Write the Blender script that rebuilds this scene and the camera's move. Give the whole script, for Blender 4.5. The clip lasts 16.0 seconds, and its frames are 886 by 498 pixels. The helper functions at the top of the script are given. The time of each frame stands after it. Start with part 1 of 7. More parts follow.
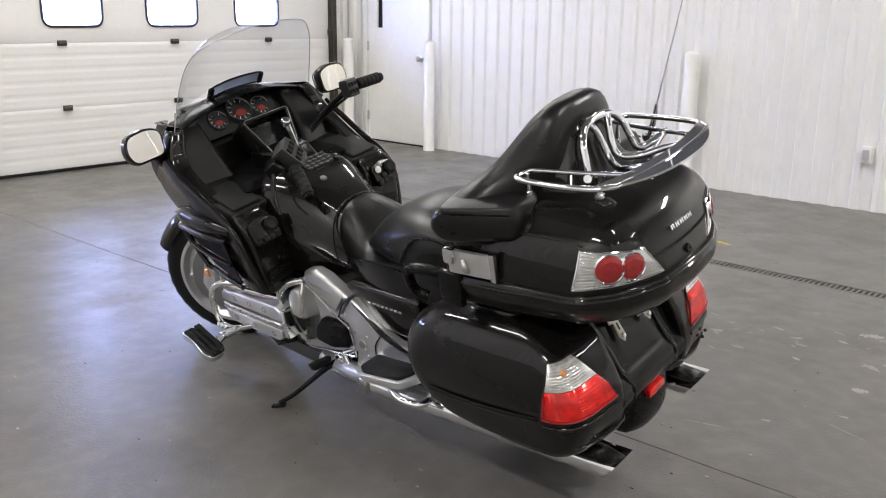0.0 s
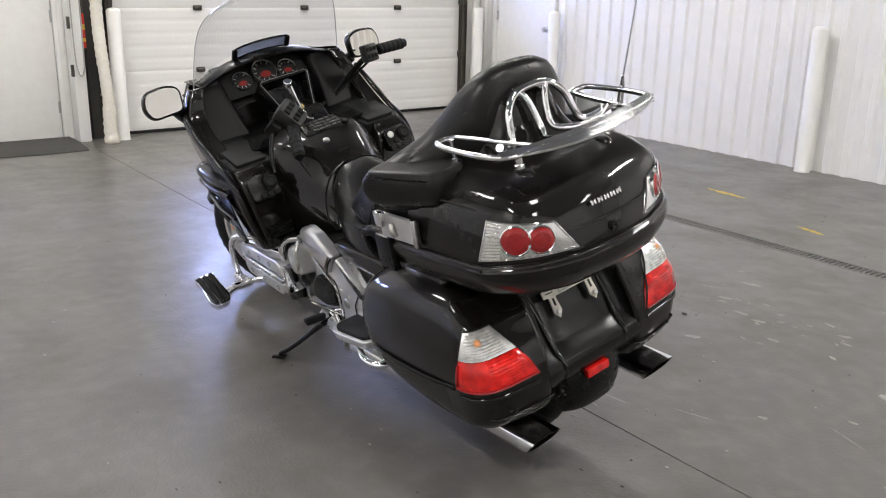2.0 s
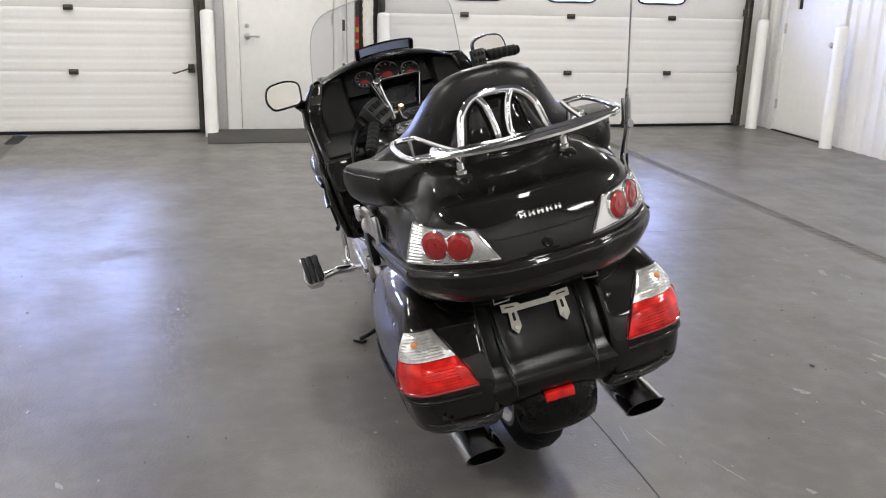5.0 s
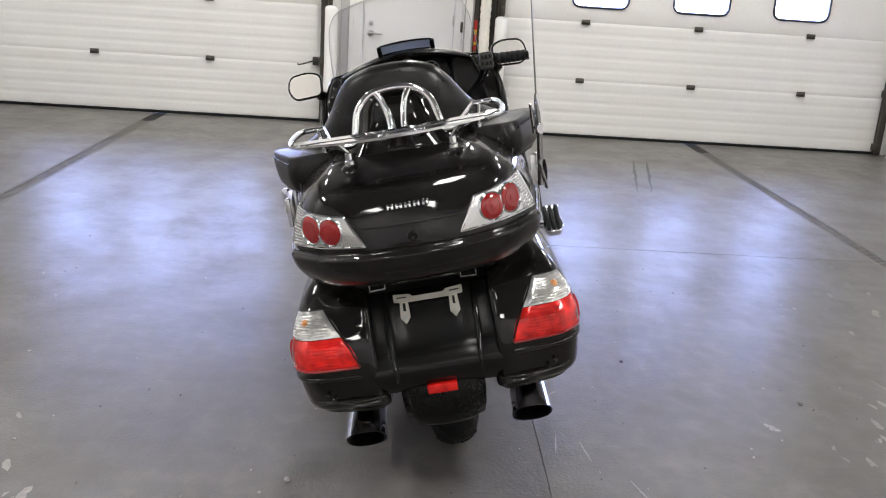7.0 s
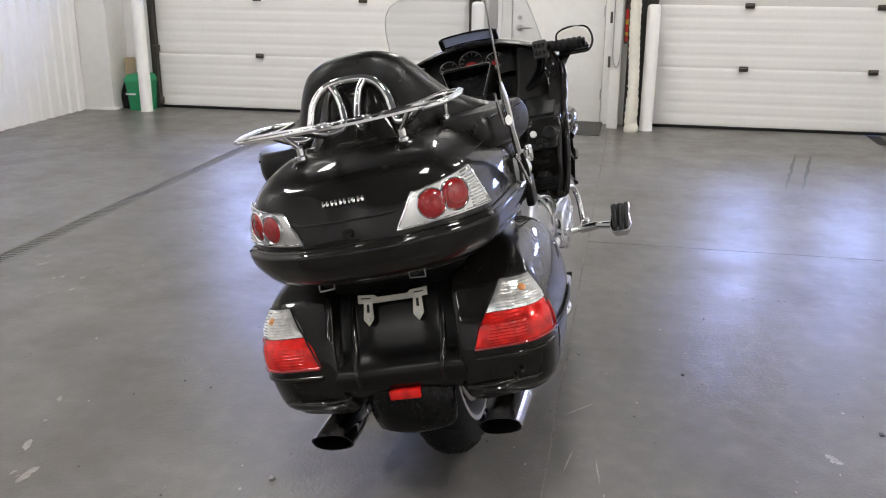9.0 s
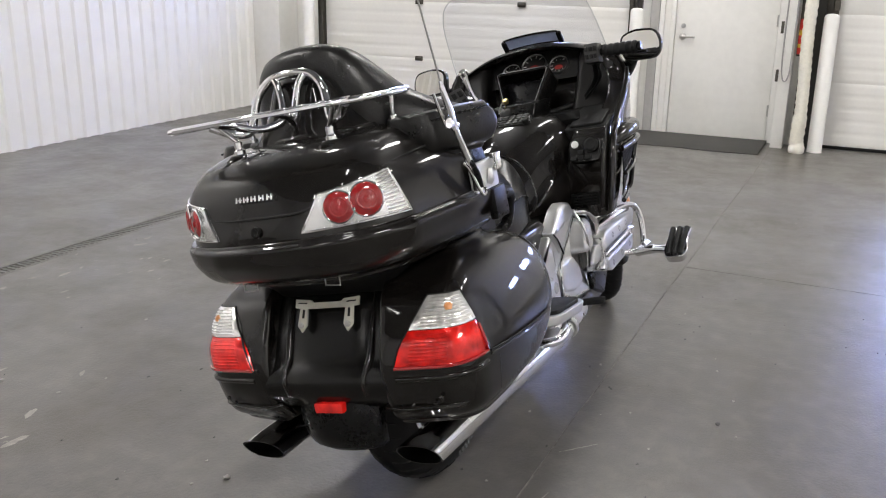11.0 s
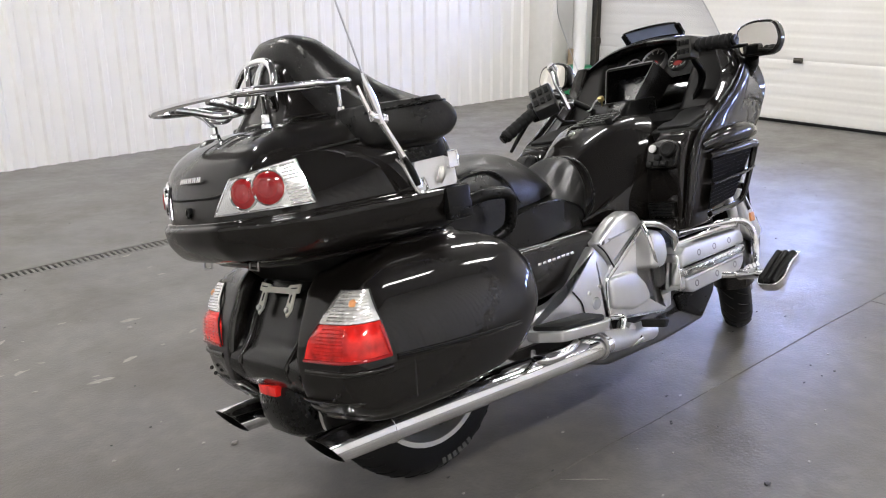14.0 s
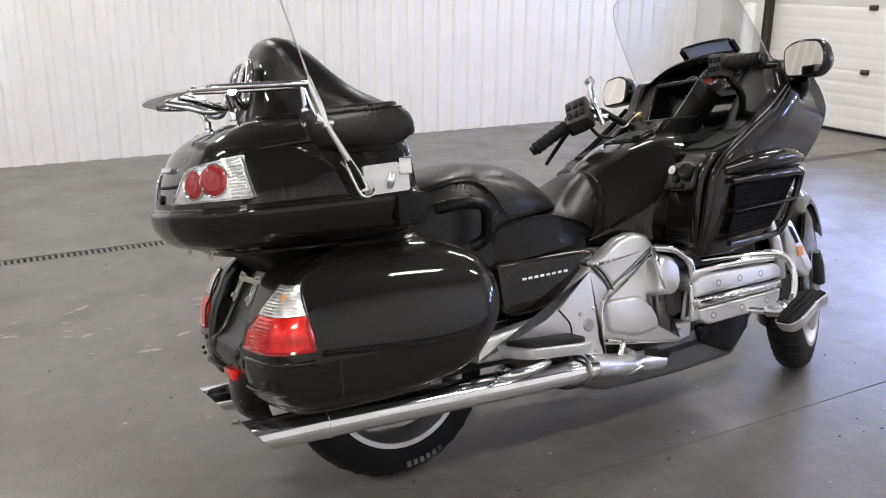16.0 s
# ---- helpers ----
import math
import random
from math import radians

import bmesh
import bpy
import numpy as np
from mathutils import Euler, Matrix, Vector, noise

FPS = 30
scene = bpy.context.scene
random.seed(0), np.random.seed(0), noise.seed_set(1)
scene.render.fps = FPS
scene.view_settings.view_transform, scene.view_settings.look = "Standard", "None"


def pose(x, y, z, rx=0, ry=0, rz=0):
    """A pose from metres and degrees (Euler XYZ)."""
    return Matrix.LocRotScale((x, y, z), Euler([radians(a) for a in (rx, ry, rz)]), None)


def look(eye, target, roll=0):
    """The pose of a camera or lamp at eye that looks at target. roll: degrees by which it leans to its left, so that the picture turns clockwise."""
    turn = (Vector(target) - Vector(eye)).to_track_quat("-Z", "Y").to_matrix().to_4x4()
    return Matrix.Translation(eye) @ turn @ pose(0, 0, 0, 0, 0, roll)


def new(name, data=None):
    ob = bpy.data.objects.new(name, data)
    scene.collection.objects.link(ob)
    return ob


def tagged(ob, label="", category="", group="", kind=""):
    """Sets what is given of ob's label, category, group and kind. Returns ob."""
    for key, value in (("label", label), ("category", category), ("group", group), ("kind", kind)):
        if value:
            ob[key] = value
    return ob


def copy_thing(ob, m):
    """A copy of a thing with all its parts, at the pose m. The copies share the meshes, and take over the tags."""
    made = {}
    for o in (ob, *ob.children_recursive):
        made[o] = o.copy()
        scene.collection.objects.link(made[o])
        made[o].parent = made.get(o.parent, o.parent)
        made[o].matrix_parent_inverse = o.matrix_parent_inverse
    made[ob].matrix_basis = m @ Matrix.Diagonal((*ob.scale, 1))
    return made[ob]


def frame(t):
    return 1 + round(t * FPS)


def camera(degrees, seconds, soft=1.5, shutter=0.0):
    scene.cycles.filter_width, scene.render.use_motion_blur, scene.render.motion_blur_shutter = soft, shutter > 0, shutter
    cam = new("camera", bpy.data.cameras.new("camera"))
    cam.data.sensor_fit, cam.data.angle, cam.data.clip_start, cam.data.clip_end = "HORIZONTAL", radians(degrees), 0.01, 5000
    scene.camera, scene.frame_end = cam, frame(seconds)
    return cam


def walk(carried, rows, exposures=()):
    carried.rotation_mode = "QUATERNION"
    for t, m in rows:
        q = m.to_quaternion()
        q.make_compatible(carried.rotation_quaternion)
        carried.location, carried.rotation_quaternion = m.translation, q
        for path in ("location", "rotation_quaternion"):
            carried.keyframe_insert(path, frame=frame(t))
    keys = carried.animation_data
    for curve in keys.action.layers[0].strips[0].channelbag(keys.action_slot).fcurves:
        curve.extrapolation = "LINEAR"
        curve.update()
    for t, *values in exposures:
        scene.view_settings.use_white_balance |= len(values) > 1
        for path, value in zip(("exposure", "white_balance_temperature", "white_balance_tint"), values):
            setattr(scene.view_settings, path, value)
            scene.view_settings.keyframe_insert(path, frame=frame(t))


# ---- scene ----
cam = camera(52.7, 16.0, 1.1)
PATH = [
    (0, (-0.012, -0.124, 1.435), (-1.298, 1.32, 0.923), 0.7),
    (0.5, (0.129, -0.043, 1.425), (-1.254, 1.309, 0.914), 0.4),
    (1, (0.214, 0.097, 1.403), (-1.218, 1.389, 0.873), 0.1),
    (1.5, (0.314, 0.241, 1.43), (-1.17, 1.457, 0.866), 1.0),
    (2, (0.446, 0.351, 1.428), (-1.088, 1.497, 0.852), 1.2),
    (2.5, (0.596, 0.481, 1.434), (-1.023, 1.5, 0.849), 0.7),
    (3, (0.656, 0.606, 1.427), (-1.013, 1.529, 0.823), -0.2),
    (3.2, (0.673, 0.674, 1.413), (-1.01, 1.571, 0.811), -0.5),
    (5.3, (0.912, 1.362, 1.436), (-0.959, 1.78, 0.866), 1.6),
    (5.5, (0.921, 1.448, 1.436), (-0.957, 1.835, 0.868), 1.6),
    (6, (0.924, 1.65, 1.449), (-0.972, 1.943, 0.883), 3.0),
    (6.5, (0.984, 1.807, 1.44), (-0.922, 2.003, 0.869), 1.3),
    (7, (1.083, 1.973, 1.458), (-0.829, 2.064, 0.879), 3.8),
    (7.5, (1.059, 2.116, 1.433), (-0.856, 2.087, 0.858), 1.5),
    (8, (0.958, 2.277, 1.435), (-0.941, 2.118, 0.827), 1.6),
    (8.5, (0.914, 2.431, 1.443), (-0.971, 2.173, 0.829), 0.8),
    (9, (0.895, 2.623, 1.447), (-0.974, 2.24, 0.846), 0.4),
    (9.5, (0.835, 2.766, 1.431), (-0.998, 2.241, 0.828), 0.2),
    (10, (0.695, 2.906, 1.413), (-1.101, 2.277, 0.798), 0.4),
    (10.2, (0.66, 2.966, 1.409), (-1.128, 2.305, 0.804), 0.4),
    (12.3, (0.261, 3.559, 1.412), (-1.289, 2.45, 0.805), 1.1),
    (12.5, (0.221, 3.605, 1.409), (-1.303, 2.462, 0.802), 0.9),
    (13, (0.131, 3.737, 1.414), (-1.32, 2.516, 0.778), 0.9),
    (13.5, (0.019, 3.876, 1.432), (-1.308, 2.515, 0.81), -0.4),
    (14, (-0.125, 3.928, 1.403), (-1.394, 2.505, 0.798), -0.5),
    (14.5, (-0.292, 3.983, 1.414), (-1.477, 2.495, 0.798), -0.6),
    (15, (-0.401, 4.08, 1.414), (-1.506, 2.529, 0.802), -0.6),
    (15.5, (-0.515, 4.232, 1.414), (-1.526, 2.614, 0.812), -0.5),
    (16, (-0.612, 4.284, 1.41), (-1.526, 2.607, 0.817), 0.5),
]
EXPOSURES = [(0.0, 0.06), (6.0, 0.05), (7.5, -0.08), (9.0, -0.1), (10.0, -0.02), (12.5, 0.06), (14.0, 0.2), (16.0, 0.15)]
walk(cam, [(t, look(eye, target, roll)) for t, eye, target, roll in PATH], EXPOSURES)

# ---- world and light ----
world = bpy.data.worlds.new("world")
scene.world = world
world.use_nodes = True
_wn = world.node_tree.nodes
_sky = _wn.new("ShaderNodeTexSky")
_sky.sky_type, _sky.sun_disc = "NISHITA", False
_sky.sun_elevation, _sky.sun_rotation = radians(35), radians(90)
world.node_tree.links.new(_sky.outputs[0], _wn["Background"].inputs[0])
_wn["Background"].inputs[1].default_value = 0.1
scene.view_settings.exposure = 0.0
LAMP_POWER = 46.0
WINDOW_GLOW = 50.0

# ---- materials ----


def material(name, colour=(0.5, 0.5, 0.5), rough=0.5, metal=0.0, coat=0.0, spec=0.5, bump=0.0, scale=40.0, vary=0.15, rvary=0.1, coords="Object", coat_rough=0.03):
    """A principled material with grain at two scales in colour, roughness and relief."""
    m = bpy.data.materials.new(name)
    m.use_nodes = True
    nt = m.node_tree
    b = nt.nodes["Principled BSDF"]
    b.inputs["Metallic"].default_value = metal
    b.inputs["Coat Weight"].default_value = coat
    b.inputs["Coat Roughness"].default_value = coat_rough
    b.inputs["Specular IOR Level"].default_value = spec
    tc = nt.nodes.new("ShaderNodeTexCoord")
    fine, broad = nt.nodes.new("ShaderNodeTexNoise"), nt.nodes.new("ShaderNodeTexNoise")
    fine.inputs["Scale"].default_value, broad.inputs["Scale"].default_value = scale, scale / 12
    fine.inputs["Detail"].default_value = broad.inputs["Detail"].default_value = 4
    for n in (fine, broad):
        nt.links.new(tc.outputs[coords], n.inputs["Vector"])
    add = nt.nodes.new("ShaderNodeMath")
    add.operation = "ADD"
    nt.links.new(fine.outputs["Fac"], add.inputs[0])
    nt.links.new(broad.outputs["Fac"], add.inputs[1])
    cr = nt.nodes.new("ShaderNodeMapRange")
    cr.inputs["From Min"].default_value, cr.inputs["From Max"].default_value = 0.6, 1.4
    cr.inputs["To Min"].default_value, cr.inputs["To Max"].default_value = 1 - vary, 1 + vary
    nt.links.new(add.outputs[0], cr.inputs["Value"])
    mul = nt.nodes.new("ShaderNodeVectorMath")
    mul.operation = "SCALE"
    mul.inputs[0].default_value = colour
    nt.links.new(cr.outputs[0], mul.inputs["Scale"])
    nt.links.new(mul.outputs[0], b.inputs["Base Color"])
    rr = nt.nodes.new("ShaderNodeMapRange")
    rr.inputs["From Min"].default_value, rr.inputs["From Max"].default_value = 0.6, 1.4
    rr.inputs["To Min"].default_value, rr.inputs["To Max"].default_value = max(rough - rvary * rough, 0.0), min(rough + rvary * rough, 1)
    nt.links.new(add.outputs[0], rr.inputs["Value"])
    nt.links.new(rr.outputs[0], b.inputs["Roughness"])
    if bump:
        bp = nt.nodes.new("ShaderNodeBump")
        bp.inputs["Strength"].default_value = bump
        bp.inputs["Distance"].default_value = 0.002
        nt.links.new(fine.outputs["Fac"], bp.inputs["Height"])
        nt.links.new(bp.outputs[0], b.inputs["Normal"])
    return m


def glowing(name, colour, strength):
    m = bpy.data.materials.new(name)
    m.use_nodes = True
    b = m.node_tree.nodes["Principled BSDF"]
    b.inputs["Base Color"].default_value = (0.8, 0.8, 0.8, 1)
    b.inputs["Emission Color"].default_value = (*colour, 1)
    b.inputs["Emission Strength"].default_value = strength
    return m


def glass(name, tint, reflect=0.35):
    m = bpy.data.materials.new(name)
    m.use_nodes = True
    nt = m.node_tree
    nt.nodes.remove(nt.nodes["Principled BSDF"])
    mix, tr, gl = nt.nodes.new("ShaderNodeMixShader"), nt.nodes.new("ShaderNodeBsdfTransparent"), nt.nodes.new("ShaderNodeBsdfGlossy")
    lw, pw, mu = nt.nodes.new("ShaderNodeLayerWeight"), nt.nodes.new("ShaderNodeMath"), nt.nodes.new("ShaderNodeMath")
    lw.inputs["Blend"].default_value = 0.5
    pw.operation, pw.inputs[1].default_value = "POWER", 4.0
    mu.operation, mu.inputs[1].default_value, mu.inputs[2].default_value = "MULTIPLY_ADD", reflect, 0.025
    tr.inputs["Color"].default_value = (*tint, 1)
    gl.inputs["Roughness"].default_value = 0.02
    nt.links.new(lw.outputs["Facing"], pw.inputs[0])
    nt.links.new(pw.outputs[0], mu.inputs[0])
    nt.links.new(mu.outputs[0], mix.inputs[0])
    nt.links.new(tr.outputs[0], mix.inputs[1])
    nt.links.new(gl.outputs[0], mix.inputs[2])
    nt.links.new(mix.outputs[0], nt.nodes["Material Output"].inputs["Surface"])
    return m


def floor_material():
    """Grey painted concrete: worn gloss, pale scuffs, dark tyre film, fine speckle."""
    m = bpy.data.materials.new("painted_concrete")
    m.use_nodes = True
    nt = m.node_tree
    N, L = nt.nodes.new, nt.links.new
    b = nt.nodes["Principled BSDF"]
    geo = N("ShaderNodeNewGeometry")

    def noise_at(scale, detail=5, rough=0.55, stretch=None):
        n = N("ShaderNodeTexNoise")
        n.inputs["Scale"].default_value, n.inputs["Detail"].default_value, n.inputs["Roughness"].default_value = scale, detail, rough
        if stretch:
            mp = N("ShaderNodeMapping")
            mp.inputs["Scale"].default_value = stretch
            L(geo.outputs["Position"], mp.inputs[0])
            L(mp.outputs[0], n.inputs["Vector"])
        else:
            L(geo.outputs["Position"], n.inputs["Vector"])
        return n.outputs["Fac"]

    def ramp(value, lo, hi, a=0.0, z=1.0):
        r = N("ShaderNodeMapRange")
        r.interpolation_type = "SMOOTHSTEP"
        for k, v in (("From Min", lo), ("From Max", hi), ("To Min", a), ("To Max", z)):
            r.inputs[k].default_value = v
        L(value, r.inputs["Value"])
        return r.outputs[0]

    def math2(op, p, q):
        n = N("ShaderNodeMath")
        n.operation = op
        for i, v in enumerate((p, q)):
            if isinstance(v, (int, float)):
                n.inputs[i].default_value = v
            else:
                L(v, n.inputs[i])
        return n.outputs[0]

    def mix(fac, one, two):
        n = N("ShaderNodeMix")
        n.data_type = "RGBA"
        L(fac, n.inputs[0])
        for sock, v in ((n.inputs[6], one), (n.inputs[7], two)):
            if isinstance(v, tuple):
                sock.default_value = (*v, 1)
            else:
                L(v, sock)
        return n.outputs[2]

    broad, mid, fine, grit = noise_at(0.5), noise_at(3.2), noise_at(26), noise_at(85, 2)
    base = mix(ramp(broad, 0.35, 0.68), (0.095, 0.090, 0.086), (0.128, 0.121, 0.113))
    base = mix(ramp(mid, 0.40, 0.75, 0.0, 0.30), base, (0.165, 0.155, 0.144))
    worn = noise_at(13, 6, 0.62)
    base = mix(ramp(worn, 0.40, 0.72, 0.0, 0.55), base, (0.191, 0.180, 0.162))
    streak = noise_at(2.2, 5, 0.55, (0.5, 1.5, 1))
    base = mix(ramp(streak, 0.40, 0.70, 0.0, 0.30), base, (0.093, 0.089, 0.085))
    pale = math2("MULTIPLY", ramp(noise_at(0.9, 3), 0.50, 0.72), ramp(noise_at(7, 2, 0.4), 0.40, 0.75))
    base = mix(math2("MULTIPLY", pale, 0.30), base, (0.278, 0.264, 0.238))
    stain = math2("MULTIPLY", ramp(noise_at(1.7, 6, 0.58), 0.47, 0.62), ramp(noise_at(9, 4, 0.6), 0.30, 0.60, 0.45, 1.0))
    base = mix(math2("MULTIPLY", stain, 0.65), base, (0.077, 0.068, 0.055))
    grain = noise_at(420, 3)
    base = mix(ramp(grain, 0.35, 0.65, 0.0, 0.35), base, (0.180, 0.171, 0.159))
    L(base, b.inputs["Base Color"])
    rough = math2("ADD", ramp(mid, 0.35, 0.70, 0.33, 0.46), math2("ADD", ramp(fine, 0.4, 0.8, -0.04, 0.05), math2("MULTIPLY", pale, 0.03)))
    L(rough, b.inputs["Roughness"])
    b.inputs["Specular IOR Level"].default_value = 0.39
    bp = N("ShaderNodeBump")
    bp.inputs["Strength"].default_value, bp.inputs["Distance"].default_value = 0.55, 0.0025
    L(math2("ADD", math2("MULTIPLY", fine, 0.5), math2("MULTIPLY", grit, 0.8)), bp.inputs["Height"])
    L(bp.outputs[0], b.inputs["Normal"])
    return m


FLOOR = floor_material()
WALL = material("white_steel_liner", (0.80, 0.79, 0.77), 0.45, scale=6, vary=0.04, bump=0.05)
DOOR_PANEL = material("white_door_panel", (0.80, 0.785, 0.75), 0.5, scale=30, vary=0.03, bump=0.12)
WHITE = material("white_paint", (0.80, 0.79, 0.76), 0.4, scale=14, vary=0.05, bump=0.05)
CEIL = material("ceiling_grey", (0.17, 0.17, 0.17), 0.8, scale=5, vary=0.04)
DARK_STRIP = material("near_black_strip", (0.022, 0.020, 0.016), 0.7, scale=14, vary=0.5, bump=0.2)
DARK_STEEL = material("dark_galvanised_steel", (0.085, 0.078, 0.066), 0.45, metal=0.7, scale=30, vary=0.3, bump=0.1)
GREY_TRIM = material("grey_trim", (0.42, 0.41, 0.40), 0.5, scale=25, vary=0.1)
RUBBER = material("black_rubber", (0.007, 0.007, 0.0075), 0.6, scale=60, vary=0.25, bump=0.25, spec=0.25)
MAT_RUBBER = material("rubber_mat", (0.045, 0.043, 0.040), 0.8, scale=70, vary=0.3, bump=0.5)
SUBBASE = material("dark_joint", (0.012, 0.012, 0.012), 0.9, scale=30, vary=0.3)
WINDOW_RIM = material("black_window_rim", (0.02, 0.022, 0.03), 0.45, scale=30)
SKY_GLOW = glowing("daylight_outside", (0.38, 0.48, 1.0), WINDOW_GLOW)
PANE = glass("window_glass", (0.96, 0.97, 0.98))
LED = glowing("led_tube", (1.0, 0.975, 0.94), 12.0)
GREEN = material("green_plastic", (0.02, 0.26, 0.11), 0.4, scale=20, vary=0.1)
HOSE = material("cream_hose", (0.72, 0.69, 0.60), 0.7, scale=40, vary=0.12, bump=0.4)
RED = material("red_tape", (0.55, 0.03, 0.02), 0.5, scale=30)
YELLOW = material("yellow_paint", (0.62, 0.42, 0.05), 0.5, scale=30, vary=0.2)
CARDBOARD = material("cardboard", (0.42, 0.33, 0.22), 0.8, scale=30)
STEEL = material("brushed_steel", (0.55, 0.54, 0.52), 0.3, metal=1.0, scale=60, vary=0.1)
GRATE = material("grey_grate", (0.165, 0.158, 0.148), 0.6, metal=0.2, scale=40, vary=0.3, bump=0.2)

BLACK = material("black_pearl_paint", (0.0050, 0.0041, 0.0035), 0.40, scale=900, vary=0.10, coat=0.85, spec=0.08, coat_rough=0.045)
SATIN = material("satin_black_plastic", (0.0036, 0.0036, 0.0036), 0.28, scale=120, vary=0.2, bump=0.12, spec=0.22)
MATTE = material("matte_black_plastic", (0.0048, 0.0048, 0.0048), 0.52, scale=120, vary=0.25, bump=0.25, spec=0.22)
LEATHER = material("black_leather", (0.0060, 0.0056, 0.0054), 0.33, scale=150, vary=0.25, rvary=0.25, bump=0.3, spec=0.42)
CHROME = material("chrome", (0.86, 0.86, 0.87), 0.07, metal=1.0, scale=30, vary=0.03, rvary=0.5)
SILVER = material("silver_aluminium", (0.72, 0.72, 0.725), 0.30, metal=0.82, scale=220, vary=0.03, rvary=0.04)
ENGINE = material("dark_engine_metal", (0.05, 0.05, 0.05), 0.45, metal=0.5, scale=40, vary=0.3, bump=0.2)
BLACK_CHROME = material("dark_exhaust_inside", (0.012, 0.012, 0.012), 0.35, metal=0.4, scale=40, vary=0.3)
MIRROR = material("mirror_glass", (0.76, 0.735, 0.68), 0.015, metal=1.0, scale=5, vary=0.01)
RED_LENS = material("red_lens", (0.78, 0.014, 0.010), 0.20, metal=0.30, coat=0.8, scale=32, vary=0.75, bump=0.6)
DEEP_RED = material("deep_red_lens", (0.30, 0.008, 0.010), 0.12, coat=1.0, scale=60, vary=0.15)
CLEAR_LENS = material("clear_lens", (0.84, 0.83, 0.81), 0.16, metal=0.7, coat=0.8, scale=60, vary=0.45, bump=0.8)
LAMP_CHROME = material("bright_lamp_reflector", (0.80, 0.80, 0.79), 0.22, metal=0.85, coat=0.8, scale=40, vary=0.12, bump=0.2)
AMBER = material("amber_bulb", (0.62, 0.27, 0.10), 0.3, scale=40)
GAUGE = material("gauge_face", (0.007, 0.007, 0.007), 0.4, scale=40)
GAUGE_RED = material("gauge_red", (0.22, 0.015, 0.012), 0.4, scale=40)
WHITE_MARK = material("white_marking", (0.75, 0.75, 0.73), 0.5, scale=40)
ZINC = material("cream_zinc_bracket", (0.62, 0.60, 0.53), 0.45, metal=0.35, scale=50, vary=0.12, bump=0.1)
SCREEN = glass("clear_windscreen", (0.95, 0.955, 0.97))
LCD = material("dark_display", (0.006, 0.006, 0.007), 0.28, scale=20, spec=0.25)
KEY_BRASS = material("brass_key", (0.72, 0.55, 0.25), 0.3, metal=1.0, scale=30)
BRAKE_STEEL = material("brake_disc_steel", (0.35, 0.35, 0.35), 0.35, metal=1.0, scale=80, vary=0.1)
CAST = material("grey_cast_metal", (0.40, 0.40, 0.405), 0.36, metal=0.8, scale=60, vary=0.1, bump=0.1)
TYRE_MARK = material("dull_tyre_marking", (0.10, 0.10, 0.10), 0.6, scale=60, vary=0.2)
GREY_BUTTON = material("grey_black_switch_plastic", (0.022, 0.022, 0.021), 0.42, scale=90, vary=0.2, bump=0.15)
VENT_BLUE = material("smoked_grey_blue_plastic", (0.22, 0.26, 0.38), 0.18, scale=40, vary=0.1)
SPEAKER = material("brushed_dark_speaker_plastic", (0.0055, 0.0050, 0.0048), 0.42, scale=160, vary=0.3, spec=0.2, bump=0.1)
POCKET = material("soft_black_lid_plastic", (0.010, 0.010, 0.010), 0.55, scale=60, vary=0.3, spec=0.16, bump=0.25)
VENT_DARK = material("dark_vent_mesh", (0.003, 0.003, 0.003), 0.7, scale=80, vary=0.2, spec=0.08)
BELLY = material("dull_grey_metal", (0.15, 0.15, 0.15), 0.36, metal=0.8, scale=50, vary=0.15, bump=0.1)
SCREEN_EDGE = material("polished_plastic_edge", (0.45, 0.46, 0.47), 0.2, scale=30, vary=0.1)
JOINT_FILL = material("dusty_joint_filler", (0.19, 0.18, 0.165), 0.9, scale=45, vary=0.7, bump=0.5)
PANEL = material("black_panel_plastic", (0.0045, 0.0042, 0.0040), 0.24, scale=120, vary=0.25, spec=0.35)

# ---- mesh tools ----


def link_mesh(name, bm, mat, parent=None, label="", sharp=40.0):
    bmesh.ops.recalc_face_normals(bm, faces=bm.faces[:])
    me = bpy.data.meshes.new(name)
    bm.to_mesh(me)
    bm.free()
    me.materials.append(mat)
    me.polygons.foreach_set("use_smooth", [True] * len(me.polygons))
    me.set_sharp_from_angle(angle=radians(sharp))
    ob = new(name, me)
    if parent is not None:
        ob.parent = parent
    if label:
        ob["label"] = label
    return ob


def part(name, bm, mat, parent, label="", sharp=40.0):
    return link_mesh(name, bm, mat, parent, label, sharp)


def base_empty(name, m=None):
    ob = new(name)
    ob.empty_display_size = 0.1
    if m is not None:
        ob.matrix_basis = m
    return ob


def box(bm, x0, x1, y0, y1, z0, z1, bevel=0.0, seg=2):
    """A block, with rounded edges where bevel is given."""
    made = bmesh.ops.create_cube(bm, size=1.0)["verts"]
    for v in made:
        v.co = Vector((x0 + (v.co.x + 0.5) * (x1 - x0), y0 + (v.co.y + 0.5) * (y1 - y0), z0 + (v.co.z + 0.5) * (z1 - z0)))
    if bevel:
        edges = list({e for v in made for e in v.link_edges})
        bmesh.ops.bevel(bm, geom=edges, offset=bevel, segments=seg, affect="EDGES", profile=0.6)
    return bm


def boxed(*a, **k):
    return box(bmesh.new(), *a, **k)


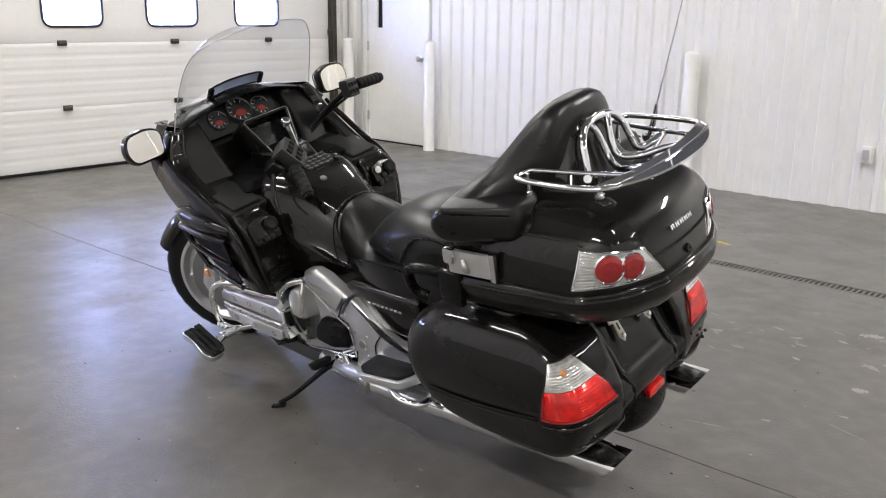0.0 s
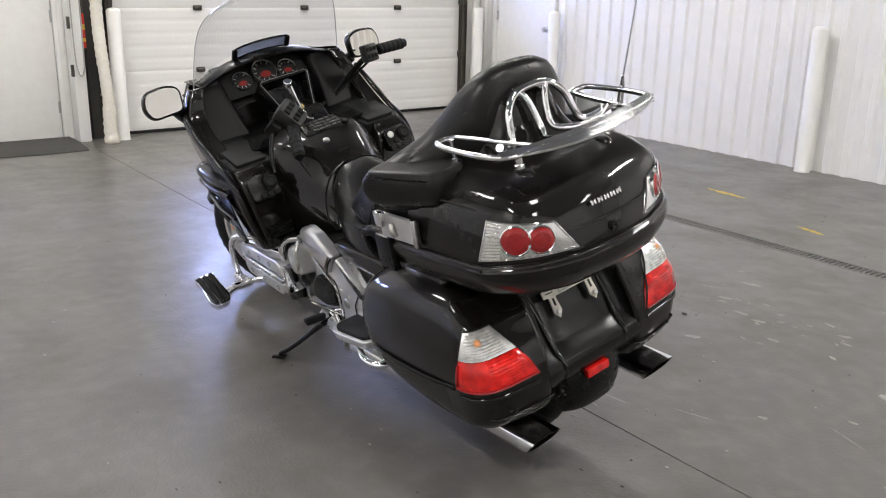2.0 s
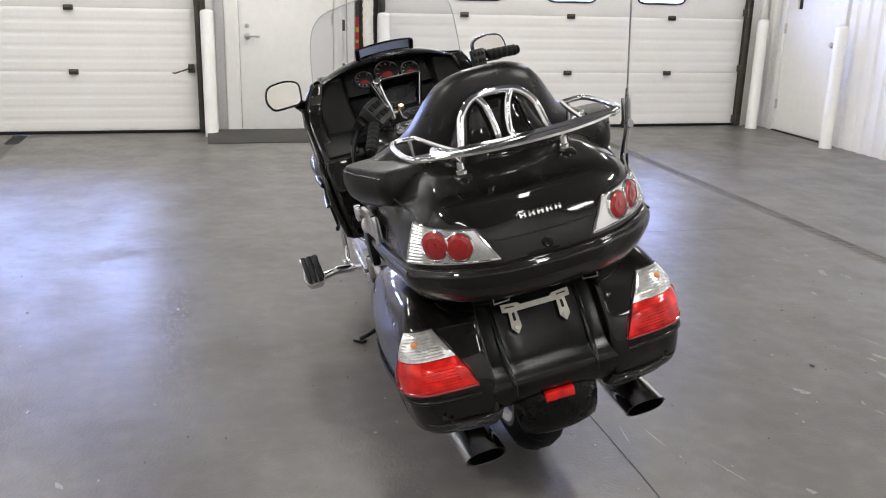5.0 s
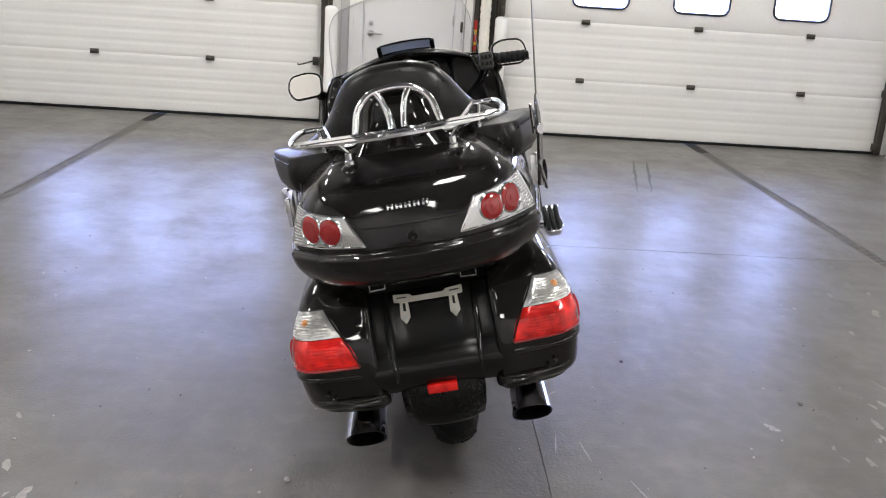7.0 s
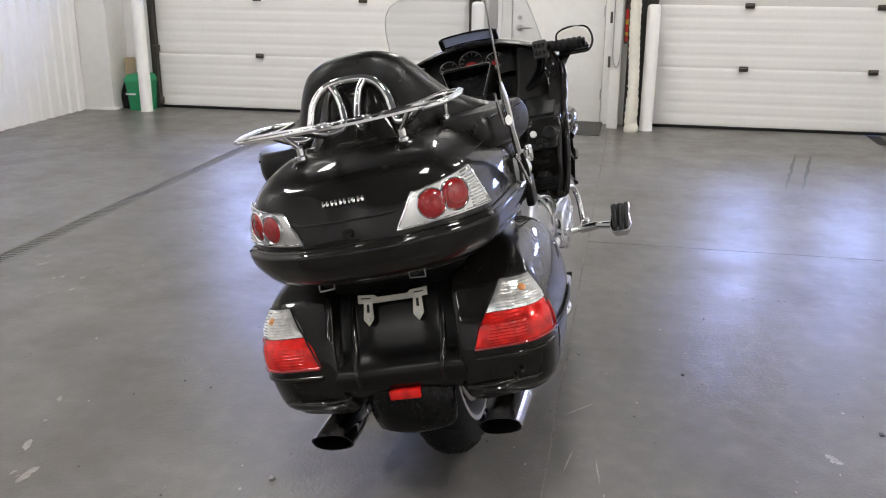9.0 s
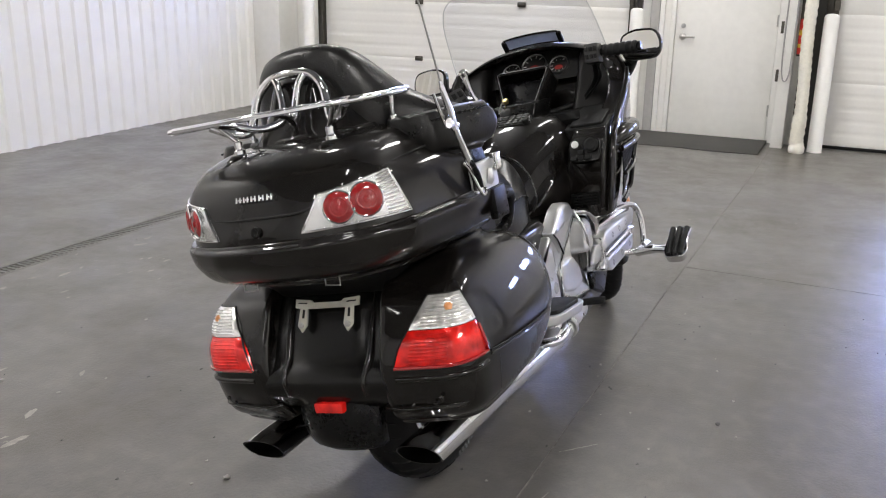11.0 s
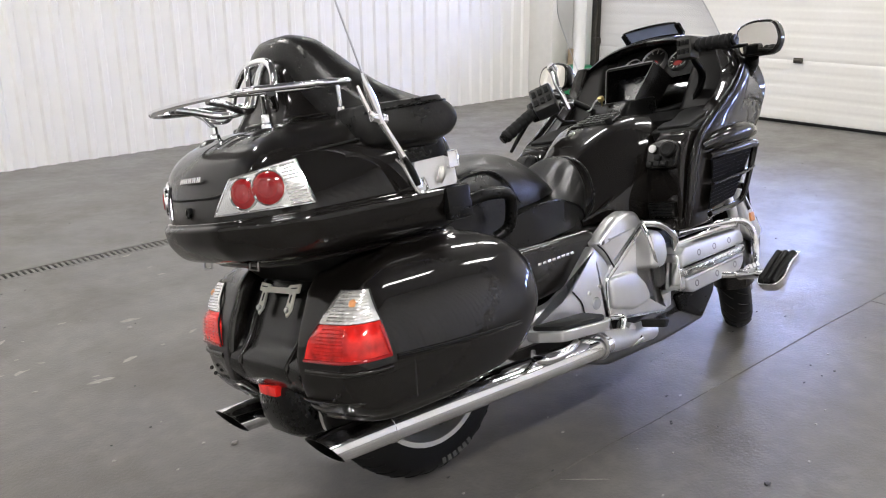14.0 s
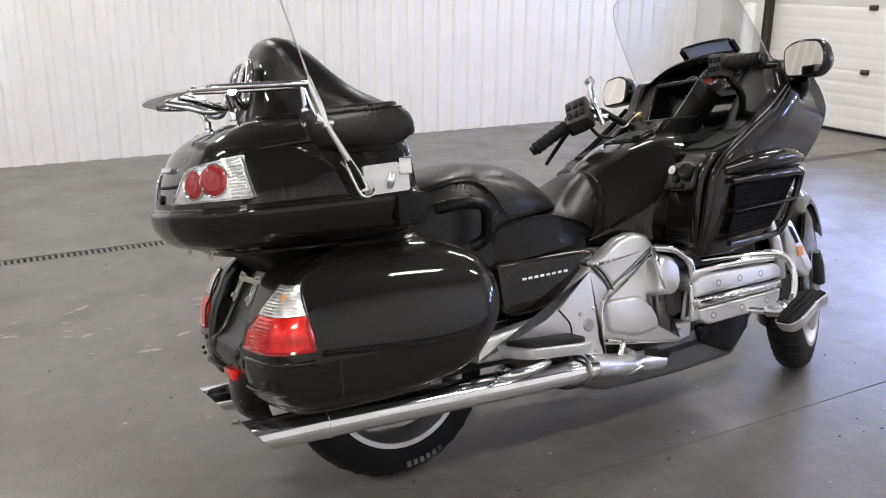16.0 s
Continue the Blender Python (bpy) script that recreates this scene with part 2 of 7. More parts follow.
def smooth_line(pts, sub, closed=False):
    """Catmull-Rom points through pts, sub steps a span."""
    p = np.array(pts, float)
    n = len(p)
    if n < 3 and not closed:
        return [p[0] + (p[-1] - p[0]) * i / sub for i in range(sub + 1)]
    out = []
    for i in range(n if closed else n - 1):
        if closed:
            a, b, c, d = p[i - 1], p[i], p[(i + 1) % n], p[(i + 2) % n]
        else:
            b, c = p[i], p[i + 1]
            a = p[i - 1] if i else 2 * b - c
            d = p[i + 2] if i + 2 < n else 2 * c - b
        for k in range(sub):
            t = k / sub
            out.append(0.5 * (2 * b + (c - a) * t + (2 * a - 5 * b + 4 * c - d) * t * t + (3 * b - a - 3 * c + d) * t ** 3))
    if not closed:
        out.append(p[-1])
    return out


def skin(bm, rings, closed_ring=True, caps=(True, True), loop=False):
    """Faces between rings of equal count."""
    vs = [[bm.verts.new(tuple(q)) for q in r] for r in rings]
    n = len(vs[0])
    for a in range(len(vs) if loop else len(vs) - 1):
        one, two = vs[a], vs[(a + 1) % len(vs)]
        for i in range(n if closed_ring else n - 1):
            j = (i + 1) % n
            bm.faces.new((one[i], one[j], two[j], two[i]))
    if closed_ring and not loop:
        if caps[0]:
            bm.faces.new(vs[0])
        if caps[1]:
            bm.faces.new(vs[-1][::-1])
    return vs


def tube(bm, pts, r, seg=10, sub=5, closed=False, smooth=True, flat=1.0, caps=True):
    """A round bar along a line; r may change from point to point."""
    rs = list(r) if isinstance(r, (list, tuple)) else [r] * len(pts)
    full = [(*p, q) for p, q in zip(pts, rs)]
    line = smooth_line(full, sub, closed) if smooth else [np.array(q, float) for q in full]
    P = [Vector(q[:3]) for q in line]
    n = len(P)
    rings, up = [], None
    for i in range(n):
        a, b = (P[i - 1], P[(i + 1) % n]) if closed else (P[max(i - 1, 0)], P[min(i + 1, n - 1)])
        t = (b - a).normalized()
        if up is None:
            up = t.orthogonal().normalized() if abs(t.z) > 0.9 else (Vector((0, 0, 1)) - t * t.z).normalized()
        up = (up - t * up.dot(t)).normalized()
        side = t.cross(up)
        rad = float(line[i][3])
        rings.append([P[i] + (up * math.cos(u) * flat + side * math.sin(u)) * rad for u in (2 * math.pi * k / seg for k in range(seg))])
    skin(bm, rings, loop=closed, caps=(caps, caps))
    return bm


def tubed(*a, **k):
    return tube(bmesh.new(), *a, **k)


def rod(bm, a, b, r, seg=14, bevel=0.0):
    """A straight round rod with softened ends."""
    a, b = Vector(a), Vector(b)
    t = (b - a).normalized()
    e = bevel or r * 0.2
    pts = [(*a, r - e), (*(a + t * e), r), (*(b - t * e), r), (*b, r - e)]
    return tube(bm, [p[:3] for p in pts], [p[3] for p in pts], seg=seg, smooth=False)


def lathe(bm, profile, m, seg=24):
    """Turns (radius, height) pairs round the z axis of the pose m."""
    rings = [[m @ Vector((r * math.cos(2 * math.pi * k / seg), r * math.sin(2 * math.pi * k / seg), h)) for k in range(seg)] for r, h in profile]
    skin(bm, rings)
    return bm


def rounded(corners, radii, k=4):
    """A polygon's outline with rounded corners, k + 1 points a corner."""
    c = [Vector(p) for p in corners]
    n = len(c)
    if not isinstance(radii, (list, tuple)):
        radii = [radii] * n
    out = []
    for i in range(n):
        p, a, b = c[i], c[i - 1] - c[i], c[(i + 1) % n] - c[i]
        r = min(radii[i], a.length * 0.48, b.length * 0.48)
        s, e = p + a.normalized() * r, p + b.normalized() * r
        for j in range(k + 1):
            t = j / k
            out.append(s * (1 - t) ** 2 + p * 2 * t * (1 - t) + e * t * t)
    return out


def inset(ring, d):
    """The 2D outline moved inwards by d."""
    n = len(ring)
    area = sum(ring[i].x * ring[(i + 1) % n].y - ring[(i + 1) % n].x * ring[i].y for i in range(n))
    s = 1 if area > 0 else -1
    out = []
    for i in range(n):
        t = ring[(i + 1) % n] - ring[i - 1]
        if t.length < 1e-9:
            out.append(ring[i].copy())
            continue
        nrm = Vector((-t.y, t.x)).normalized() * s
        out.append(ring[i] + nrm * d)
    return out


PLANES = {"xy": lambda p, h: Vector((p[0], p[1], h)), "xz": lambda p, h: Vector((p[0], h, p[1])), "yz": lambda p, h: Vector((h, p[0], p[1]))}


def stack(bm, levels, plane="xy", sub=4, ends=(0.0, 0.0), steps=4, caps=(True, True)):
    """A body through level outlines (height, 2D points), smooth between them, with rounded ends."""
    flat = [np.array([[h, *p] for p in ring], float) for h, ring in levels]
    rows = smooth_line([f.ravel() for f in flat], sub) if len(flat) > 2 else [f.ravel() for f in flat]
    rows = [np.array(r).reshape(-1, 3) for r in rows]
    put = PLANES[plane]
    rings2 = [(float(r[0][0]), [Vector((q[1], q[2])) for q in r]) for r in rows]

    def end(h, ring, r, sign):
        got = []
        for i in range(steps):
            a = math.pi / 2 * (1 - i / steps)
            got.append((h + sign * r * math.sin(a), inset(ring, r * (1 - math.cos(a)))))
        return got

    sgn = 1 if rings2[-1][0] > rings2[0][0] else -1
    first = end(*rings2[0], ends[0], -sgn) if ends[0] else []
    last = end(*rings2[-1], ends[1], sgn)[::-1] if ends[1] else []
    rings2 = first + rings2 + last
    skin(bm, [[put(p, h) for p in ring] for h, ring in rings2], caps=caps)
    return bm


def slab(bm, outline, h0, h1, plane="xz", round_in=0.0, round_out=0.01, bulge=0.0):
    """A plate with an outline, from h0 (inner) to h1 (outer face), with a rounded outer edge."""
    s = 1 if h1 > h0 else -1
    return stack(bm, [(h0 + s * round_in, outline), (h1 - s * round_out, outline)], plane, 1, (round_in, round_out))


def patch(bm, quad, thick, n=6, bow=0.0, r=0.0):
    """A four-cornered plate in space, bowed outwards, with thickness behind it. quad runs round; its normal is the outside."""
    a, b, c, d = (Vector(p) for p in quad)
    nrm = ((b - a).cross(d - a) + (c - b).cross(a - b)).normalized()

    def at(u, v, off):
        p = a.lerp(b, u).lerp(d.lerp(c, u), v)
        return p + nrm * (off + bow * (1 - (2 * u - 1) ** 2) * (1 - (2 * v - 1) ** 2))
    g = [[bm.verts.new(at(i / n, j / n, 0)) for i in range(n + 1)] for j in range(n + 1)]
    back = [[bm.verts.new(at(i / n, j / n, 0) - nrm * thick) for i in range(n + 1)] for j in range(n + 1)]
    for j in range(n):
        for i in range(n):
            bm.faces.new((g[j][i], g[j][i + 1], g[j + 1][i + 1], g[j + 1][i]))
            bm.faces.new((back[j][i], back[j + 1][i], back[j + 1][i + 1], back[j][i + 1]))
    for i in range(n):
        bm.faces.new((g[0][i], back[0][i], back[0][i + 1], g[0][i + 1]))
        bm.faces.new((g[n][i], g[n][i + 1], back[n][i + 1], back[n][i]))
        bm.faces.new((g[i][0], g[i + 1][0], back[i + 1][0], back[i][0]))
        bm.faces.new((g[i][n], back[i][n], back[i + 1][n], g[i + 1][n]))
    return bm


def flipped(bm, side):
    """The mesh itself, or for side -1 its mirror image across the y plane."""
    if side < 0:
        for v in bm.verts:
            v.co.y = -v.co.y
        bmesh.ops.reverse_faces(bm, faces=bm.faces[:])
    return bm


# ---- the garage ----
XD, XB, YL, YR, ZC = -7.9, 6.0, -2.95, 7.05, 4.3
JOINT_Y, JOINT_X = 2.455, -3.92
DRAIN_L, DRAIN_R = -0.49, 4.84


def floor_slabs():
    """Concrete slabs parted by a wandering control joint, on a dark sub-base."""
    base = tagged(link_mesh("floor", boxed(XD - 0.3, XB + 0.3, YL - 0.3, YR + 0.3, -0.2, -0.012), SUBBASE), "grey painted concrete floor with worn and stained patches", "floor", kind="structure")
    rnd = random.Random(4)
    wob = lambda k: [rnd.uniform(-k, k) for _ in range(60)]
    lo, hi = XD - 0.3, XB + 0.3
    line_y = [(lo + (hi - lo) * i / 59, JOINT_Y + d) for i, d in enumerate(wob(0.004))]
    gap = 0.0028
    wl, wr = 0.062, 0.062

    def strip(edge_a, edge_b):
        bm = bmesh.new()
        top = [bm.verts.new((x, y, 0.0)) for x, y in edge_a] + [bm.verts.new((x, y, 0.0)) for x, y in reversed(edge_b)]
        low = [bm.verts.new((v.co.x, v.co.y, -0.012)) for v in top]
        bm.faces.new(top)
        n = len(top)
        for i in range(n):
            bm.faces.new((top[i], low[i], low[(i + 1) % n], top[(i + 1) % n]))
        link_mesh("slab", bm, FLOOR, base)

    def straight(y, x0=lo, x1=hi):
        return [(x0, y), (x1, y)]

    def cut(seq, x0, x1):
        return [(x0, JOINT_Y)] + [(x, y) for x, y in seq if x0 < x < x1] + [(x1, JOINT_Y)]
    bm = boxed(lo, hi, JOINT_Y - 0.0085, JOINT_Y + 0.0085, -0.0119, -0.0030)
    link_mesh("joint_filler", bm, JOINT_FILL, base)
    strip(straight(YL - 0.3), straight(DRAIN_L - wl))
    strip(straight(DRAIN_L + wl), [(x, y - gap) for x, y in line_y])
    for x0, x1 in ((lo, JOINT_X - gap), (JOINT_X + gap, hi)):
        strip([(x, y + gap) for x, y in cut(line_y, x0, x1)], straight(DRAIN_R - wr, x0, x1))
    strip(straight(DRAIN_R + wr), straight(YR + 0.3))
    return base


def ribbed_wall(name, x0, x1, y, inward, label, skip=()):
    """Steel liner sheet along x with trapezoid ribs; skip: openings (x0, x1, top)."""
    ob_label = label
    pitch, h = 0.155, 0.022
    bm = bmesh.new()
    spans, at = [], x0
    for a, b, top in sorted(skip):
        spans += [(at, a, 0.0), (a, b, top)]
        at = b
    spans.append((at, x1, 0.0))
    for a, b, z0 in spans:
        prof, x = [], a
        while x < b - 1e-6:
            for dx, d in ((0.0, 0.0), (0.062, 0.0), (0.080, h), (0.120, h), (0.138, 0.0)):
                if x + dx < b:
                    prof.append((x + dx, d))
            x += pitch
        prof.append((b, 0.0))
        lo = [bm.verts.new((px, y + inward * d, z0)) for px, d in prof]
        hi = [bm.verts.new((px, y + inward * d, ZC)) for px, d in prof]
        lob = [bm.verts.new((px, y - inward * 0.12, z0)) for px, d in prof]
        hib = [bm.verts.new((px, y - inward * 0.12, ZC)) for px, d in prof]
        for i in range(len(prof) - 1):
            bm.faces.new((lo[i], lo[i + 1], hi[i + 1], hi[i]))
            bm.faces.new((lob[i], hib[i], hib[i + 1], lob[i + 1]))
            bm.faces.new((lo[i], lob[i], lob[i + 1], lo[i + 1]))
            bm.faces.new((hi[i], hi[i + 1], hib[i + 1], hib[i]))
        for e in (0, -1):
            bm.faces.new((lo[e], hi[e], hib[e], lob[e]))
    return tagged(link_mesh(name, bm, WALL, sharp=15), ob_label, "wall", kind="structure")


LEFT_DOOR, RIGHT_DOOR = (-2.22, 1.08), (2.84, 6.72)
DOOR_TOP = 3.4
MAN_Y = (1.44, 2.40)


def garage_wall():
    """The wall round the two overhead doors and the service door."""
    bm = bmesh.new()
    x0, x1 = XD - 0.25, XD - 0.02
    cols = [(YL - 0.2, LEFT_DOOR[0]), (LEFT_DOOR[1], MAN_Y[0]), (MAN_Y[1], RIGHT_DOOR[0]), (RIGHT_DOOR[1], YR + 0.2)]
    for a, b in cols:
        box(bm, x0, x1, a, b, 0, ZC)
    box(bm, x0, x1, MAN_Y[0], MAN_Y[1], 2.12, ZC)
    for a, b in (LEFT_DOOR, RIGHT_DOOR):
        box(bm, x0, x1, a, b, DOOR_TOP, ZC)
    return tagged(link_mesh("wall_west", bm, WHITE), "white end wall with two overhead doors", "wall", kind="structure")


def panel_section(bm, y0, y1, z0, z1, wins, wz, x=XD):
    """One door section with pressed horizontal grooves; wins: windows (y0, y1) at heights wz."""
    ribs = 5
    n = ribs * 6
    prof = []
    for i in range(n + 1):
        f = i / n
        ph = (f * ribs) % 1.0
        d = -0.004 if (ph < 0.10 or ph > 0.90) else 0.0
        if i in (0, n):
            d = -0.005
        prof.append((z0 + (z1 - z0) * f, d))
    if wins:
        prof = [(z0, -0.005), (z0 + 0.012, 0), (wz[0], 0), (wz[1], 0), (z1 - 0.012, 0), (z1, -0.005)]
    cuts = [y0] + [v for w in wins for v in w] + [y1]
    rows = [[bm.verts.new((x + d, y, z)) for y in cuts] for z, d in prof]
    for r in range(len(prof) - 1):
        for c in range(len(cuts) - 1):
            if wins and c % 2 == 1 and abs(prof[r][0] - wz[0]) < 1e-6:
                continue
            bm.faces.new((rows[r][c], rows[r][c + 1], rows[r + 1][c + 1], rows[r + 1][c]))


def overhead_door(y0, y1, hinges, windows, label):
    door = base_empty("overhead_door", pose(XD, (y0 + y1) / 2, 0))
    inv = pose(-XD, -(y0 + y1) / 2, 0)

    def add(name, bm, mat, parent=door, lab=""):
        if parent is door:
            bm.transform(inv)
        return part(name, bm, mat, parent, lab)
    sec = 0.566
    for k in range(6):
        z0, z1 = sec * k if k else 0.025, min(sec * (k + 1), DOOR_TOP + 0.02)
        bm = bmesh.new()
        wins = windows if k == 2 else []
        panel_section(bm, y0 - 0.02, y1 + 0.02, z0, z1, wins, (1.285, 1.585))
        s = add("section", bm, DOOR_PANEL)
    for a, b in windows:
        ring = rounded([(a - 0.012, 1.262), (b + 0.012, 1.262), (b + 0.012, 1.605), (a - 0.012, 1.605)], 0.105, 6)
        bm = bmesh.new()
        rings = [[Vector((x, p.x, p.y)) for p in inset(ring, d)] for x, d in ((XD - 0.02, 0.0), (XD + 0.010, 0.002), (XD + 0.014, 0.010), (XD + 0.012, 0.022), (XD - 0.02, 0.026))]
        skin(bm, rings, caps=(False, False), loop=True)
        w = add("window_rim", bm, WINDOW_RIM, lab="black rubber window frame with round corners")
        bm = bmesh.new()
        # white corner webs between the square cut-out and the round rim
        for cy, cz, sy, sz in ((a, 1.285, 1, 1), (b, 1.285, -1, 1), (b, 1.585, -1, -1), (a, 1.585, 1, -1)):
            c = Vector((cy, cz))
            arc = [Vector((cy + sy * 0.075 * (1 - math.sin(t)), cz + sz * 0.075 * (1 - math.cos(t)))) for t in (math.pi / 2 * i / 6 for i in range(7))]
            vs = [bm.verts.new((XD, p.x, p.y)) for p in [c] + arc]
            for i in range(1, 7):
                bm.faces.new((vs[0], vs[i], vs[i + 1]))
        add("corner_web", bm, DOOR_PANEL)
        bm = boxed(XD - 0.012, XD - 0.006, a - 0.005, b + 0.005, 1.27, 1.60)
        pane = add("pane", bm, PANE, lab="bright daylit window pane")
        pane.visible_shadow = False
    for z in (sec, 2 * sec, 3 * sec):
        for y in hinges:
            bm = boxed(XD, XD + 0.022, y - 0.042, y + 0.042, z - 0.024, z + 0.024, 0.006)
            rod(bm, (XD + 0.022, y - 0.036, z), (XD + 0.022, y + 0.036, z), 0.013)
            add("hinge", bm, DARK_STEEL, lab="small dark steel hinge plate")
    add("bottom_seal", boxed(XD - 0.015, XD + 0.012, y0 - 0.02, y1 + 0.02, 0.0, 0.027, 0.006), RUBBER, lab="black rubber bottom seal")
    for y, s in ((y0, 1), (y1, -1)):
        bm = boxed(XD + 0.03, XD + 0.10, y - s * 0.05 - 0.012, y - s * 0.05 + 0.012, 0.02, DOOR_TOP)
        box(bm, XD + 0.085, XD + 0.10, min(y - s * 0.05, y + s * 0.0), max(y - s * 0.05, y + s * 0.0), 0.02, DOOR_TOP)
        box(bm, XD - 0.01, XD + 0.03, min(y - s * 0.10, y - s * 0.03), max(y - s * 0.10, y - s * 0.03), 0.0, DOOR_TOP)
        add("track", bm, DARK_STEEL, lab="dark galvanised door track")
        # strip added in the gap behind the door edge to stop the backdrop's glow
        add("glow_stop", boxed(XD - 0.022, XD - 0.009, min(y - s * 0.06, y + s * 0.05), max(y - s * 0.06, y + s * 0.05), 0.0, DOOR_TOP), WHITE)
        for z in (0.08, 0.62, 1.2, 1.8):
            bm = boxed(XD + 0.012, XD + 0.11, y - s * 0.02 - 0.022, y - s * 0.02 + 0.022, z - 0.035, z + 0.035, 0.006)
            add("roller_bracket", bm, DARK_STEEL)
    tagged(door, label, "garage door", "overhead doors")
    return door


def bollard(x, y, h=1.14, r=0.060):
    bm = bmesh.new()
    lathe(bm, [(r + 0.004, 0), (r, 0.01), (r, h - 0.03), (r * 0.9, h - 0.012), (r * 0.6, h), (0.005, h + 0.004)], pose(0, 0, 0), 28)
    ob = link_mesh("bollard", bm, WHITE)
    ob.matrix_basis = pose(x, y, 0)
    return tagged(ob, "white painted round steel bollard on the floor", "bollard", "bollards")


floor_slabs()
ribbed_wall("wall_south", XD + 0.345, XB, YL, 1, "white ribbed steel liner wall")
RDOOR = (-7.60, -6.66)
ribbed_wall("wall_north", XD, XB, YR, -1, "white ribbed steel liner wall with a service door", [(RDOOR[0] - 0.06, RDOOR[1] + 0.06, 2.12)])
garage_wall()
tagged(link_mesh("wall_east", boxed(XB, XB + 0.2, YL - 0.2, YR + 0.2, 0, ZC), WALL), "plain white end wall", "wall", kind="structure")
tagged(link_mesh("ceiling", boxed(XD - 0.2, XB + 0.2, YL - 0.2, YR + 0.2, ZC, ZC + 0.15), CEIL), "dim grey ceiling", "ceiling", kind="structure")
overhead_door(*LEFT_DOOR, (-1.114, 0.0), [(c - 0.275, c + 0.275) for c in (-1.385, -0.568, 0.25)], "closed white sectional overhead door with round-cornered windows along one section")
overhead_door(*RIGHT_DOOR, (3.65, 4.772, 5.897), [(c - 0.275, c + 0.275) for c in (3.775, 4.77, 5.765)], "closed white sectional overhead door with three round-cornered windows")
for a, b in (LEFT_DOOR, RIGHT_DOOR):
    tagged(link_mesh("backdrop", boxed(XD - 0.6, XD - 0.55, a - 0.1, b + 0.1, 1.0, 1.9), SKY_GLOW), "bright daylight outside", "sky", kind="structure")

for x, y in ((-7.66, 1.19), (-7.66, 2.80), (-7.60, -2.27), (-6.49, 6.90), (-3.55, 6.95), (-7.70, 6.86)):
    bollard(x, y)


def ceiling_light(x, y, gain=1.0):
    lamp = base_empty("ceiling_light", pose(x, y, ZC))
    part("housing", boxed(-0.62, 0.62, -0.17, 0.17, -0.11, -0.0, 0.02), WHITE, lamp)
    part("diffuser", boxed(-0.59, 0.59, -0.145, 0.145, -0.125, -0.108, 0.004), LED, lamp, "bright white lamp cover")
    tagged(lamp, "unseen white rectangular ceiling light, lit", "ceiling light", "ceiling lights")
    d = bpy.data.lights.new("lamp_light", "AREA")
    d.shape, d.size, d.size_y, d.energy, d.color = "RECTANGLE", 1.15, 0.28, LAMP_POWER * gain, (1.0, 0.975, 0.94)
    o = new("lamp_light", d)
    o.matrix_basis = pose(0, 0, -0.13)
    o.parent = lamp


# lamp positions are assumed; the rear row is there to brighten the east wall
for lx, gain in ((-6.2, 0.95), (-3.9, 0.66), (4.8, 0.45)):
    for ly in (-0.9, 2.05, 5.0):
        ceiling_light(lx - (1.0 if lx == -3.9 and ly == 2.05 else 0.0), ly, gain)
# extra lamps out of view, added and boosted to lift the floor round the bike
ceiling_light(-0.3, -1.8, 2.25)
ceiling_light(0.9, 5.3, 3.05)
ceiling_light(0.6, 2.0, 0.7)

# ---- the touring motorcycle; its own axes: x forward from the rear contact, y to its left, z up the leaning plane ----
bike = base_empty("motorcycle", pose(-1.545, 2.194, 0, -13, 0, 179.8))
tagged(bike, "black touring motorcycle with chrome trim leaning on its side stand", "motorcycle")


def bp(name, bm, mat, parent=bike, label="", sharp=40.0):
    return part(name, bm, mat, parent, label, sharp)


def both(make):
    """The left and the mirrored right one."""
    for side in (1, -1):
        make(side)


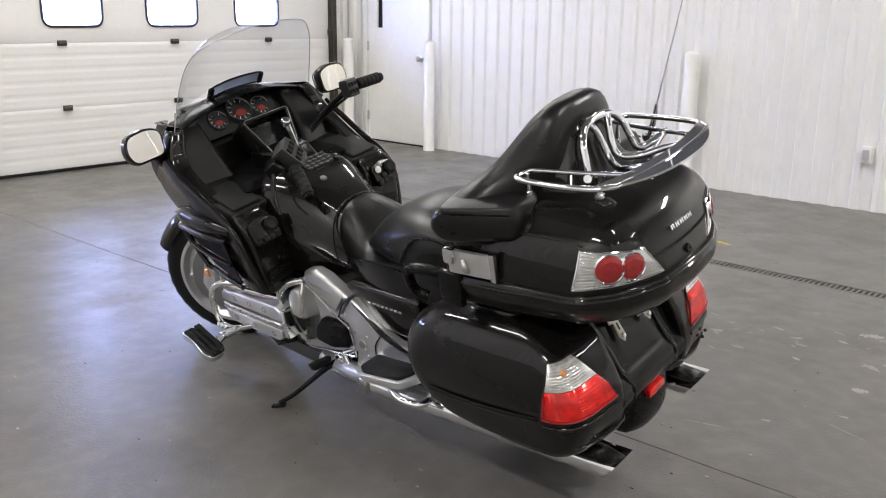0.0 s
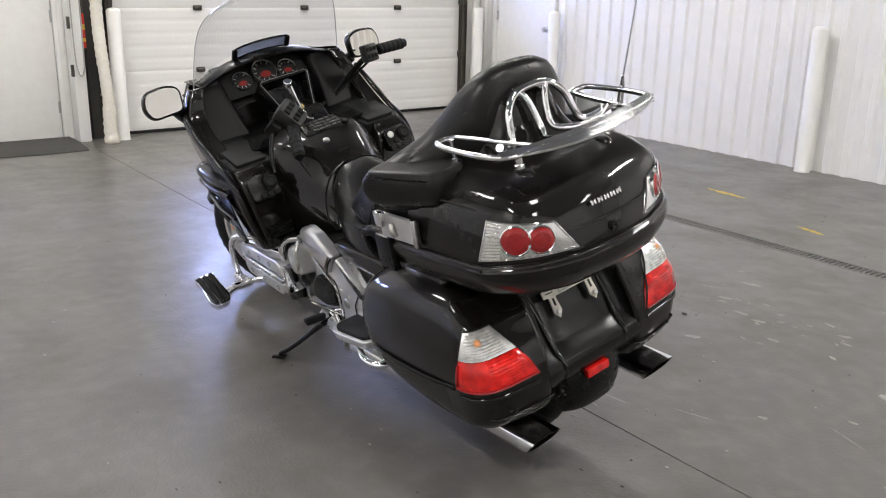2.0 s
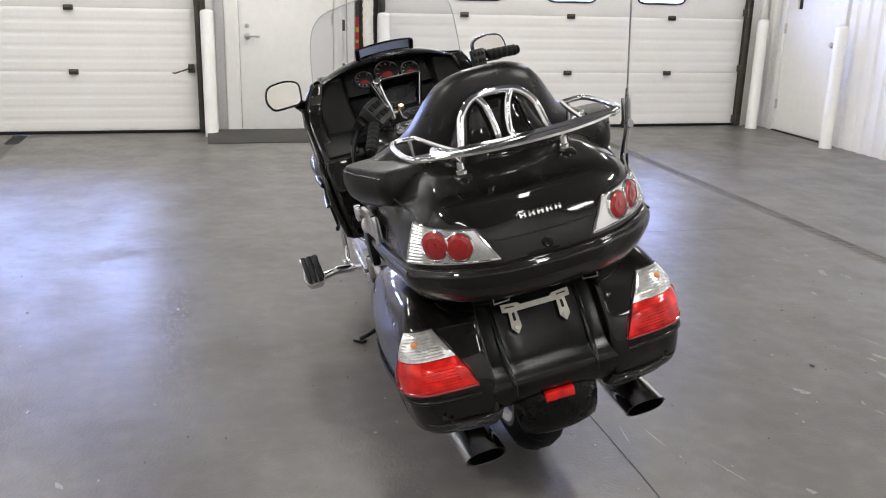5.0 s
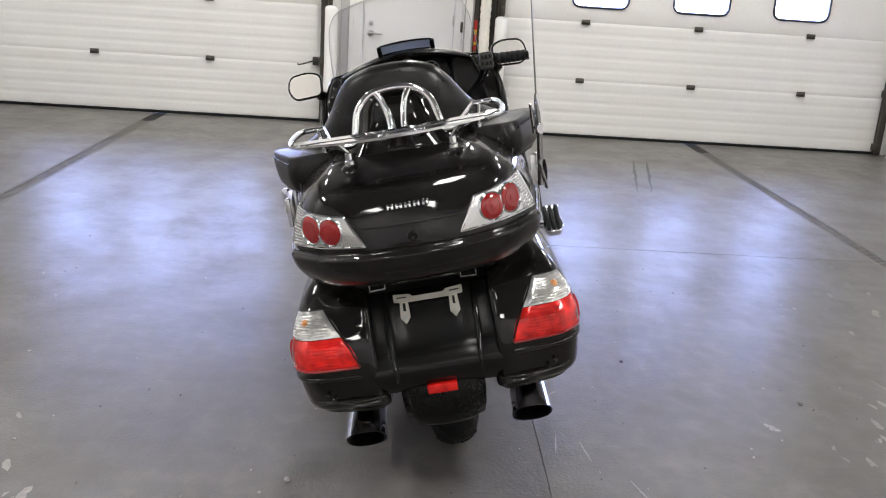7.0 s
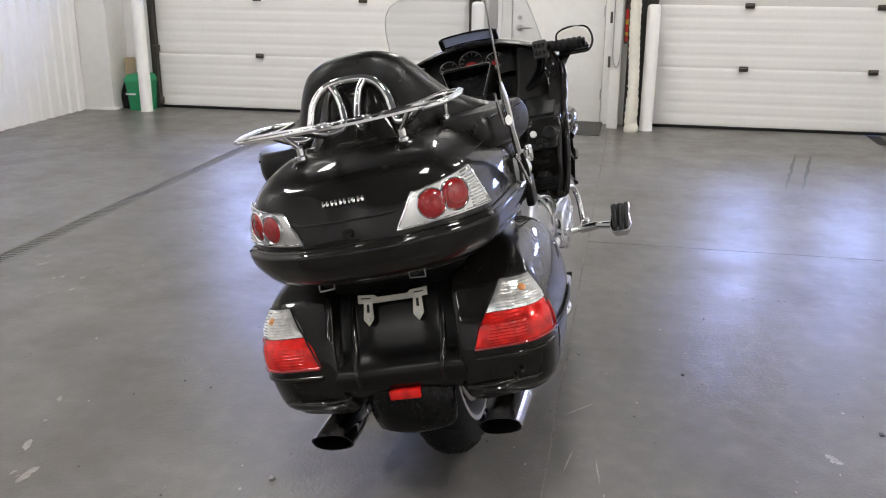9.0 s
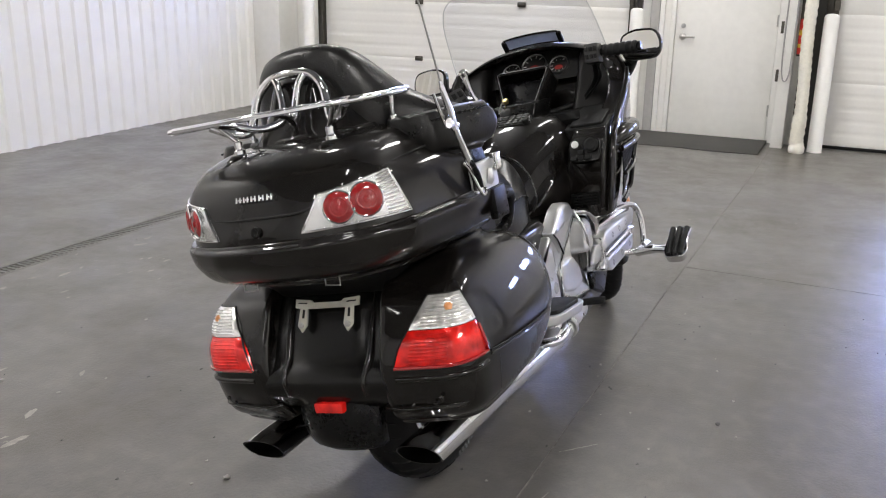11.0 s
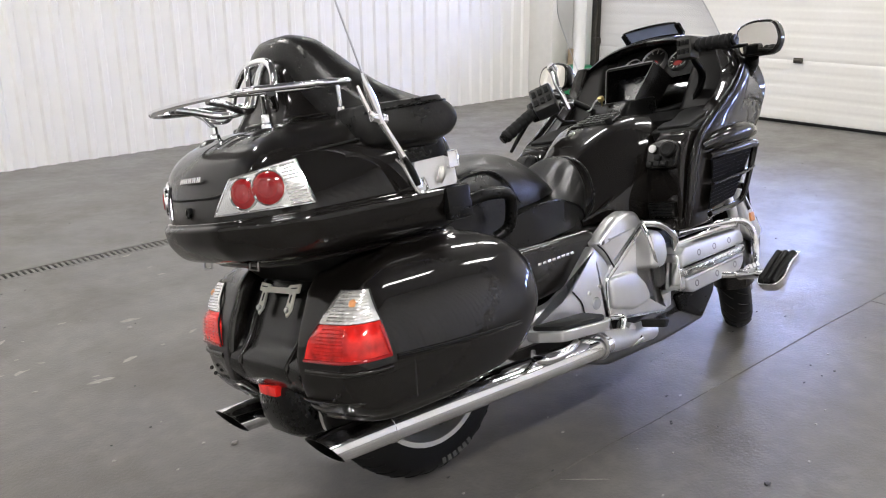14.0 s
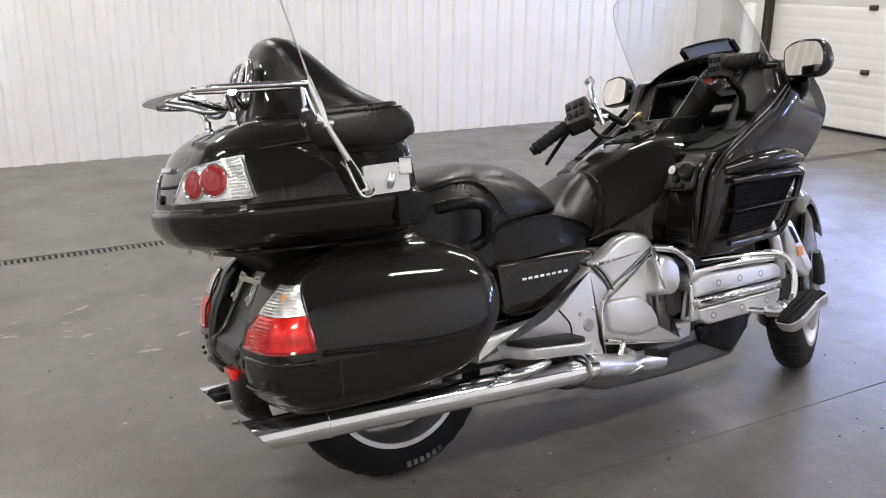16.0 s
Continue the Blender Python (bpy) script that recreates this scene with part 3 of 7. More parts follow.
# -- wheels --
def wheel(cx, cz, r, width, rim_r, yaw, solid, label, cy=0.0):
    m = pose(cx, cy, cz, 90, 0, yaw)
    bm = bmesh.new()
    h = width / 2
    prof = []
    for i in range(13):
        a = math.pi * i / 12
        prof.append((rim_r + (r - rim_r) * (0.12 + 0.88 * math.sin(a) ** 0.9) if 0 < i < 12 else rim_r, -h * math.cos(a) * (1.0 if 2 < i < 10 else 0.93)))
    seg = 64
    rings = [[m @ Vector((q * math.cos(2 * math.pi * k / seg), q * math.sin(2 * math.pi * k / seg), z)) for k in range(seg)] for q, z in prof]
    rings.append([m @ Vector(((rim_r - 0.012) * math.cos(2 * math.pi * k / seg), (rim_r - 0.012) * math.sin(2 * math.pi * k / seg), 0)) for k in range(seg)])
    skin(bm, rings, loop=True)
    wob = bp("wheel", bm, RUBBER, label=label, sharp=60)
    wob.name = "wheel"
    # tread grooves as short dark cuts standing in the crown
    bm = bmesh.new()
    for k in range(36):
        for s in (-1, 1):
            a = 2 * math.pi * (k + 0.25 * s) / 36
            pts = []
            for j in range(4):
                t = 0.12 + 0.2 * j
                b = a + 0.035 * j * s
                rr = rim_r + (r - rim_r) * (0.12 + 0.88 * math.sin(math.pi / 2 + s * t * 1.2) ** 0.9) + 0.0004
                pts.append(m @ Vector((rr * math.cos(b), rr * math.sin(b), h * math.sin(t * 1.2) * s)))
            tube(bm, pts, 0.0022, seg=4, sub=1)
    tagged(bp("tread", bm, SUBBASE, wob), kind="stuff")
    bm = bmesh.new()
    lathe_ring = [(rim_r + 0.004, h * 0.86), (rim_r + 0.004, h * 0.93), (rim_r - 0.010, h * 0.93), (rim_r - 0.026, h * 0.62), (rim_r - 0.03, -h * 0.62), (rim_r - 0.010, -h * 0.93), (rim_r + 0.004, -h * 0.93), (rim_r + 0.004, -h * 0.86), (rim_r - 0.016, 0)]
    rings = [[m @ Vector((q * math.cos(2 * math.pi * k / 48), q * math.sin(2 * math.pi * k / 48), z)) for k in range(48)] for q, z in lathe_ring]
    skin(bm, rings, loop=True)
    bp("rim", bm, SILVER, wob, "polished aluminium rim")
    bm = bmesh.new()
    for s in (-1, 1):
        for k in range(6 if not solid else 5):
            a = 2 * math.pi * k / (6 if not solid else 5)
            tube(bm, [m @ Vector((0.03 * math.cos(a), 0.03 * math.sin(a), s * 0.03)), m @ Vector((rim_r * 0.5 * math.cos(a + 0.08), rim_r * 0.5 * math.sin(a + 0.08), s * 0.028)), m @ Vector(((rim_r - 0.02) * math.cos(a), (rim_r - 0.02) * math.sin(a), s * 0.025))], [0.022, 0.014, 0.02], seg=8, sub=3)
    bp("spokes", bm, SILVER if not solid else ENGINE, wob)
    bm = bmesh.new()
    lathe(bm, [(0.0005, -0.075), (0.045, -0.07), (0.05, 0.07), (0.0005, 0.075)], m, 20)
    bp("hub", bm, ENGINE, wob)
    for s in (-1, 1):
        bm = bmesh.new()
        lathe(bm, [(0.07, s * 0.062), (rim_r - 0.055, s * 0.062), (rim_r - 0.055, s * 0.067), (0.07, s * 0.067)], m, 40)
        bp("brake_disc", bm, BRAKE_STEEL, wob)
    return wob


rear = wheel(0.06, 0.310, 0.302, 0.165, 0.205, 0, True, "rear wheel with a black tyre and polished rim edge")
front = wheel(1.722, 0.318, 0.318, 0.13, 0.232, 32, False, "front wheel with a black tyre, turned to the left", cy=-0.01)
# raised sidewall lettering of the rear tyre as plain bars
for i in range(6):
    a = radians(-88 + i * 4.6)
    c = Vector((0.06 + 0.262 * math.cos(a), -0.0745, 0.310 + 0.262 * math.sin(a)))
    bm = boxed(-0.006, 0.006, -0.0012, 0.0012, -0.0075, 0.0075)
    bm.transform(Matrix.Translation(c) @ pose(0, 0, 0, 0, -math.degrees(a) - 90, 0))
    bp("tyre_lettering", bm, TYRE_MARK, rear, "plain raised bar in place of tyre lettering")


# -- saddlebags --
BAG = [  # height, inner end, end of the rear face, outer corner, front corner
    (0.345, -0.348, (-0.348, 0.215), (-0.316, 0.366), (0.07, 0.346)),
    (0.368, -0.376, (-0.376, 0.218), (-0.346, 0.384), (0.165, 0.372)),
    (0.42, -0.390, (-0.390, 0.210), (-0.366, 0.392), (0.228, 0.386)),
    (0.485, -0.393, (-0.391, 0.205), (-0.374, 0.397), (0.266, 0.392)),
    (0.55, -0.375, (-0.372, 0.230), (-0.358, 0.392), (0.276, 0.384)),
    (0.60, -0.350, (-0.340, 0.256), (-0.328, 0.380), (0.268, 0.372)),
    (0.65, -0.325, (-0.304, 0.266), (-0.295, 0.362), (0.232, 0.350)),
    (0.688, -0.28, (-0.238, 0.260), (-0.230, 0.333), (0.170, 0.318)),
    (0.712, -0.20, (-0.150, 0.242), (-0.142, 0.296), (0.095, 0.275))]
BAG_ROUND = 0.115


def bag_middle(c, f):
    return ((c[0] + f[0]) / 2 + 0.02, (c[1] + f[1]) / 2 + 0.018)


def bag_rear(z, shift, far=1.0):
    """The outline of a bag's rear face and outer corner at height z, moved outwards by shift."""
    hs = [row[0] for row in BAG]
    at = lambda k, q: float(np.interp(z, hs, [row[k][q] for row in BAG]))
    a, c, f = (Vector((at(k, 0), at(k, 1))) for k in (2, 3, 4))
    mid = Vector(bag_middle(c, f))
    inner = 0.21 + (z - 0.507) * 0.60
    p0 = a + (c - a) * min(max((inner - a.y) / (c.y - a.y), 0.02), 0.6)
    r = BAG_ROUND
    r = min(r, (c - a).length * 0.48)
    p0 = p0 if (p0 - a).length < (c - a).length - r - 0.004 else c + (a - c).normalized() * (r + 0.004)
    st, en = c + (a - c).normalized() * r, c + (mid - c).normalized() * r
    line = [p0.lerp(st, t) for t in (0.0, 0.35, 0.7)]
    line += [st * (1 - t) ** 2 + c * 2 * t * (1 - t) + en * t * t for t in np.linspace(0.0, far, 9)]
    out = []
    for k, p in enumerate(line):
        d = (line[min(k + 1, len(line) - 1)] - line[max(k - 1, 0)]).normalized()
        q = p + Vector((-d.y, d.x)) * shift
        out.append(Vector((q.x, q.y, z)))
    return out


def shell_of(rows, depth):
    """A curved lens: a grid of points with a rim turned inwards by depth towards the bag's middle."""
    bm = bmesh.new()
    grid = [[bm.verts.new(p) for p in row] for row in rows]
    for i in range(len(grid) - 1):
        for k in range(len(grid[0]) - 1):
            bm.faces.new((grid[i][k], grid[i][k + 1], grid[i + 1][k + 1], grid[i + 1][k]))
    rim = grid[0] + [r[-1] for r in grid[1:]] + grid[-1][-2::-1] + [r[0] for r in grid[-2:0:-1]]
    inner = [bm.verts.new(v.co + Vector((0.8, -0.6, 0.0)) * depth) for v in rim]
    n = len(rim)
    for k in range(n):
        bm.faces.new((rim[k], inner[k], inner[(k + 1) % n], rim[(k + 1) % n]))
    bmesh.ops.recalc_face_normals(bm, faces=bm.faces[:])
    return bm


def saddlebag(side):
    yi = 0.165
    lv = []
    for z, xi, a, c, f in BAG:
        lv.append((z, rounded([(xi, yi), a, c, bag_middle(c, f), f, (f[0] - 0.03, yi)], [0.02, 0.03, BAG_ROUND, 0.2, 0.10, 0.02], 7)))
    shell = stack(bmesh.new(), lv, "xy", 4, (0.012, 0.012))
    bmesh.ops.smooth_vert(shell, verts=shell.verts[:], factor=0.5, use_axis_x=True, use_axis_y=True, use_axis_z=True)
    sb = bp("saddlebag", flipped(shell, side), BLACK, label="glossy black saddlebag", sharp=50)
    # body line between lid and lower shell
    bm = tubed([(-0.262, 0.404, 0.487), (-0.15, 0.4135, 0.478), (0.0, 0.4135, 0.468), (0.135, 0.403, 0.461)], 0.0028, seg=6, sub=6)
    bp("seam", flipped(bm, side), MATTE, sb)
    bm = tubed([(-0.262, 0.402, 0.480), (-0.15, 0.4115, 0.471), (0.0, 0.4115, 0.461), (0.135, 0.401, 0.454)], 0.0050, seg=8, sub=6)
    bp("body_crease", flipped(bm, side), BLACK, sb)
    # bumper lip under the lamp
    bm = tubed([tuple(p) for p in bag_rear(0.466, 0.0)], 0.0075, seg=10, smooth=False)
    bp("lamp_ledge", flipped(bm, side), BLACK, sb)
    # upright joint between the rear bumper and the shell
    zs_ = (0.375, 0.40, 0.43, 0.462)
    hs = [row[0] for row in BAG]
    line = []
    for z in zs_:
        c = Vector([float(np.interp(z, hs, [row[3][q] for row in BAG])) for q in (0, 1)])
        f = Vector([float(np.interp(z, hs, [row[4][q] for row in BAG])) for q in (0, 1)])
        p = c.lerp(Vector(bag_middle(c, f)), 0.46)
        line.append((p.x, p.y - 0.0005, z))
    bp("bumper_joint", flipped(tubed(line, 0.0026, seg=6, sub=3), side), SUBBASE, sb)
    # lower bumper step towards the exhaust
    bm = bmesh.new()
    stack(bm, [(0.350, rounded([(-0.345, 0.150), (-0.352, 0.22), (-0.325, 0.335), (-0.22, 0.350), (-0.2, 0.150)], 0.03, 5)), (0.392, rounded([(-0.388, 0.150), (-0.398, 0.225), (-0.360, 0.364), (-0.26, 0.384), (-0.18, 0.150)], 0.035, 5))], "xy", 1, (0.010, 0.004))
    bp("bumper", flipped(bm, side), BLACK, sb)
    for y, z in ((0.318, 0.418), (0.300, 0.404)):
        bm = bmesh.new()
        bmesh.ops.create_uvsphere(bm, u_segments=10, v_segments=6, radius=0.006)
        bmesh.ops.translate(bm, verts=bm.verts[:], vec=(-0.384, y, z))
        bp("bolt", flipped(bm, side), BLACK, sb)
    # tail lamp wrapped round the corner: red below, clear above with an amber bulb
    def lens_rows(z0, z1, n, far0, far1, bow):
        return [bag_rear(z0 + (z1 - z0) * k / n, 0.006 + bow * math.sin(math.pi * k / n), far0 + (far1 - far0) * k / n) for k in range(n + 1)]
    red_rows = lens_rows(0.494, 0.574, 8, 1.0, 0.90, 0.004)
    clear_rows = lens_rows(0.576, 0.644, 7, 0.90, 0.62, 0.004)
    lamp = bp("tail_lamp", flipped(shell_of(red_rows, 0.016), side), RED_LENS, sb, "red tail lamp lens", sharp=50)
    clear = bp("clear_lens", flipped(shell_of(clear_rows, 0.016), side), CLEAR_LENS, lamp, "clear turn signal lens", sharp=50)
    for k in range(1, 10):
        row = lens_rows(0.576, 0.644, 10, 0.90, 0.62, 0.004)[k]
        bp("lens_flute", flipped(tubed([tuple(p) for p in row[1:-1]], 0.0022, seg=6, smooth=False), side), CLEAR_LENS, clear)
    for k in range(1, 10):
        row = lens_rows(0.494, 0.574, 10, 1.0, 0.90, 0.004)[k]
        bp("red_flute", flipped(tubed([tuple(p) for p in row[1:6]], 0.0017, seg=6, smooth=False), side), RED_LENS, lamp)
    edge = red_rows[0] + [r[-1] for r in red_rows[1:-1]]
    bp("lens_border", flipped(tubed([tuple(p) for p in edge], 0.0045, seg=8, smooth=False), side), DEEP_RED, lamp, "dark red lens border")
    bm = bmesh.new()
    bmesh.ops.create_uvsphere(bm, u_segments=14, v_segments=8, radius=0.0125)
    bmesh.ops.translate(bm, verts=bm.verts[:], vec=clear_rows[4][6] + Vector((0.007, -0.005, 0.0)))
    bp("amber_bulb", flipped(bm, side), AMBER, lamp, "amber bulb behind the clear lens")
    rim = red_rows[0] + [r[-1] for r in red_rows[1:]] + [r[-1] for r in clear_rows[1:]] + clear_rows[-1][-2::-1] + [r[0] for r in clear_rows[-2::-1]] + [r[0] for r in red_rows[-2:0:-1]]
    bm = tubed([tuple(p + Vector((0.003, -0.002, 0))) for p in rim], 0.0030, seg=6, smooth=False, closed=True)
    bp("lamp_gasket", flipped(bm, side), MATTE, sb)


both(saddlebag)

# -- middle rear panel, number plate bracket, mudguard --
bm = bmesh.new()
ys = [0.178, 0.13, 0.118, 0.10, 0.06, 0.0, -0.06, -0.10, -0.118, -0.13, -0.178]
dx = [0.0, 0.0, 0.006, 0.0, 0.0, 0.0, 0.0, 0.0, 0.006, 0.0, 0.0]
rows = [(0.68, -0.245), (0.62, -0.288), (0.56, -0.322), (0.515, -0.345), (0.492, -0.362), (0.474, -0.388), (0.445, -0.396), (0.41, -0.382), (0.385, -0.36)]
front_rings = [[(x + (d if z > 0.50 else d * 0.4), y, z) for y, d in zip(ys, dx)] for z, x in rows]
vs = [[bm.verts.new(p) for p in r] for r in front_rings]
bk = [[bm.verts.new((p[0] + 0.05, p[1], p[2])) for p in r] for r in front_rings]
for a in range(len(rows) - 1):
    for i in range(len(ys) - 1):
        bm.faces.new((vs[a][i], vs[a][i + 1], vs[a + 1][i + 1], vs[a + 1][i]))
        bm.faces.new((bk[a][i], bk[a + 1][i], bk[a + 1][i + 1], bk[a][i + 1]))
rear_panel = bp("rear_panel", bm, PANEL, label="glossy black panel between the saddlebags", sharp=55)
for s in (1, -1):
    bm = tubed([(-0.252, s * 0.124, 0.66), (-0.314, s * 0.124, 0.57), (-0.350, s * 0.122, 0.51), (-0.390, s * 0.118, 0.465), (-0.386, s * 0.116, 0.425)], [0.007, 0.008, 0.008, 0.006, 0.005], seg=10)
    bp("panel_rib", bm, BLACK, rear_panel)
def plate_bracket():
    """Bent flat steel: a crossbar, two slotted legs and two slotted tabs, lying on the sloping panel."""
    n = Vector((-0.87, 0, 0.49)).normalized()
    u = Vector((0.49, 0, 0.87)).normalized()
    m = Matrix.Translation((-0.309, 0, 0.612)) @ Matrix((Vector((0, 1, 0)), u, n)).transposed().to_4x4()
    half = [(0.0, 0.012), (0.057, 0.012), (0.055, -0.03), (0.069, -0.048), (0.083, -0.03), (0.080, 0.014), (0.096, 0.016), (0.096, 0.038), (0.050, 0.034), (0.042, 0.027), (0.0, 0.027)]
    bm = bmesh.new()
    outline = [Vector(p) for p in half] + [Vector((-y, z)) for y, z in reversed(half[1:-1])]
    front = [bm.verts.new((p.x, p.y, 0.010)) for p in outline]
    back = [bm.verts.new((p.x, p.y, 0.005)) for p in outline]
    bm.faces.new(front)
    bm.faces.new(back[::-1])
    k = len(front)
    for i in range(k):
        bm.faces.new((front[i], back[i], back[(i + 1) % k], front[(i + 1) % k]))
    bmesh.ops.recalc_face_normals(bm, faces=bm.faces[:])
    bm.transform(m)
    bracket = bp("plate_bracket", bm, ZINC, label="bare cream metal number plate bracket")
    for s in (1, -1):
        bm = bmesh.new()
        rod(bm, m @ Vector((s * 0.070, -0.031, 0.004)), m @ Vector((s * 0.070, -0.031, 0.018)), 0.008, 6)
        bp("bolt", bm, STEEL, bracket)
        for y0, z0, y1, z1, w in ((0.0690, -0.012, 0.0685, 0.010, 0.0050), (0.060, 0.0265, 0.087, 0.0280, 0.0036)):
            bm = tubed([m @ Vector((s * y0, z0, 0.0085)), m @ Vector((s * y1, z1, 0.0085))], w, seg=8, sub=1, flat=0.5)
            bp("slot", bm, SUBBASE, bracket)


plate_bracket()
bm = bmesh.new()
gs = [(0.42, -0.366, 0.118), (0.39, -0.380, 0.119), (0.35, -0.386, 0.117), (0.31, -0.384, 0.112), (0.280, -0.374, 0.104), (0.262, -0.352, 0.088)]
rings = []
for z, x, w in gs:
    rings.append([(x + 0.03 * abs(u) ** 3, w * u, z) for u in np.linspace(-1, 1, 9)] + [(x + 0.06, w * u, z) for u in np.linspace(1, -1, 9)])
skin(bm, rings)
mud = bp("mudguard", bm, SATIN, label="black rear mudguard flap", sharp=60)
bp("reflector", boxed(-0.394, -0.372, -0.042, 0.042, 0.380, 0.406, 0.004), RED_LENS, mud, "red rectangular reflector")


# -- trunk --
def trunk_ring(c, a, b, s, f, rr=0.05):
    """c: middle of the rear face, a: end of the rear face, b: end of the lamp facet, s: side, f: front corner."""
    flip = lambda p: (p[0], -p[1])
    A, B = Vector(a), Vector(b)
    k = tuple((A + B) / 2 + Vector((-(B - A).y, (B - A).x)).normalized() * 0.030)
    pts = [(c, 0.0), a, k, b, s, f, flip(f), flip(s), flip(b), flip(k), flip(a)]
    return rounded(pts, [0.10, 0.02, 0.10, 0.03, 0.12, rr, rr, 0.12, 0.03, 0.10, 0.02], 6)


lower = [(0.724, trunk_ring(-0.41, (-0.40, 0.12), (-0.28, 0.250), (-0.10, 0.285), (0.04, 0.30))),
         (0.745, trunk_ring(-0.487, (-0.475, 0.128), (-0.340, 0.295), (-0.11, 0.325), (0.055, 0.335))),
         (0.785, trunk_ring(-0.524, (-0.510, 0.131), (-0.366, 0.322), (-0.12, 0.350), (0.060, 0.360))),
         (0.815, trunk_ring(-0.531, (-0.517, 0.130), (-0.373, 0.331), (-0.13, 0.359), (0.062, 0.370))),
         (0.828, trunk_ring(-0.531, (-0.517, 0.130), (-0.373, 0.331), (-0.13, 0.359), (0.062, 0.370))),
         (0.837, trunk_ring(-0.522, (-0.510, 0.129), (-0.368, 0.326), (-0.13, 0.353), (0.061, 0.365)))]
trunk = bp("trunk", stack(bmesh.new(), lower, "xy", 4, (0.012, 0.006)), BLACK, label="glossy black rear trunk with its lid shut", sharp=50)
# glossy bead along the top edge of the lower shell
for s in (1, -1):
    bm = tubed([(0.055, s * 0.3655, 0.826), (-0.13, s * 0.3555, 0.828), (-0.25, s * 0.341, 0.830), (-0.365, s * 0.327, 0.832)], 0.0045, seg=8, sub=6)
    bp("edge_bead", bm, BLACK, trunk)
upper = [(0.841, trunk_ring(-0.507, (-0.500, 0.121), (-0.362, 0.317), (-0.13, 0.342), (0.06, 0.357))),
         (0.87, trunk_ring(-0.504, (-0.494, 0.123), (-0.359, 0.313), (-0.13, 0.340), (0.06, 0.355))),
         (0.92, trunk_ring(-0.489, (-0.474, 0.156), (-0.365, 0.297), (-0.13, 0.331), (0.058, 0.347))),
         (0.955, trunk_ring(-0.477, (-0.455, 0.170), (-0.370, 0.281), (-0.13, 0.317), (0.055, 0.334))),
         (0.985, trunk_ring(-0.458, (-0.436, 0.166), (-0.352, 0.262), (-0.12, 0.298), (0.05, 0.315), 0.07)),
         (1.012, trunk_ring(-0.425, (-0.400, 0.155), (-0.322, 0.235), (-0.11, 0.270), (0.04, 0.288), 0.08)),
         (1.034, trunk_ring(-0.365, (-0.340, 0.14), (-0.275, 0.20), (-0.10, 0.230), (0.03, 0.245), 0.08)),
         (1.045, trunk_ring(-0.300, (-0.280, 0.11), (-0.230, 0.16), (-0.08, 0.185), (0.02, 0.20), 0.08))]
lid_shell = stack(bmesh.new(), upper, "xy", 5, (0.002, 0.010))
lid = bp("lid", lid_shell, BLACK, trunk, sharp=55)
# seam that divides lid from shell, falling round the back under the lamps' tops
bm = bmesh.new()
for s in (1, -1):
    tube(bm, [(0.05, s * 0.316, 0.990), (-0.06, s * 0.311, 0.986), (-0.20, s * 0.297, 0.978), (-0.31, s * 0.279, 0.969), (-0.366, s * 0.274, 0.962)], 0.0026, seg=6, sub=6)
tube(bm, [(-0.468, 0.160, 0.930), (-0.481, 0.140, 0.905), (-0.4925, 0.09, 0.899), (-0.4975, 0.0, 0.899), (-0.4925, -0.09, 0.899), (-0.481, -0.140, 0.905), (-0.468, -0.160, 0.930)], 0.0026, seg=6, sub=6)
bp("lid_seam", bm, SUBBASE, trunk)
bm = bmesh.new()
lathe(bm, [(0.0005, 0.002), (0.004, 0.002), (0.0085, 0.005), (0.0125, 0.004), (0.0135, -0.01)], Matrix.Translation((-0.505, 0.0, 0.868)) @ pose(0, 0, 0, 0, -84, 0), 20)
bp("lock", bm, SATIN, trunk, "round trunk lock")
for i in range(5):
    y = 0.0445 - i * 0.0222
    bm = bmesh.new()
    # a broken block in place of each raised chrome letter
    box(bm, -0.0035, 0.0035, y - 0.0088, y - 0.0028, -0.0068, 0.0068, 0.0012)
    box(bm, -0.0035, 0.0035, y + 0.0020, y + 0.0080, -0.0068, 0.0068, 0.0012)
    box(bm, -0.0030, 0.0030, y - 0.0050, y + 0.0050, -0.0020, 0.0020, 0.0008)
    bm.transform(Matrix.Translation((-0.4855 + 0.6 * y * y, 0, 0.9425)) @ pose(0, 0, 0, 0, 22, 0))
    bp("badge_bar", bm, CHROME, trunk, "small chrome bar of a badge")


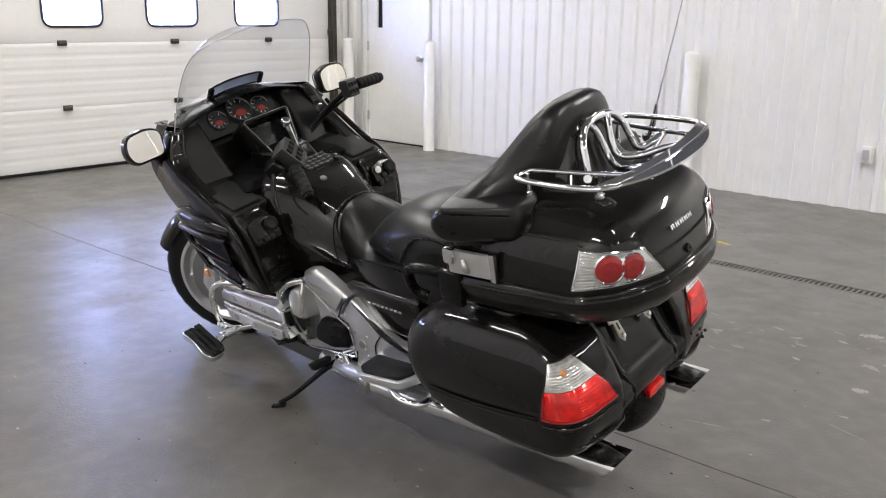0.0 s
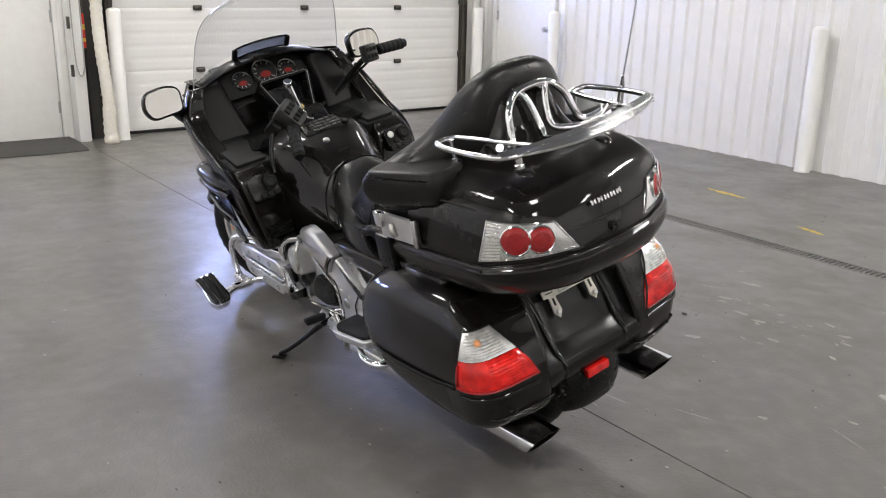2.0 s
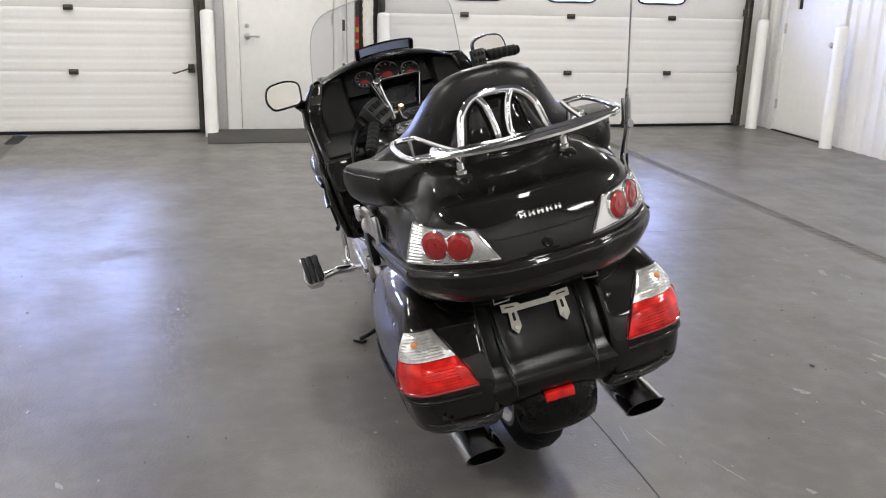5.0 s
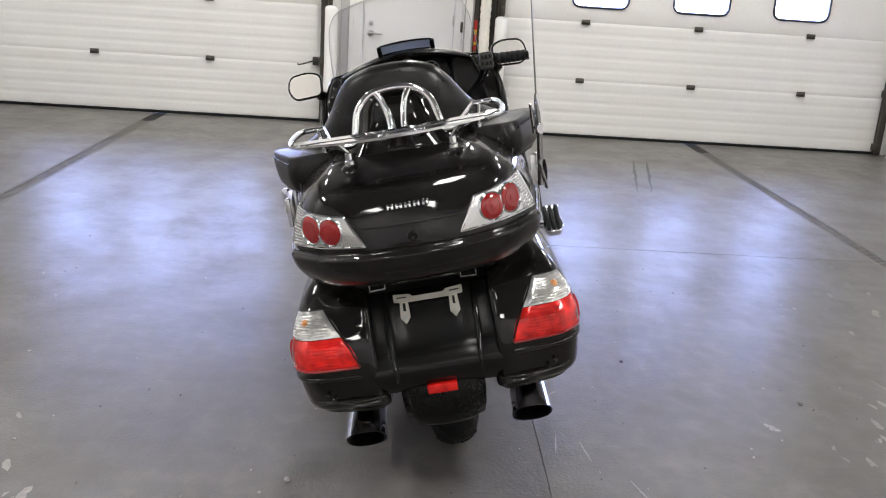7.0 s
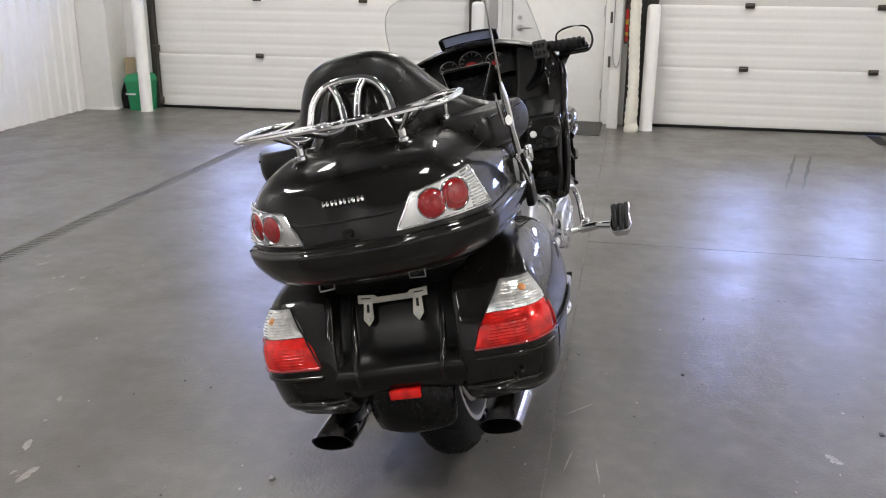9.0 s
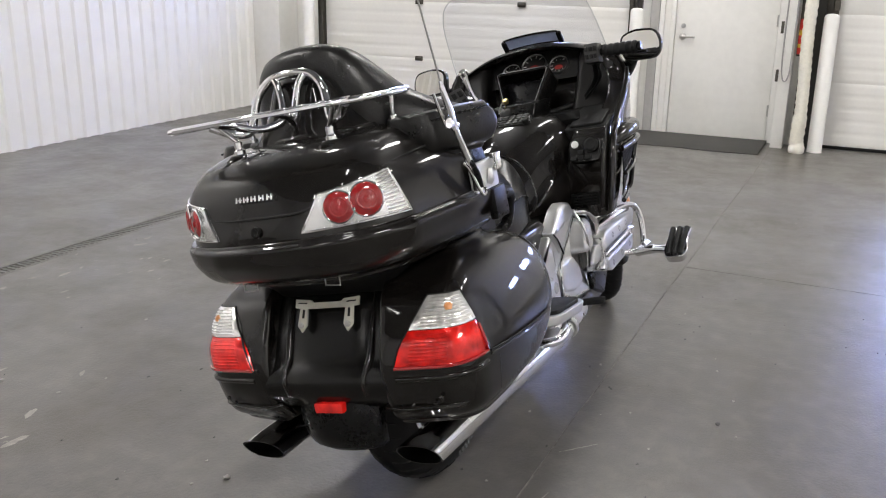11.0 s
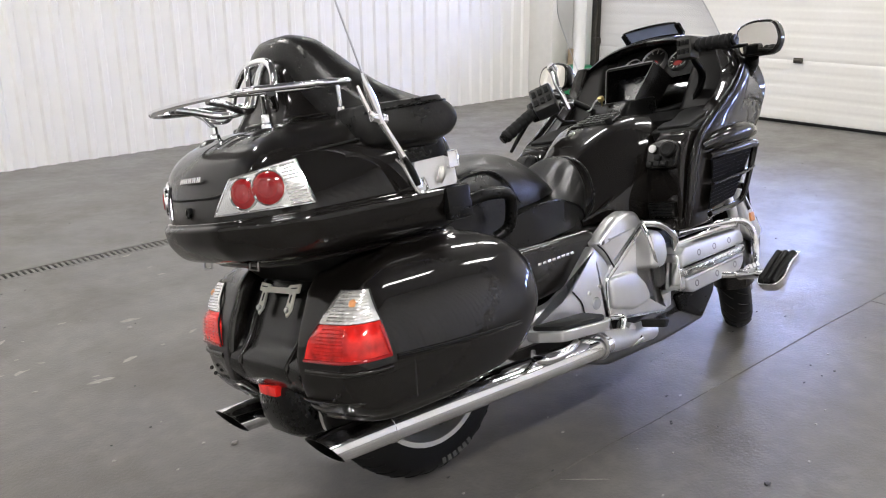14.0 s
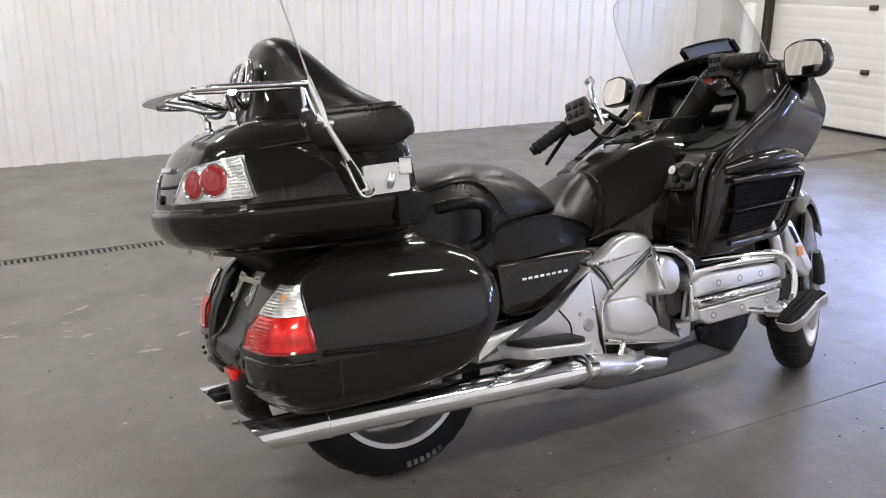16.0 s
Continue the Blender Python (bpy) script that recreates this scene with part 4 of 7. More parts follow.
def trunk_lamp(side):
    a, b = Vector((-0.496, 0.117, 0.856)), Vector((-0.352, 0.319, 0.858))
    it, tp = Vector((-0.467, 0.161, 0.933)), Vector((-0.362, 0.284, 0.957))

    def at(f, g, off=0.0):
        p, q = a.lerp(it, g), b.lerp(tp, g)
        d = (q - p).normalized()
        out = Vector((-d.y, d.x, 0.0)).normalized()
        k = (p + q) / 2 + out * 0.046
        return p * (1 - f) ** 2 + k * 2 * f * (1 - f) + q * f * f + out * (0.004 + off)

    def normal(f, g):
        n = (at(f + 0.03, g) - at(f - 0.03, g)).cross(at(f, g + 0.05) - at(f, g - 0.05)).normalized()
        return -n if n.x > 0 else n
    rows = [[at(f, g, 0.003 * math.sin(math.pi * g)) for f in np.linspace(0, 1, 15)] for g in np.linspace(0, 1, 9)]
    lamp = bp("trunk_lamp", flipped(shell_of(rows, 0.020), side), LAMP_CHROME, trunk, "clear lamp with two round red lenses", sharp=50)
    for f, g, r in ((0.31, 0.50, 0.0335), (0.615, 0.52, 0.0365)):
        nn = normal(f, g)
        u = (at(f + 0.05, g) - at(f - 0.05, g)).normalized()
        v = nn.cross(u)
        m = Matrix.Translation(at(f, g, 0.004)) @ Matrix((u, v, nn)).transposed().to_4x4()
        bm = bmesh.new()
        lathe(bm, [(r + 0.0035, -0.02), (r + 0.0035, 0.001), (r + 0.001, 0.003), (r - 0.001, 0.001), (r - 0.001, -0.02)], m, 32)
        bp("lamp_ring", flipped(bm, side), CHROME, lamp)
        bm = bmesh.new()
        lathe(bm, [(r - 0.001, -0.016), (r - 0.001, 0.001), (r * 0.85, 0.004), (r * 0.5, 0.0065), (0.0005, 0.0075)], m, 32)
        bp("red_lens", flipped(bm, side), DEEP_RED, lamp, "round red lens")
        bm = bmesh.new()
        lathe(bm, [(r * 0.66, 0.003), (r * 0.66, 0.0072), (r * 0.60, 0.0078), (r * 0.54, 0.0074), (r * 0.54, 0.003)], m, 32)
        lathe(bm, [(r * 0.24, 0.004), (r * 0.24, 0.0086), (r * 0.16, 0.0092), (0.0005, 0.0094)], m, 20)
        bp("lens_rib", flipped(bm, side), DEEP_RED, lamp)
    for i in range(12):
        g = 0.05 + 0.9 * i / 11
        bp("lens_flute", flipped(tubed([at(f, g, 0.003) for f in (0.80, 0.86, 0.92, 0.98)], 0.0020, seg=6, sub=1), side), CLEAR_LENS, lamp)
    rim = rows[0] + [r[-1] for r in rows[1:]] + rows[-1][-2::-1] + [r[0] for r in rows[-2:0:-1]]
    bp("lamp_gasket", flipped(tubed([tuple(p) for p in rim], 0.0028, seg=6, smooth=False, closed=True), side), CHROME, lamp)


both(trunk_lamp)
# underside carrier of the trunk
bm = bmesh.new()
stack(bm, [(0.60, rounded([(-0.22, 0.16), (-0.22, -0.16), (0.10, -0.17), (0.10, 0.17)], 0.04, 5)), (0.726, rounded([(-0.34, 0.22), (-0.34, -0.22), (0.06, -0.24), (0.06, 0.24)], 0.06, 5))], "xy", 1)
bp("trunk_carrier", bm, MATTE)
for s in (1, -1):
    bm = tubed([(-0.425, s * 0.10, 0.736), (-0.428, s * 0.10, 0.716), (-0.428, s * 0.14, 0.714), (-0.425, s * 0.14, 0.736)], 0.0022, seg=6, smooth=False)
    bp("tie_hook", bm, BRAKE_STEEL, trunk)

# -- luggage rack, grab bars --
rack_z = 1.116
bm = bmesh.new()
tube(bm, [(-0.448, 0.235, rack_z + 0.004), (-0.470, 0.12, rack_z + 0.005), (-0.476, 0.0, rack_z + 0.006), (-0.470, -0.12, rack_z + 0.005), (-0.448, -0.235, rack_z + 0.004)], 0.006, seg=10)
for s in (1, -1):
    side_pts = [(-0.172, s * 0.205, rack_z), (-0.167, s * 0.245, rack_z), (-0.185, s * 0.270, rack_z), (-0.30, s * 0.277, rack_z + 0.001), (-0.40, s * 0.264, rack_z + 0.002), (-0.448, s * 0.230, rack_z + 0.003)]
    tube(bm, side_pts, [0.007, 0.0075, 0.008, 0.008, 0.008, 0.007], seg=10)
    tube(bm, [(-0.172, s * 0.205, rack_z), (-0.25, s * 0.19, rack_z), (-0.34, s * 0.175, rack_z + 0.001), (-0.43, s * 0.16, rack_z + 0.004)], 0.0065, seg=10)
rack = bp("luggage_rack", bm, CHROME, label="chrome luggage rack on the trunk lid")
bm = bmesh.new()
outer, inner = [], []
for i in range(25):
    u = -1 + 2 * i / 24
    y = 0.262 * u
    outer.append((-0.515 + 0.088 * abs(u) ** 2.4, y, rack_z + 0.004))
    inner.append((-0.446 + 0.036 * abs(u) ** 2.0, y * 0.985, rack_z + 0.009))
rings = [[(o[0], o[1], o[2] + 0.003), (q[0], q[1], q[2] + 0.003), (q[0], q[1], q[2] - 0.003), (o[0], o[1], o[2] - 0.003)] for o, q in zip(outer, inner)]
skin(bm, rings)
bp("rack_plate", bm, CHROME, rack, "curved polished plate at the rack's rear")
for s in (1, -1):
    for x, y, zb, tx, ty in ((-0.172, 0.215, 1.030, -0.176, 0.222), (-0.333, 0.136, 1.036, -0.352, 0.172)):
        bm = bmesh.new()
        rod(bm, (x, s * y, zb - 0.01), (x, s * y, zb + 0.012), 0.014, 12)
        rod(bm, (x, s * y, zb + 0.012), (x, s * y, zb + 0.032), 0.0105, 12)
        rod(bm, (x, s * y, zb + 0.030), (tx, s * ty, rack_z - 0.002), 0.0062, 10)
        bp("rack_post", bm, CHROME, rack, "short chrome rack post")
        bm = bmesh.new()
        lathe(bm, [(0.034, -0.018), (0.030, -0.006), (0.020, 0.004), (0.0005, 0.006)], Matrix.Translation((x, s * y, zb - 0.004)) @ Matrix.Diagonal((1.5, 1.0, 1.0, 1.0)), 18)
        bp("post_foot", bm, BLACK, rack, "glossy black moulded foot under a rack post")

bm = bmesh.new()
# pedestal behind the backrest
stack(bm, [(1.03, rounded([(-0.30, 0.15), (-0.30, -0.15), (-0.02, -0.20), (-0.02, 0.20)], 0.06, 6)),
           (1.10, rounded([(-0.262, 0.110), (-0.262, -0.110), (-0.05, -0.16), (-0.05, 0.16)], 0.06, 6)),
           (1.17, rounded([(-0.242, 0.088), (-0.242, -0.088), (-0.07, -0.12), (-0.07, 0.12)], 0.05, 6)),
           (1.195, rounded([(-0.230, 0.07), (-0.230, -0.07), (-0.09, -0.10), (-0.09, 0.10)], 0.05, 6))], "xy", 4, (0, 0.01))
pedestal = bp("backrest_mount", bm, BLACK, label="glossy black backrest mount")
bm = bmesh.new()
tube(bm, [(-0.345, 0.200, 1.113), (-0.318, 0.158, 1.086), (-0.296, 0.122, 1.083), (-0.283, 0.110, 1.115), (-0.268, 0.097, 1.160), (-0.256, 0.066, 1.192), (-0.252, 0.026, 1.203), (-0.252, -0.026, 1.203), (-0.256, -0.066, 1.192), (-0.268, -0.097, 1.160), (-0.283, -0.110, 1.115), (-0.296, -0.122, 1.083), (-0.318, -0.158, 1.086), (-0.345, -0.200, 1.113)], 0.0105, seg=12, sub=5)
for s in (1, -1):
    tube(bm, [(-0.255, s * 0.044, 1.196), (-0.266, s * 0.030, 1.174), (-0.280, s * 0.019, 1.130), (-0.300, s * 0.020, 1.094), (-0.345, s * 0.052, 1.088), (-0.40, s * 0.078, 1.106), (-0.448, s * 0.088, 1.118)], 0.0095, seg=12, sub=5)
bp("grab_bar", bm, CHROME, pedestal, "chrome double-arch grab bar")

# -- passenger backrest with wrap-round arms --
bm = bmesh.new()
half = smooth_line([(0.0, 1.264, 0.985, -0.125, 0.056), (0.06, 1.260, 0.985, -0.124, 0.056), (0.115, 1.240, 0.985, -0.117, 0.056), (0.152, 1.203, 0.985, -0.103, 0.056), (0.182, 1.158, 0.98, -0.080, 0.056), (0.215, 1.113, 0.975, -0.050, 0.056), (0.26, 1.078, 0.965, -0.012, 0.055), (0.30, 1.058, 0.96, 0.006, 0.050), (0.335, 1.045, 0.965, 0.012, 0.040)], 4)
secs = []
for sgn, seq in ((-1, half[::-1]), (1, half[1:])):
    for y, top, bot, xb, th in seq:
        ring = []
        for k in range(20):
            t = 2 * math.pi * k / 20
            c, s_ = math.cos(t), math.sin(t)
            h = 0.5 + 0.5 * math.copysign(abs(s_) ** 0.7, s_)
            lean = -0.055 * h * (top - bot) / 0.28
            ring.append((xb + lean + (th + 0.028 * (1 - h)) * math.copysign(abs(c) ** 0.7, c), sgn * y, bot + (top - bot) * h))
        secs.append(ring)
skin(bm, secs)
backrest = bp("backrest", bm, LEATHER, label="black padded passenger backrest", sharp=75)


def arm_pod(side):
    bm = bmesh.new()

    def ringf(d, front):
        return rounded([(-0.19 + d, 0.19), (-0.20 + d, 0.318 - d), (-0.06, 0.378 - d), (front - 0.020, 0.400 - d), (front, 0.355 - d), (front, 0.20)], [0.03, 0.035, 0.08, 0.045, 0.03, 0.03], 6)
    stack(bm, [(0.948, ringf(0.024, 0.006)), (0.962, ringf(0.008, 0.036)), (0.990, ringf(0.0, 0.054)), (1.022, ringf(0.0, 0.044)), (1.044, ringf(0.006, 0.018))], "xy", 4, (0.010, 0.009))
    pod = bp("armrest", flipped(bm, side), LEATHER, label="black padded passenger armrest", sharp=60)
    bm = tubed([(-0.185, 0.322, 1.034), (-0.06, 0.376, 1.038), (0.006, 0.388, 1.038), (0.024, 0.34, 1.038)], 0.003, seg=6)
    bp("piping", flipped(bm, side), SATIN, pod)
    bm = bmesh.new()
    stack(bm, [(0.80, rounded([(-0.06, 0.20), (-0.06, 0.350), (0.062, 0.358), (0.066, 0.20)], 0.03, 5)), (0.955, rounded([(-0.10, 0.20), (-0.10, 0.335), (0.03, 0.35), (0.04, 0.20)], 0.04, 5))], "xy", 1)
    bp("armrest_base", flipped(bm, side), SATIN, pod)
    # chrome bracket clamped to the trunk side
    if side > 0:
        x0, x1, z0, z1 = -0.137, 0.008, 0.853, 0.925
    else:
        x0, x1, z0, z1 = -0.094, 0.018, 0.832, 0.908
    yy = lambda x: 0.352 + 0.12 * (x + 0.10)
    bm = bmesh.new()
    outline = rounded([(x0, z0), (x1, z0 + 0.004), (x1, z1), (x0, z1 - 0.004)], 0.006, 3)
    front = [bm.verts.new((p.x, yy(p.x) + 0.008, p.y)) for p in outline]
    back = [bm.verts.new((p.x, yy(p.x) - 0.004, p.y)) for p in outline]
    bm.faces.new(front)
    bm.faces.new(back[::-1])
    for i in range(len(front)):
        bm.faces.new((front[i], back[i], back[(i + 1) % len(front)], front[(i + 1) % len(front)]))
    br = bp("side_bracket", flipped(bm, side), SILVER, label="polished metal bracket on the trunk side")
    bm = boxed(x1 - 0.030, x1 + 0.004, yy(x1) + 0.006, yy(x1) + 0.024, z1 - 0.034, z1 + 0.010, 0.005)
    bp("clip", flipped(bm, side), CHROME, br)
    xm = x0 + 0.062 if side < 0 else x0 + 0.085
    bm = tubed([(xm - 0.004, yy(xm) + 0.012, z0 + 0.014), (xm, yy(xm) + 0.018, z0 + 0.030), (xm + 0.008, yy(xm) + 0.014, z0 + 0.050)], [0.007, 0.009, 0.006], seg=12)
    bp("knob", flipped(bm, side), STEEL, br)
    if side > 0:
        bm = boxed(x0 - 0.008, x0 + 0.010, yy(x0), yy(x0) + 0.016, z0 - 0.004, z1 + 0.006, 0.004)
        bp("catch_plate", flipped(bm, side), CHROME, br)
    # black strap under the bracket
    bm = boxed(-0.02, 0.058, 0.350, 0.374, 0.748, z0 - 0.002, 0.008)
    bp("strap", flipped(bm, side), SATIN, br)


both(arm_pod)

# -- aerial on the right side --
bm = bmesh.new()
tube(bm, [(-0.103, -0.372, 0.846), (-0.116, -0.374, 0.884), (-0.182, -0.377, 1.010)], [0.013, 0.0105, 0.0075], seg=12)
tube(bm, [(-0.165, -0.374, 1.012), (-0.206, -0.378, 1.022)], [0.009, 0.009], seg=10, sub=2, flat=1.4)
tube(bm, [(-0.182, -0.377, 1.005), (-0.194, -0.378, 1.050), (-0.206, -0.378, 1.09), (-0.212, -0.378, 1.12)], [0.010, 0.010, 0.008, 0.004], seg=12)
tube(bm, [(-0.190, -0.362, 1.012), (-0.206, -0.360, 1.055), (-0.218, -0.358, 1.095)], [0.005, 0.005, 0.004], seg=8)
aerial = bp("aerial", bm, CHROME, label="chrome aerial with a long thin whip")
bm = tubed([(-0.211, -0.378, 1.115), (-0.268, -0.388, 1.315), (-0.352, -0.404, 1.615)], [0.0026, 0.0022, 0.0014], seg=6)
bp("whip", bm, STEEL, aerial)
bm = tubed([(-0.150, -0.366, 0.920), (-0.138, -0.374, 0.900), (-0.118, -0.384, 0.842), (-0.100, -0.386, 0.832), (-0.082, -0.380, 0.842), (-0.086, -0.374, 0.866)], 0.0045, seg=8)
bp("bracket", bm, CHROME, aerial)
bm = tubed([(-0.108, -0.382, 0.852), (-0.122, -0.384, 0.887), (-0.138, -0.382, 0.920)], [0.007, 0.008, 0.006], seg=10)
bp("sleeve", bm, SATIN, aerial)


# -- exhausts --
def muffler(side):
    a, b = Vector((-0.396, 0.233, 0.278)), Vector((0.60, 0.262, 0.258))
    rings = []
    n = 28
    stations = [(0.0, 1.0), (0.17, 1.0), (0.171, 1.03), (0.178, 1.03), (0.179, 0.98), (0.5, 0.98), (0.86, 0.93), (0.95, 0.86), (1.0, 0.72)]
    for f, k in stations:
        c = a.lerp(b, f)
        ring = []
        for i in range(n):
            t = 2 * math.pi * i / n
            y, z = math.copysign(abs(math.cos(t)) ** 0.8, math.cos(t)) * 0.056 * k, math.copysign(abs(math.sin(t)) ** 0.8, math.sin(t)) * 0.038 * k
            slash = 0.055 * (z / 0.038) if f == 0.0 else 0.0
            ring.append((c.x - slash * 0.55, c.y + y, c.z + z))
        rings.append(ring)
    bm = bmesh.new()
    skin(bm, rings, caps=(False, True))
    muf = bp("muffler", flipped(bm, side), CHROME, label="long chrome muffler with a slash-cut tip", sharp=50)
    bm = bmesh.new()
    inner = []
    for f, k in ((0.0, 0.985), (0.0, 0.93), (0.06, 0.90), (0.20, 0.88)):
        c = a.lerp(b, f)
        inner.append([(c.x - (0.055 * (math.copysign(abs(math.sin(t)) ** 0.8, math.sin(t)) * k) * 0.55 if f == 0.0 else 0), c.y + math.copysign(abs(math.cos(t)) ** 0.8, math.cos(t)) * 0.056 * k, c.z + math.copysign(abs(math.sin(t)) ** 0.8, math.sin(t)) * 0.038 * k) for t in (2 * math.pi * i / n for i in range(n))])
    skin(bm, inner, caps=(False, True))
    bp("muffler_inside", flipped(bm, side), BLACK_CHROME, muf, "dark inside of the tip")
    # clamp and joint ahead
    bm = tubed([(0.555, 0.262 + 0.052 * math.cos(t), 0.263 + 0.040 * math.sin(t)) for t in np.linspace(0, 2 * math.pi, 17)[:-1]], 0.006, seg=8, sub=2, closed=True)
    bp("clamp", flipped(bm, side), STEEL, muf)
    bm = tubed([(0.58, 0.262, 0.263), (0.72, 0.235, 0.238), (0.90, 0.20, 0.215)], [0.036, 0.034, 0.034], seg=14)
    bp("pipe", flipped(bm, side), SILVER, muf)


both(muffler)


# -- engine and frame --
bm = bmesh.new()
stack(bm, [(0.19, rounded([(0.56, -0.17), (1.22, -0.14), (1.22, 0.14), (0.56, 0.17)], 0.05, 5)), (0.30, rounded([(0.52, -0.20), (1.36, -0.19), (1.36, 0.19), (0.52, 0.20)], 0.05, 5)), (0.50, rounded([(0.52, -0.18), (1.38, -0.19), (1.38, 0.19), (0.52, 0.18)], 0.05, 5)), (0.60, rounded([(0.58, -0.14), (1.36, -0.15), (1.36, 0.15), (0.58, 0.14)], 0.05, 5))], "xy", 4, (0.02, 0.0))
engine = bp("engine", bm, ENGINE, label="dark engine block")
bm = bmesh.new()
for s in (1, -1):
    tube(bm, [(0.06, s * 0.125, 0.314), (0.28, s * 0.13, 0.33), (0.56, s * 0.14, 0.34)], [0.035, 0.04, 0.05], seg=12)
bp("swing_arm", bm, ENGINE)
bm = bmesh.new()
rr = 0.345
rings = []
for a in np.linspace(radians(15), radians(150), 14):
    c, s_ = math.cos(a), math.sin(a)
    rings.append([(0.06 + rr * c, y, 0.314 + rr * s_ * (1 - 0.1 * abs(y / 0.14) ** 2)) for y in np.linspace(-0.14, 0.14, 9)] + [(0.06 + (rr + 0.012) * c, y, 0.314 + (rr + 0.012) * s_) for y in np.linspace(0.14, -0.14, 9)])
skin(bm, rings)
bp("inner_fender", bm, MATTE)
# black inner body between the saddlebags, under the seat
bm = bmesh.new()
stack(bm, [(0.46, rounded([(-0.06, -0.165), (0.62, -0.165), (0.62, 0.165), (-0.06, 0.165)], 0.04, 5)), (0.60, rounded([(-0.25, -0.17), (0.70, -0.17), (0.70, 0.17), (-0.25, 0.17)], 0.04, 5)), (0.70, rounded([(-0.24, -0.15), (0.66, -0.15), (0.66, 0.15), (-0.24, 0.15)], 0.04, 5))], "xy", 3)
bp("seat_frame", bm, MATTE)


def flank(side):
    # silver frame cover: upper spar, middle plate, gear cover panel
    spar = rounded([(0.640, 0.556), (0.744, 0.616), (0.800, 0.629), (0.852, 0.617), (0.880, 0.572), (0.705, 0.470), (0.684, 0.505)], 0.012, 4)
    fr = bp("frame_cover", flipped(slab(bmesh.new(), spar, 0.205, 0.252, "xz", 0, 0.018), side), SILVER, label="silver cast frame cover", sharp=35)
    plate = rounded([(0.508, 0.450), (0.634, 0.552), (0.680, 0.503), (0.698, 0.466), (0.668, 0.44), (0.655, 0.335), (0.68, 0.250), (0.60, 0.272), (0.52, 0.335), (0.30, 0.330), (0.228, 0.333), (0.250, 0.400), (0.45, 0.424)], 0.012, 4)
    bp("lower_plate", flipped(slab(bmesh.new(), plate, 0.200, 0.242, "xz", 0, 0.012), side), SILVER, fr)
    cover = rounded([(0.682, 0.452), (0.80, 0.515), (0.872, 0.556), (0.868, 0.465), (0.850, 0.405), (0.868, 0.350), (0.925, 0.312), (0.985, 0.300), (0.98, 0.262), (0.80, 0.288), (0.668, 0.322), (0.664, 0.40)], 0.012, 4)
    bp("gear_cover", flipped(slab(bmesh.new(), cover, 0.180, 0.226, "xz", 0, 0.010), side), SILVER, fr, sharp=30)
    panel = rounded([(0.684, 0.438), (0.812, 0.436), (0.868, 0.378), (0.880, 0.325), (0.79, 0.312), (0.686, 0.340)], 0.022, 5)
    bp("gear_cover_panel", flipped(slab(bmesh.new(), panel, 0.20, 0.246, "xz", 0, 0.012), side), SILVER if side < 0 else SATIN, fr)
    bm = tubed([(0.90, 0.238, 0.572), (0.80, 0.242, 0.512), (0.70, 0.246, 0.455), (0.668, 0.247, 0.435), (0.660, 0.247, 0.39), (0.660, 0.246, 0.325), (0.675, 0.243, 0.312), (0.80, 0.238, 0.292), (0.95, 0.230, 0.268)], [0.007, 0.007, 0.006, 0.005, 0.004, 0.004, 0.004, 0.004, 0.003], seg=8)
    bp("chrome_edge", flipped(bm, side), CHROME, fr)
    bm = tubed([(0.640, 0.2535, 0.552), (0.672, 0.2535, 0.522), (0.702, 0.2535, 0.470)], 0.0028, seg=6)
    bp("joint_line", flipped(bm, side), MATTE, fr)
    bm = tubed([(0.512, 0.2435, 0.438), (0.545, 0.2435, 0.395), (0.555, 0.2435, 0.345), (0.60, 0.2435, 0.275)], 0.0025, seg=6)
    bp("joint_line", flipped(bm, side), MATTE, fr)
    for x, z in ((0.585, 0.415), (0.635, 0.425), (0.59, 0.335), (0.63, 0.30), (0.665, 0.275)):
        bm = bmesh.new()
        rod(bm, (x, 0.235, z), (x, 0.247, z), 0.0065, 8)
        bp("bolt", flipped(bm, side), STEEL, fr)
    bm = bmesh.new()
    rod(bm, (0.612, 0.236, 0.378), (0.612, 0.2465, 0.378), 0.020, 18)
    bp("pivot_cap", flipped(bm, side), CAST, fr)
    # rounded chrome housing between spar and cylinder head
    bm = bmesh.new()
    stack(bm, [(0.20, rounded([(0.836, 0.430), (0.862, 0.560), (0.915, 0.556), (0.952, 0.515), (0.952, 0.450), (0.925, 0.418), (0.875, 0.416)], 0.03, 4)), (0.272, rounded([(0.846, 0.440), (0.868, 0.550), (0.91, 0.545), (0.940, 0.508), (0.940, 0.455), (0.918, 0.428), (0.880, 0.426)], 0.03, 4))], "xz", 1, (0, 0.014))
    bp("throttle_cover", flipped(bm, side), SILVER, fr)
    bm = tubed([(0.855, 0.262, 0.572), (0.852, 0.282, 0.53), (0.86, 0.285, 0.48), (0.885, 0.275, 0.432)], 0.008, seg=10)
    bp("guard_loop", flipped(bm, side), CHROME, fr)
    bm = tubed([(0.87, 0.25, 0.575), (0.93, 0.275, 0.56), (0.975, 0.285, 0.515), (0.985, 0.28, 0.46)], [0.012, 0.014, 0.014, 0.010], seg=10)
    bp("intake_pipe", flipped(bm, side), CHROME, fr)
    # cylinder head: dark core, two silver panels and a chrome ribbed strip between them
    core = rounded([(0.965, 0.452), (1.30, 0.455), (1.318, 0.38), (1.295, 0.335), (1.0, 0.325), (0.965, 0.35)], 0.012, 4)
    hd = bp("cylinder_head", flipped(slab(bmesh.new(), core, 0.19, 0.300, "xz", 0, 0.010), side), ENGINE, label="silver cylinder head cover with chrome trim", sharp=35)
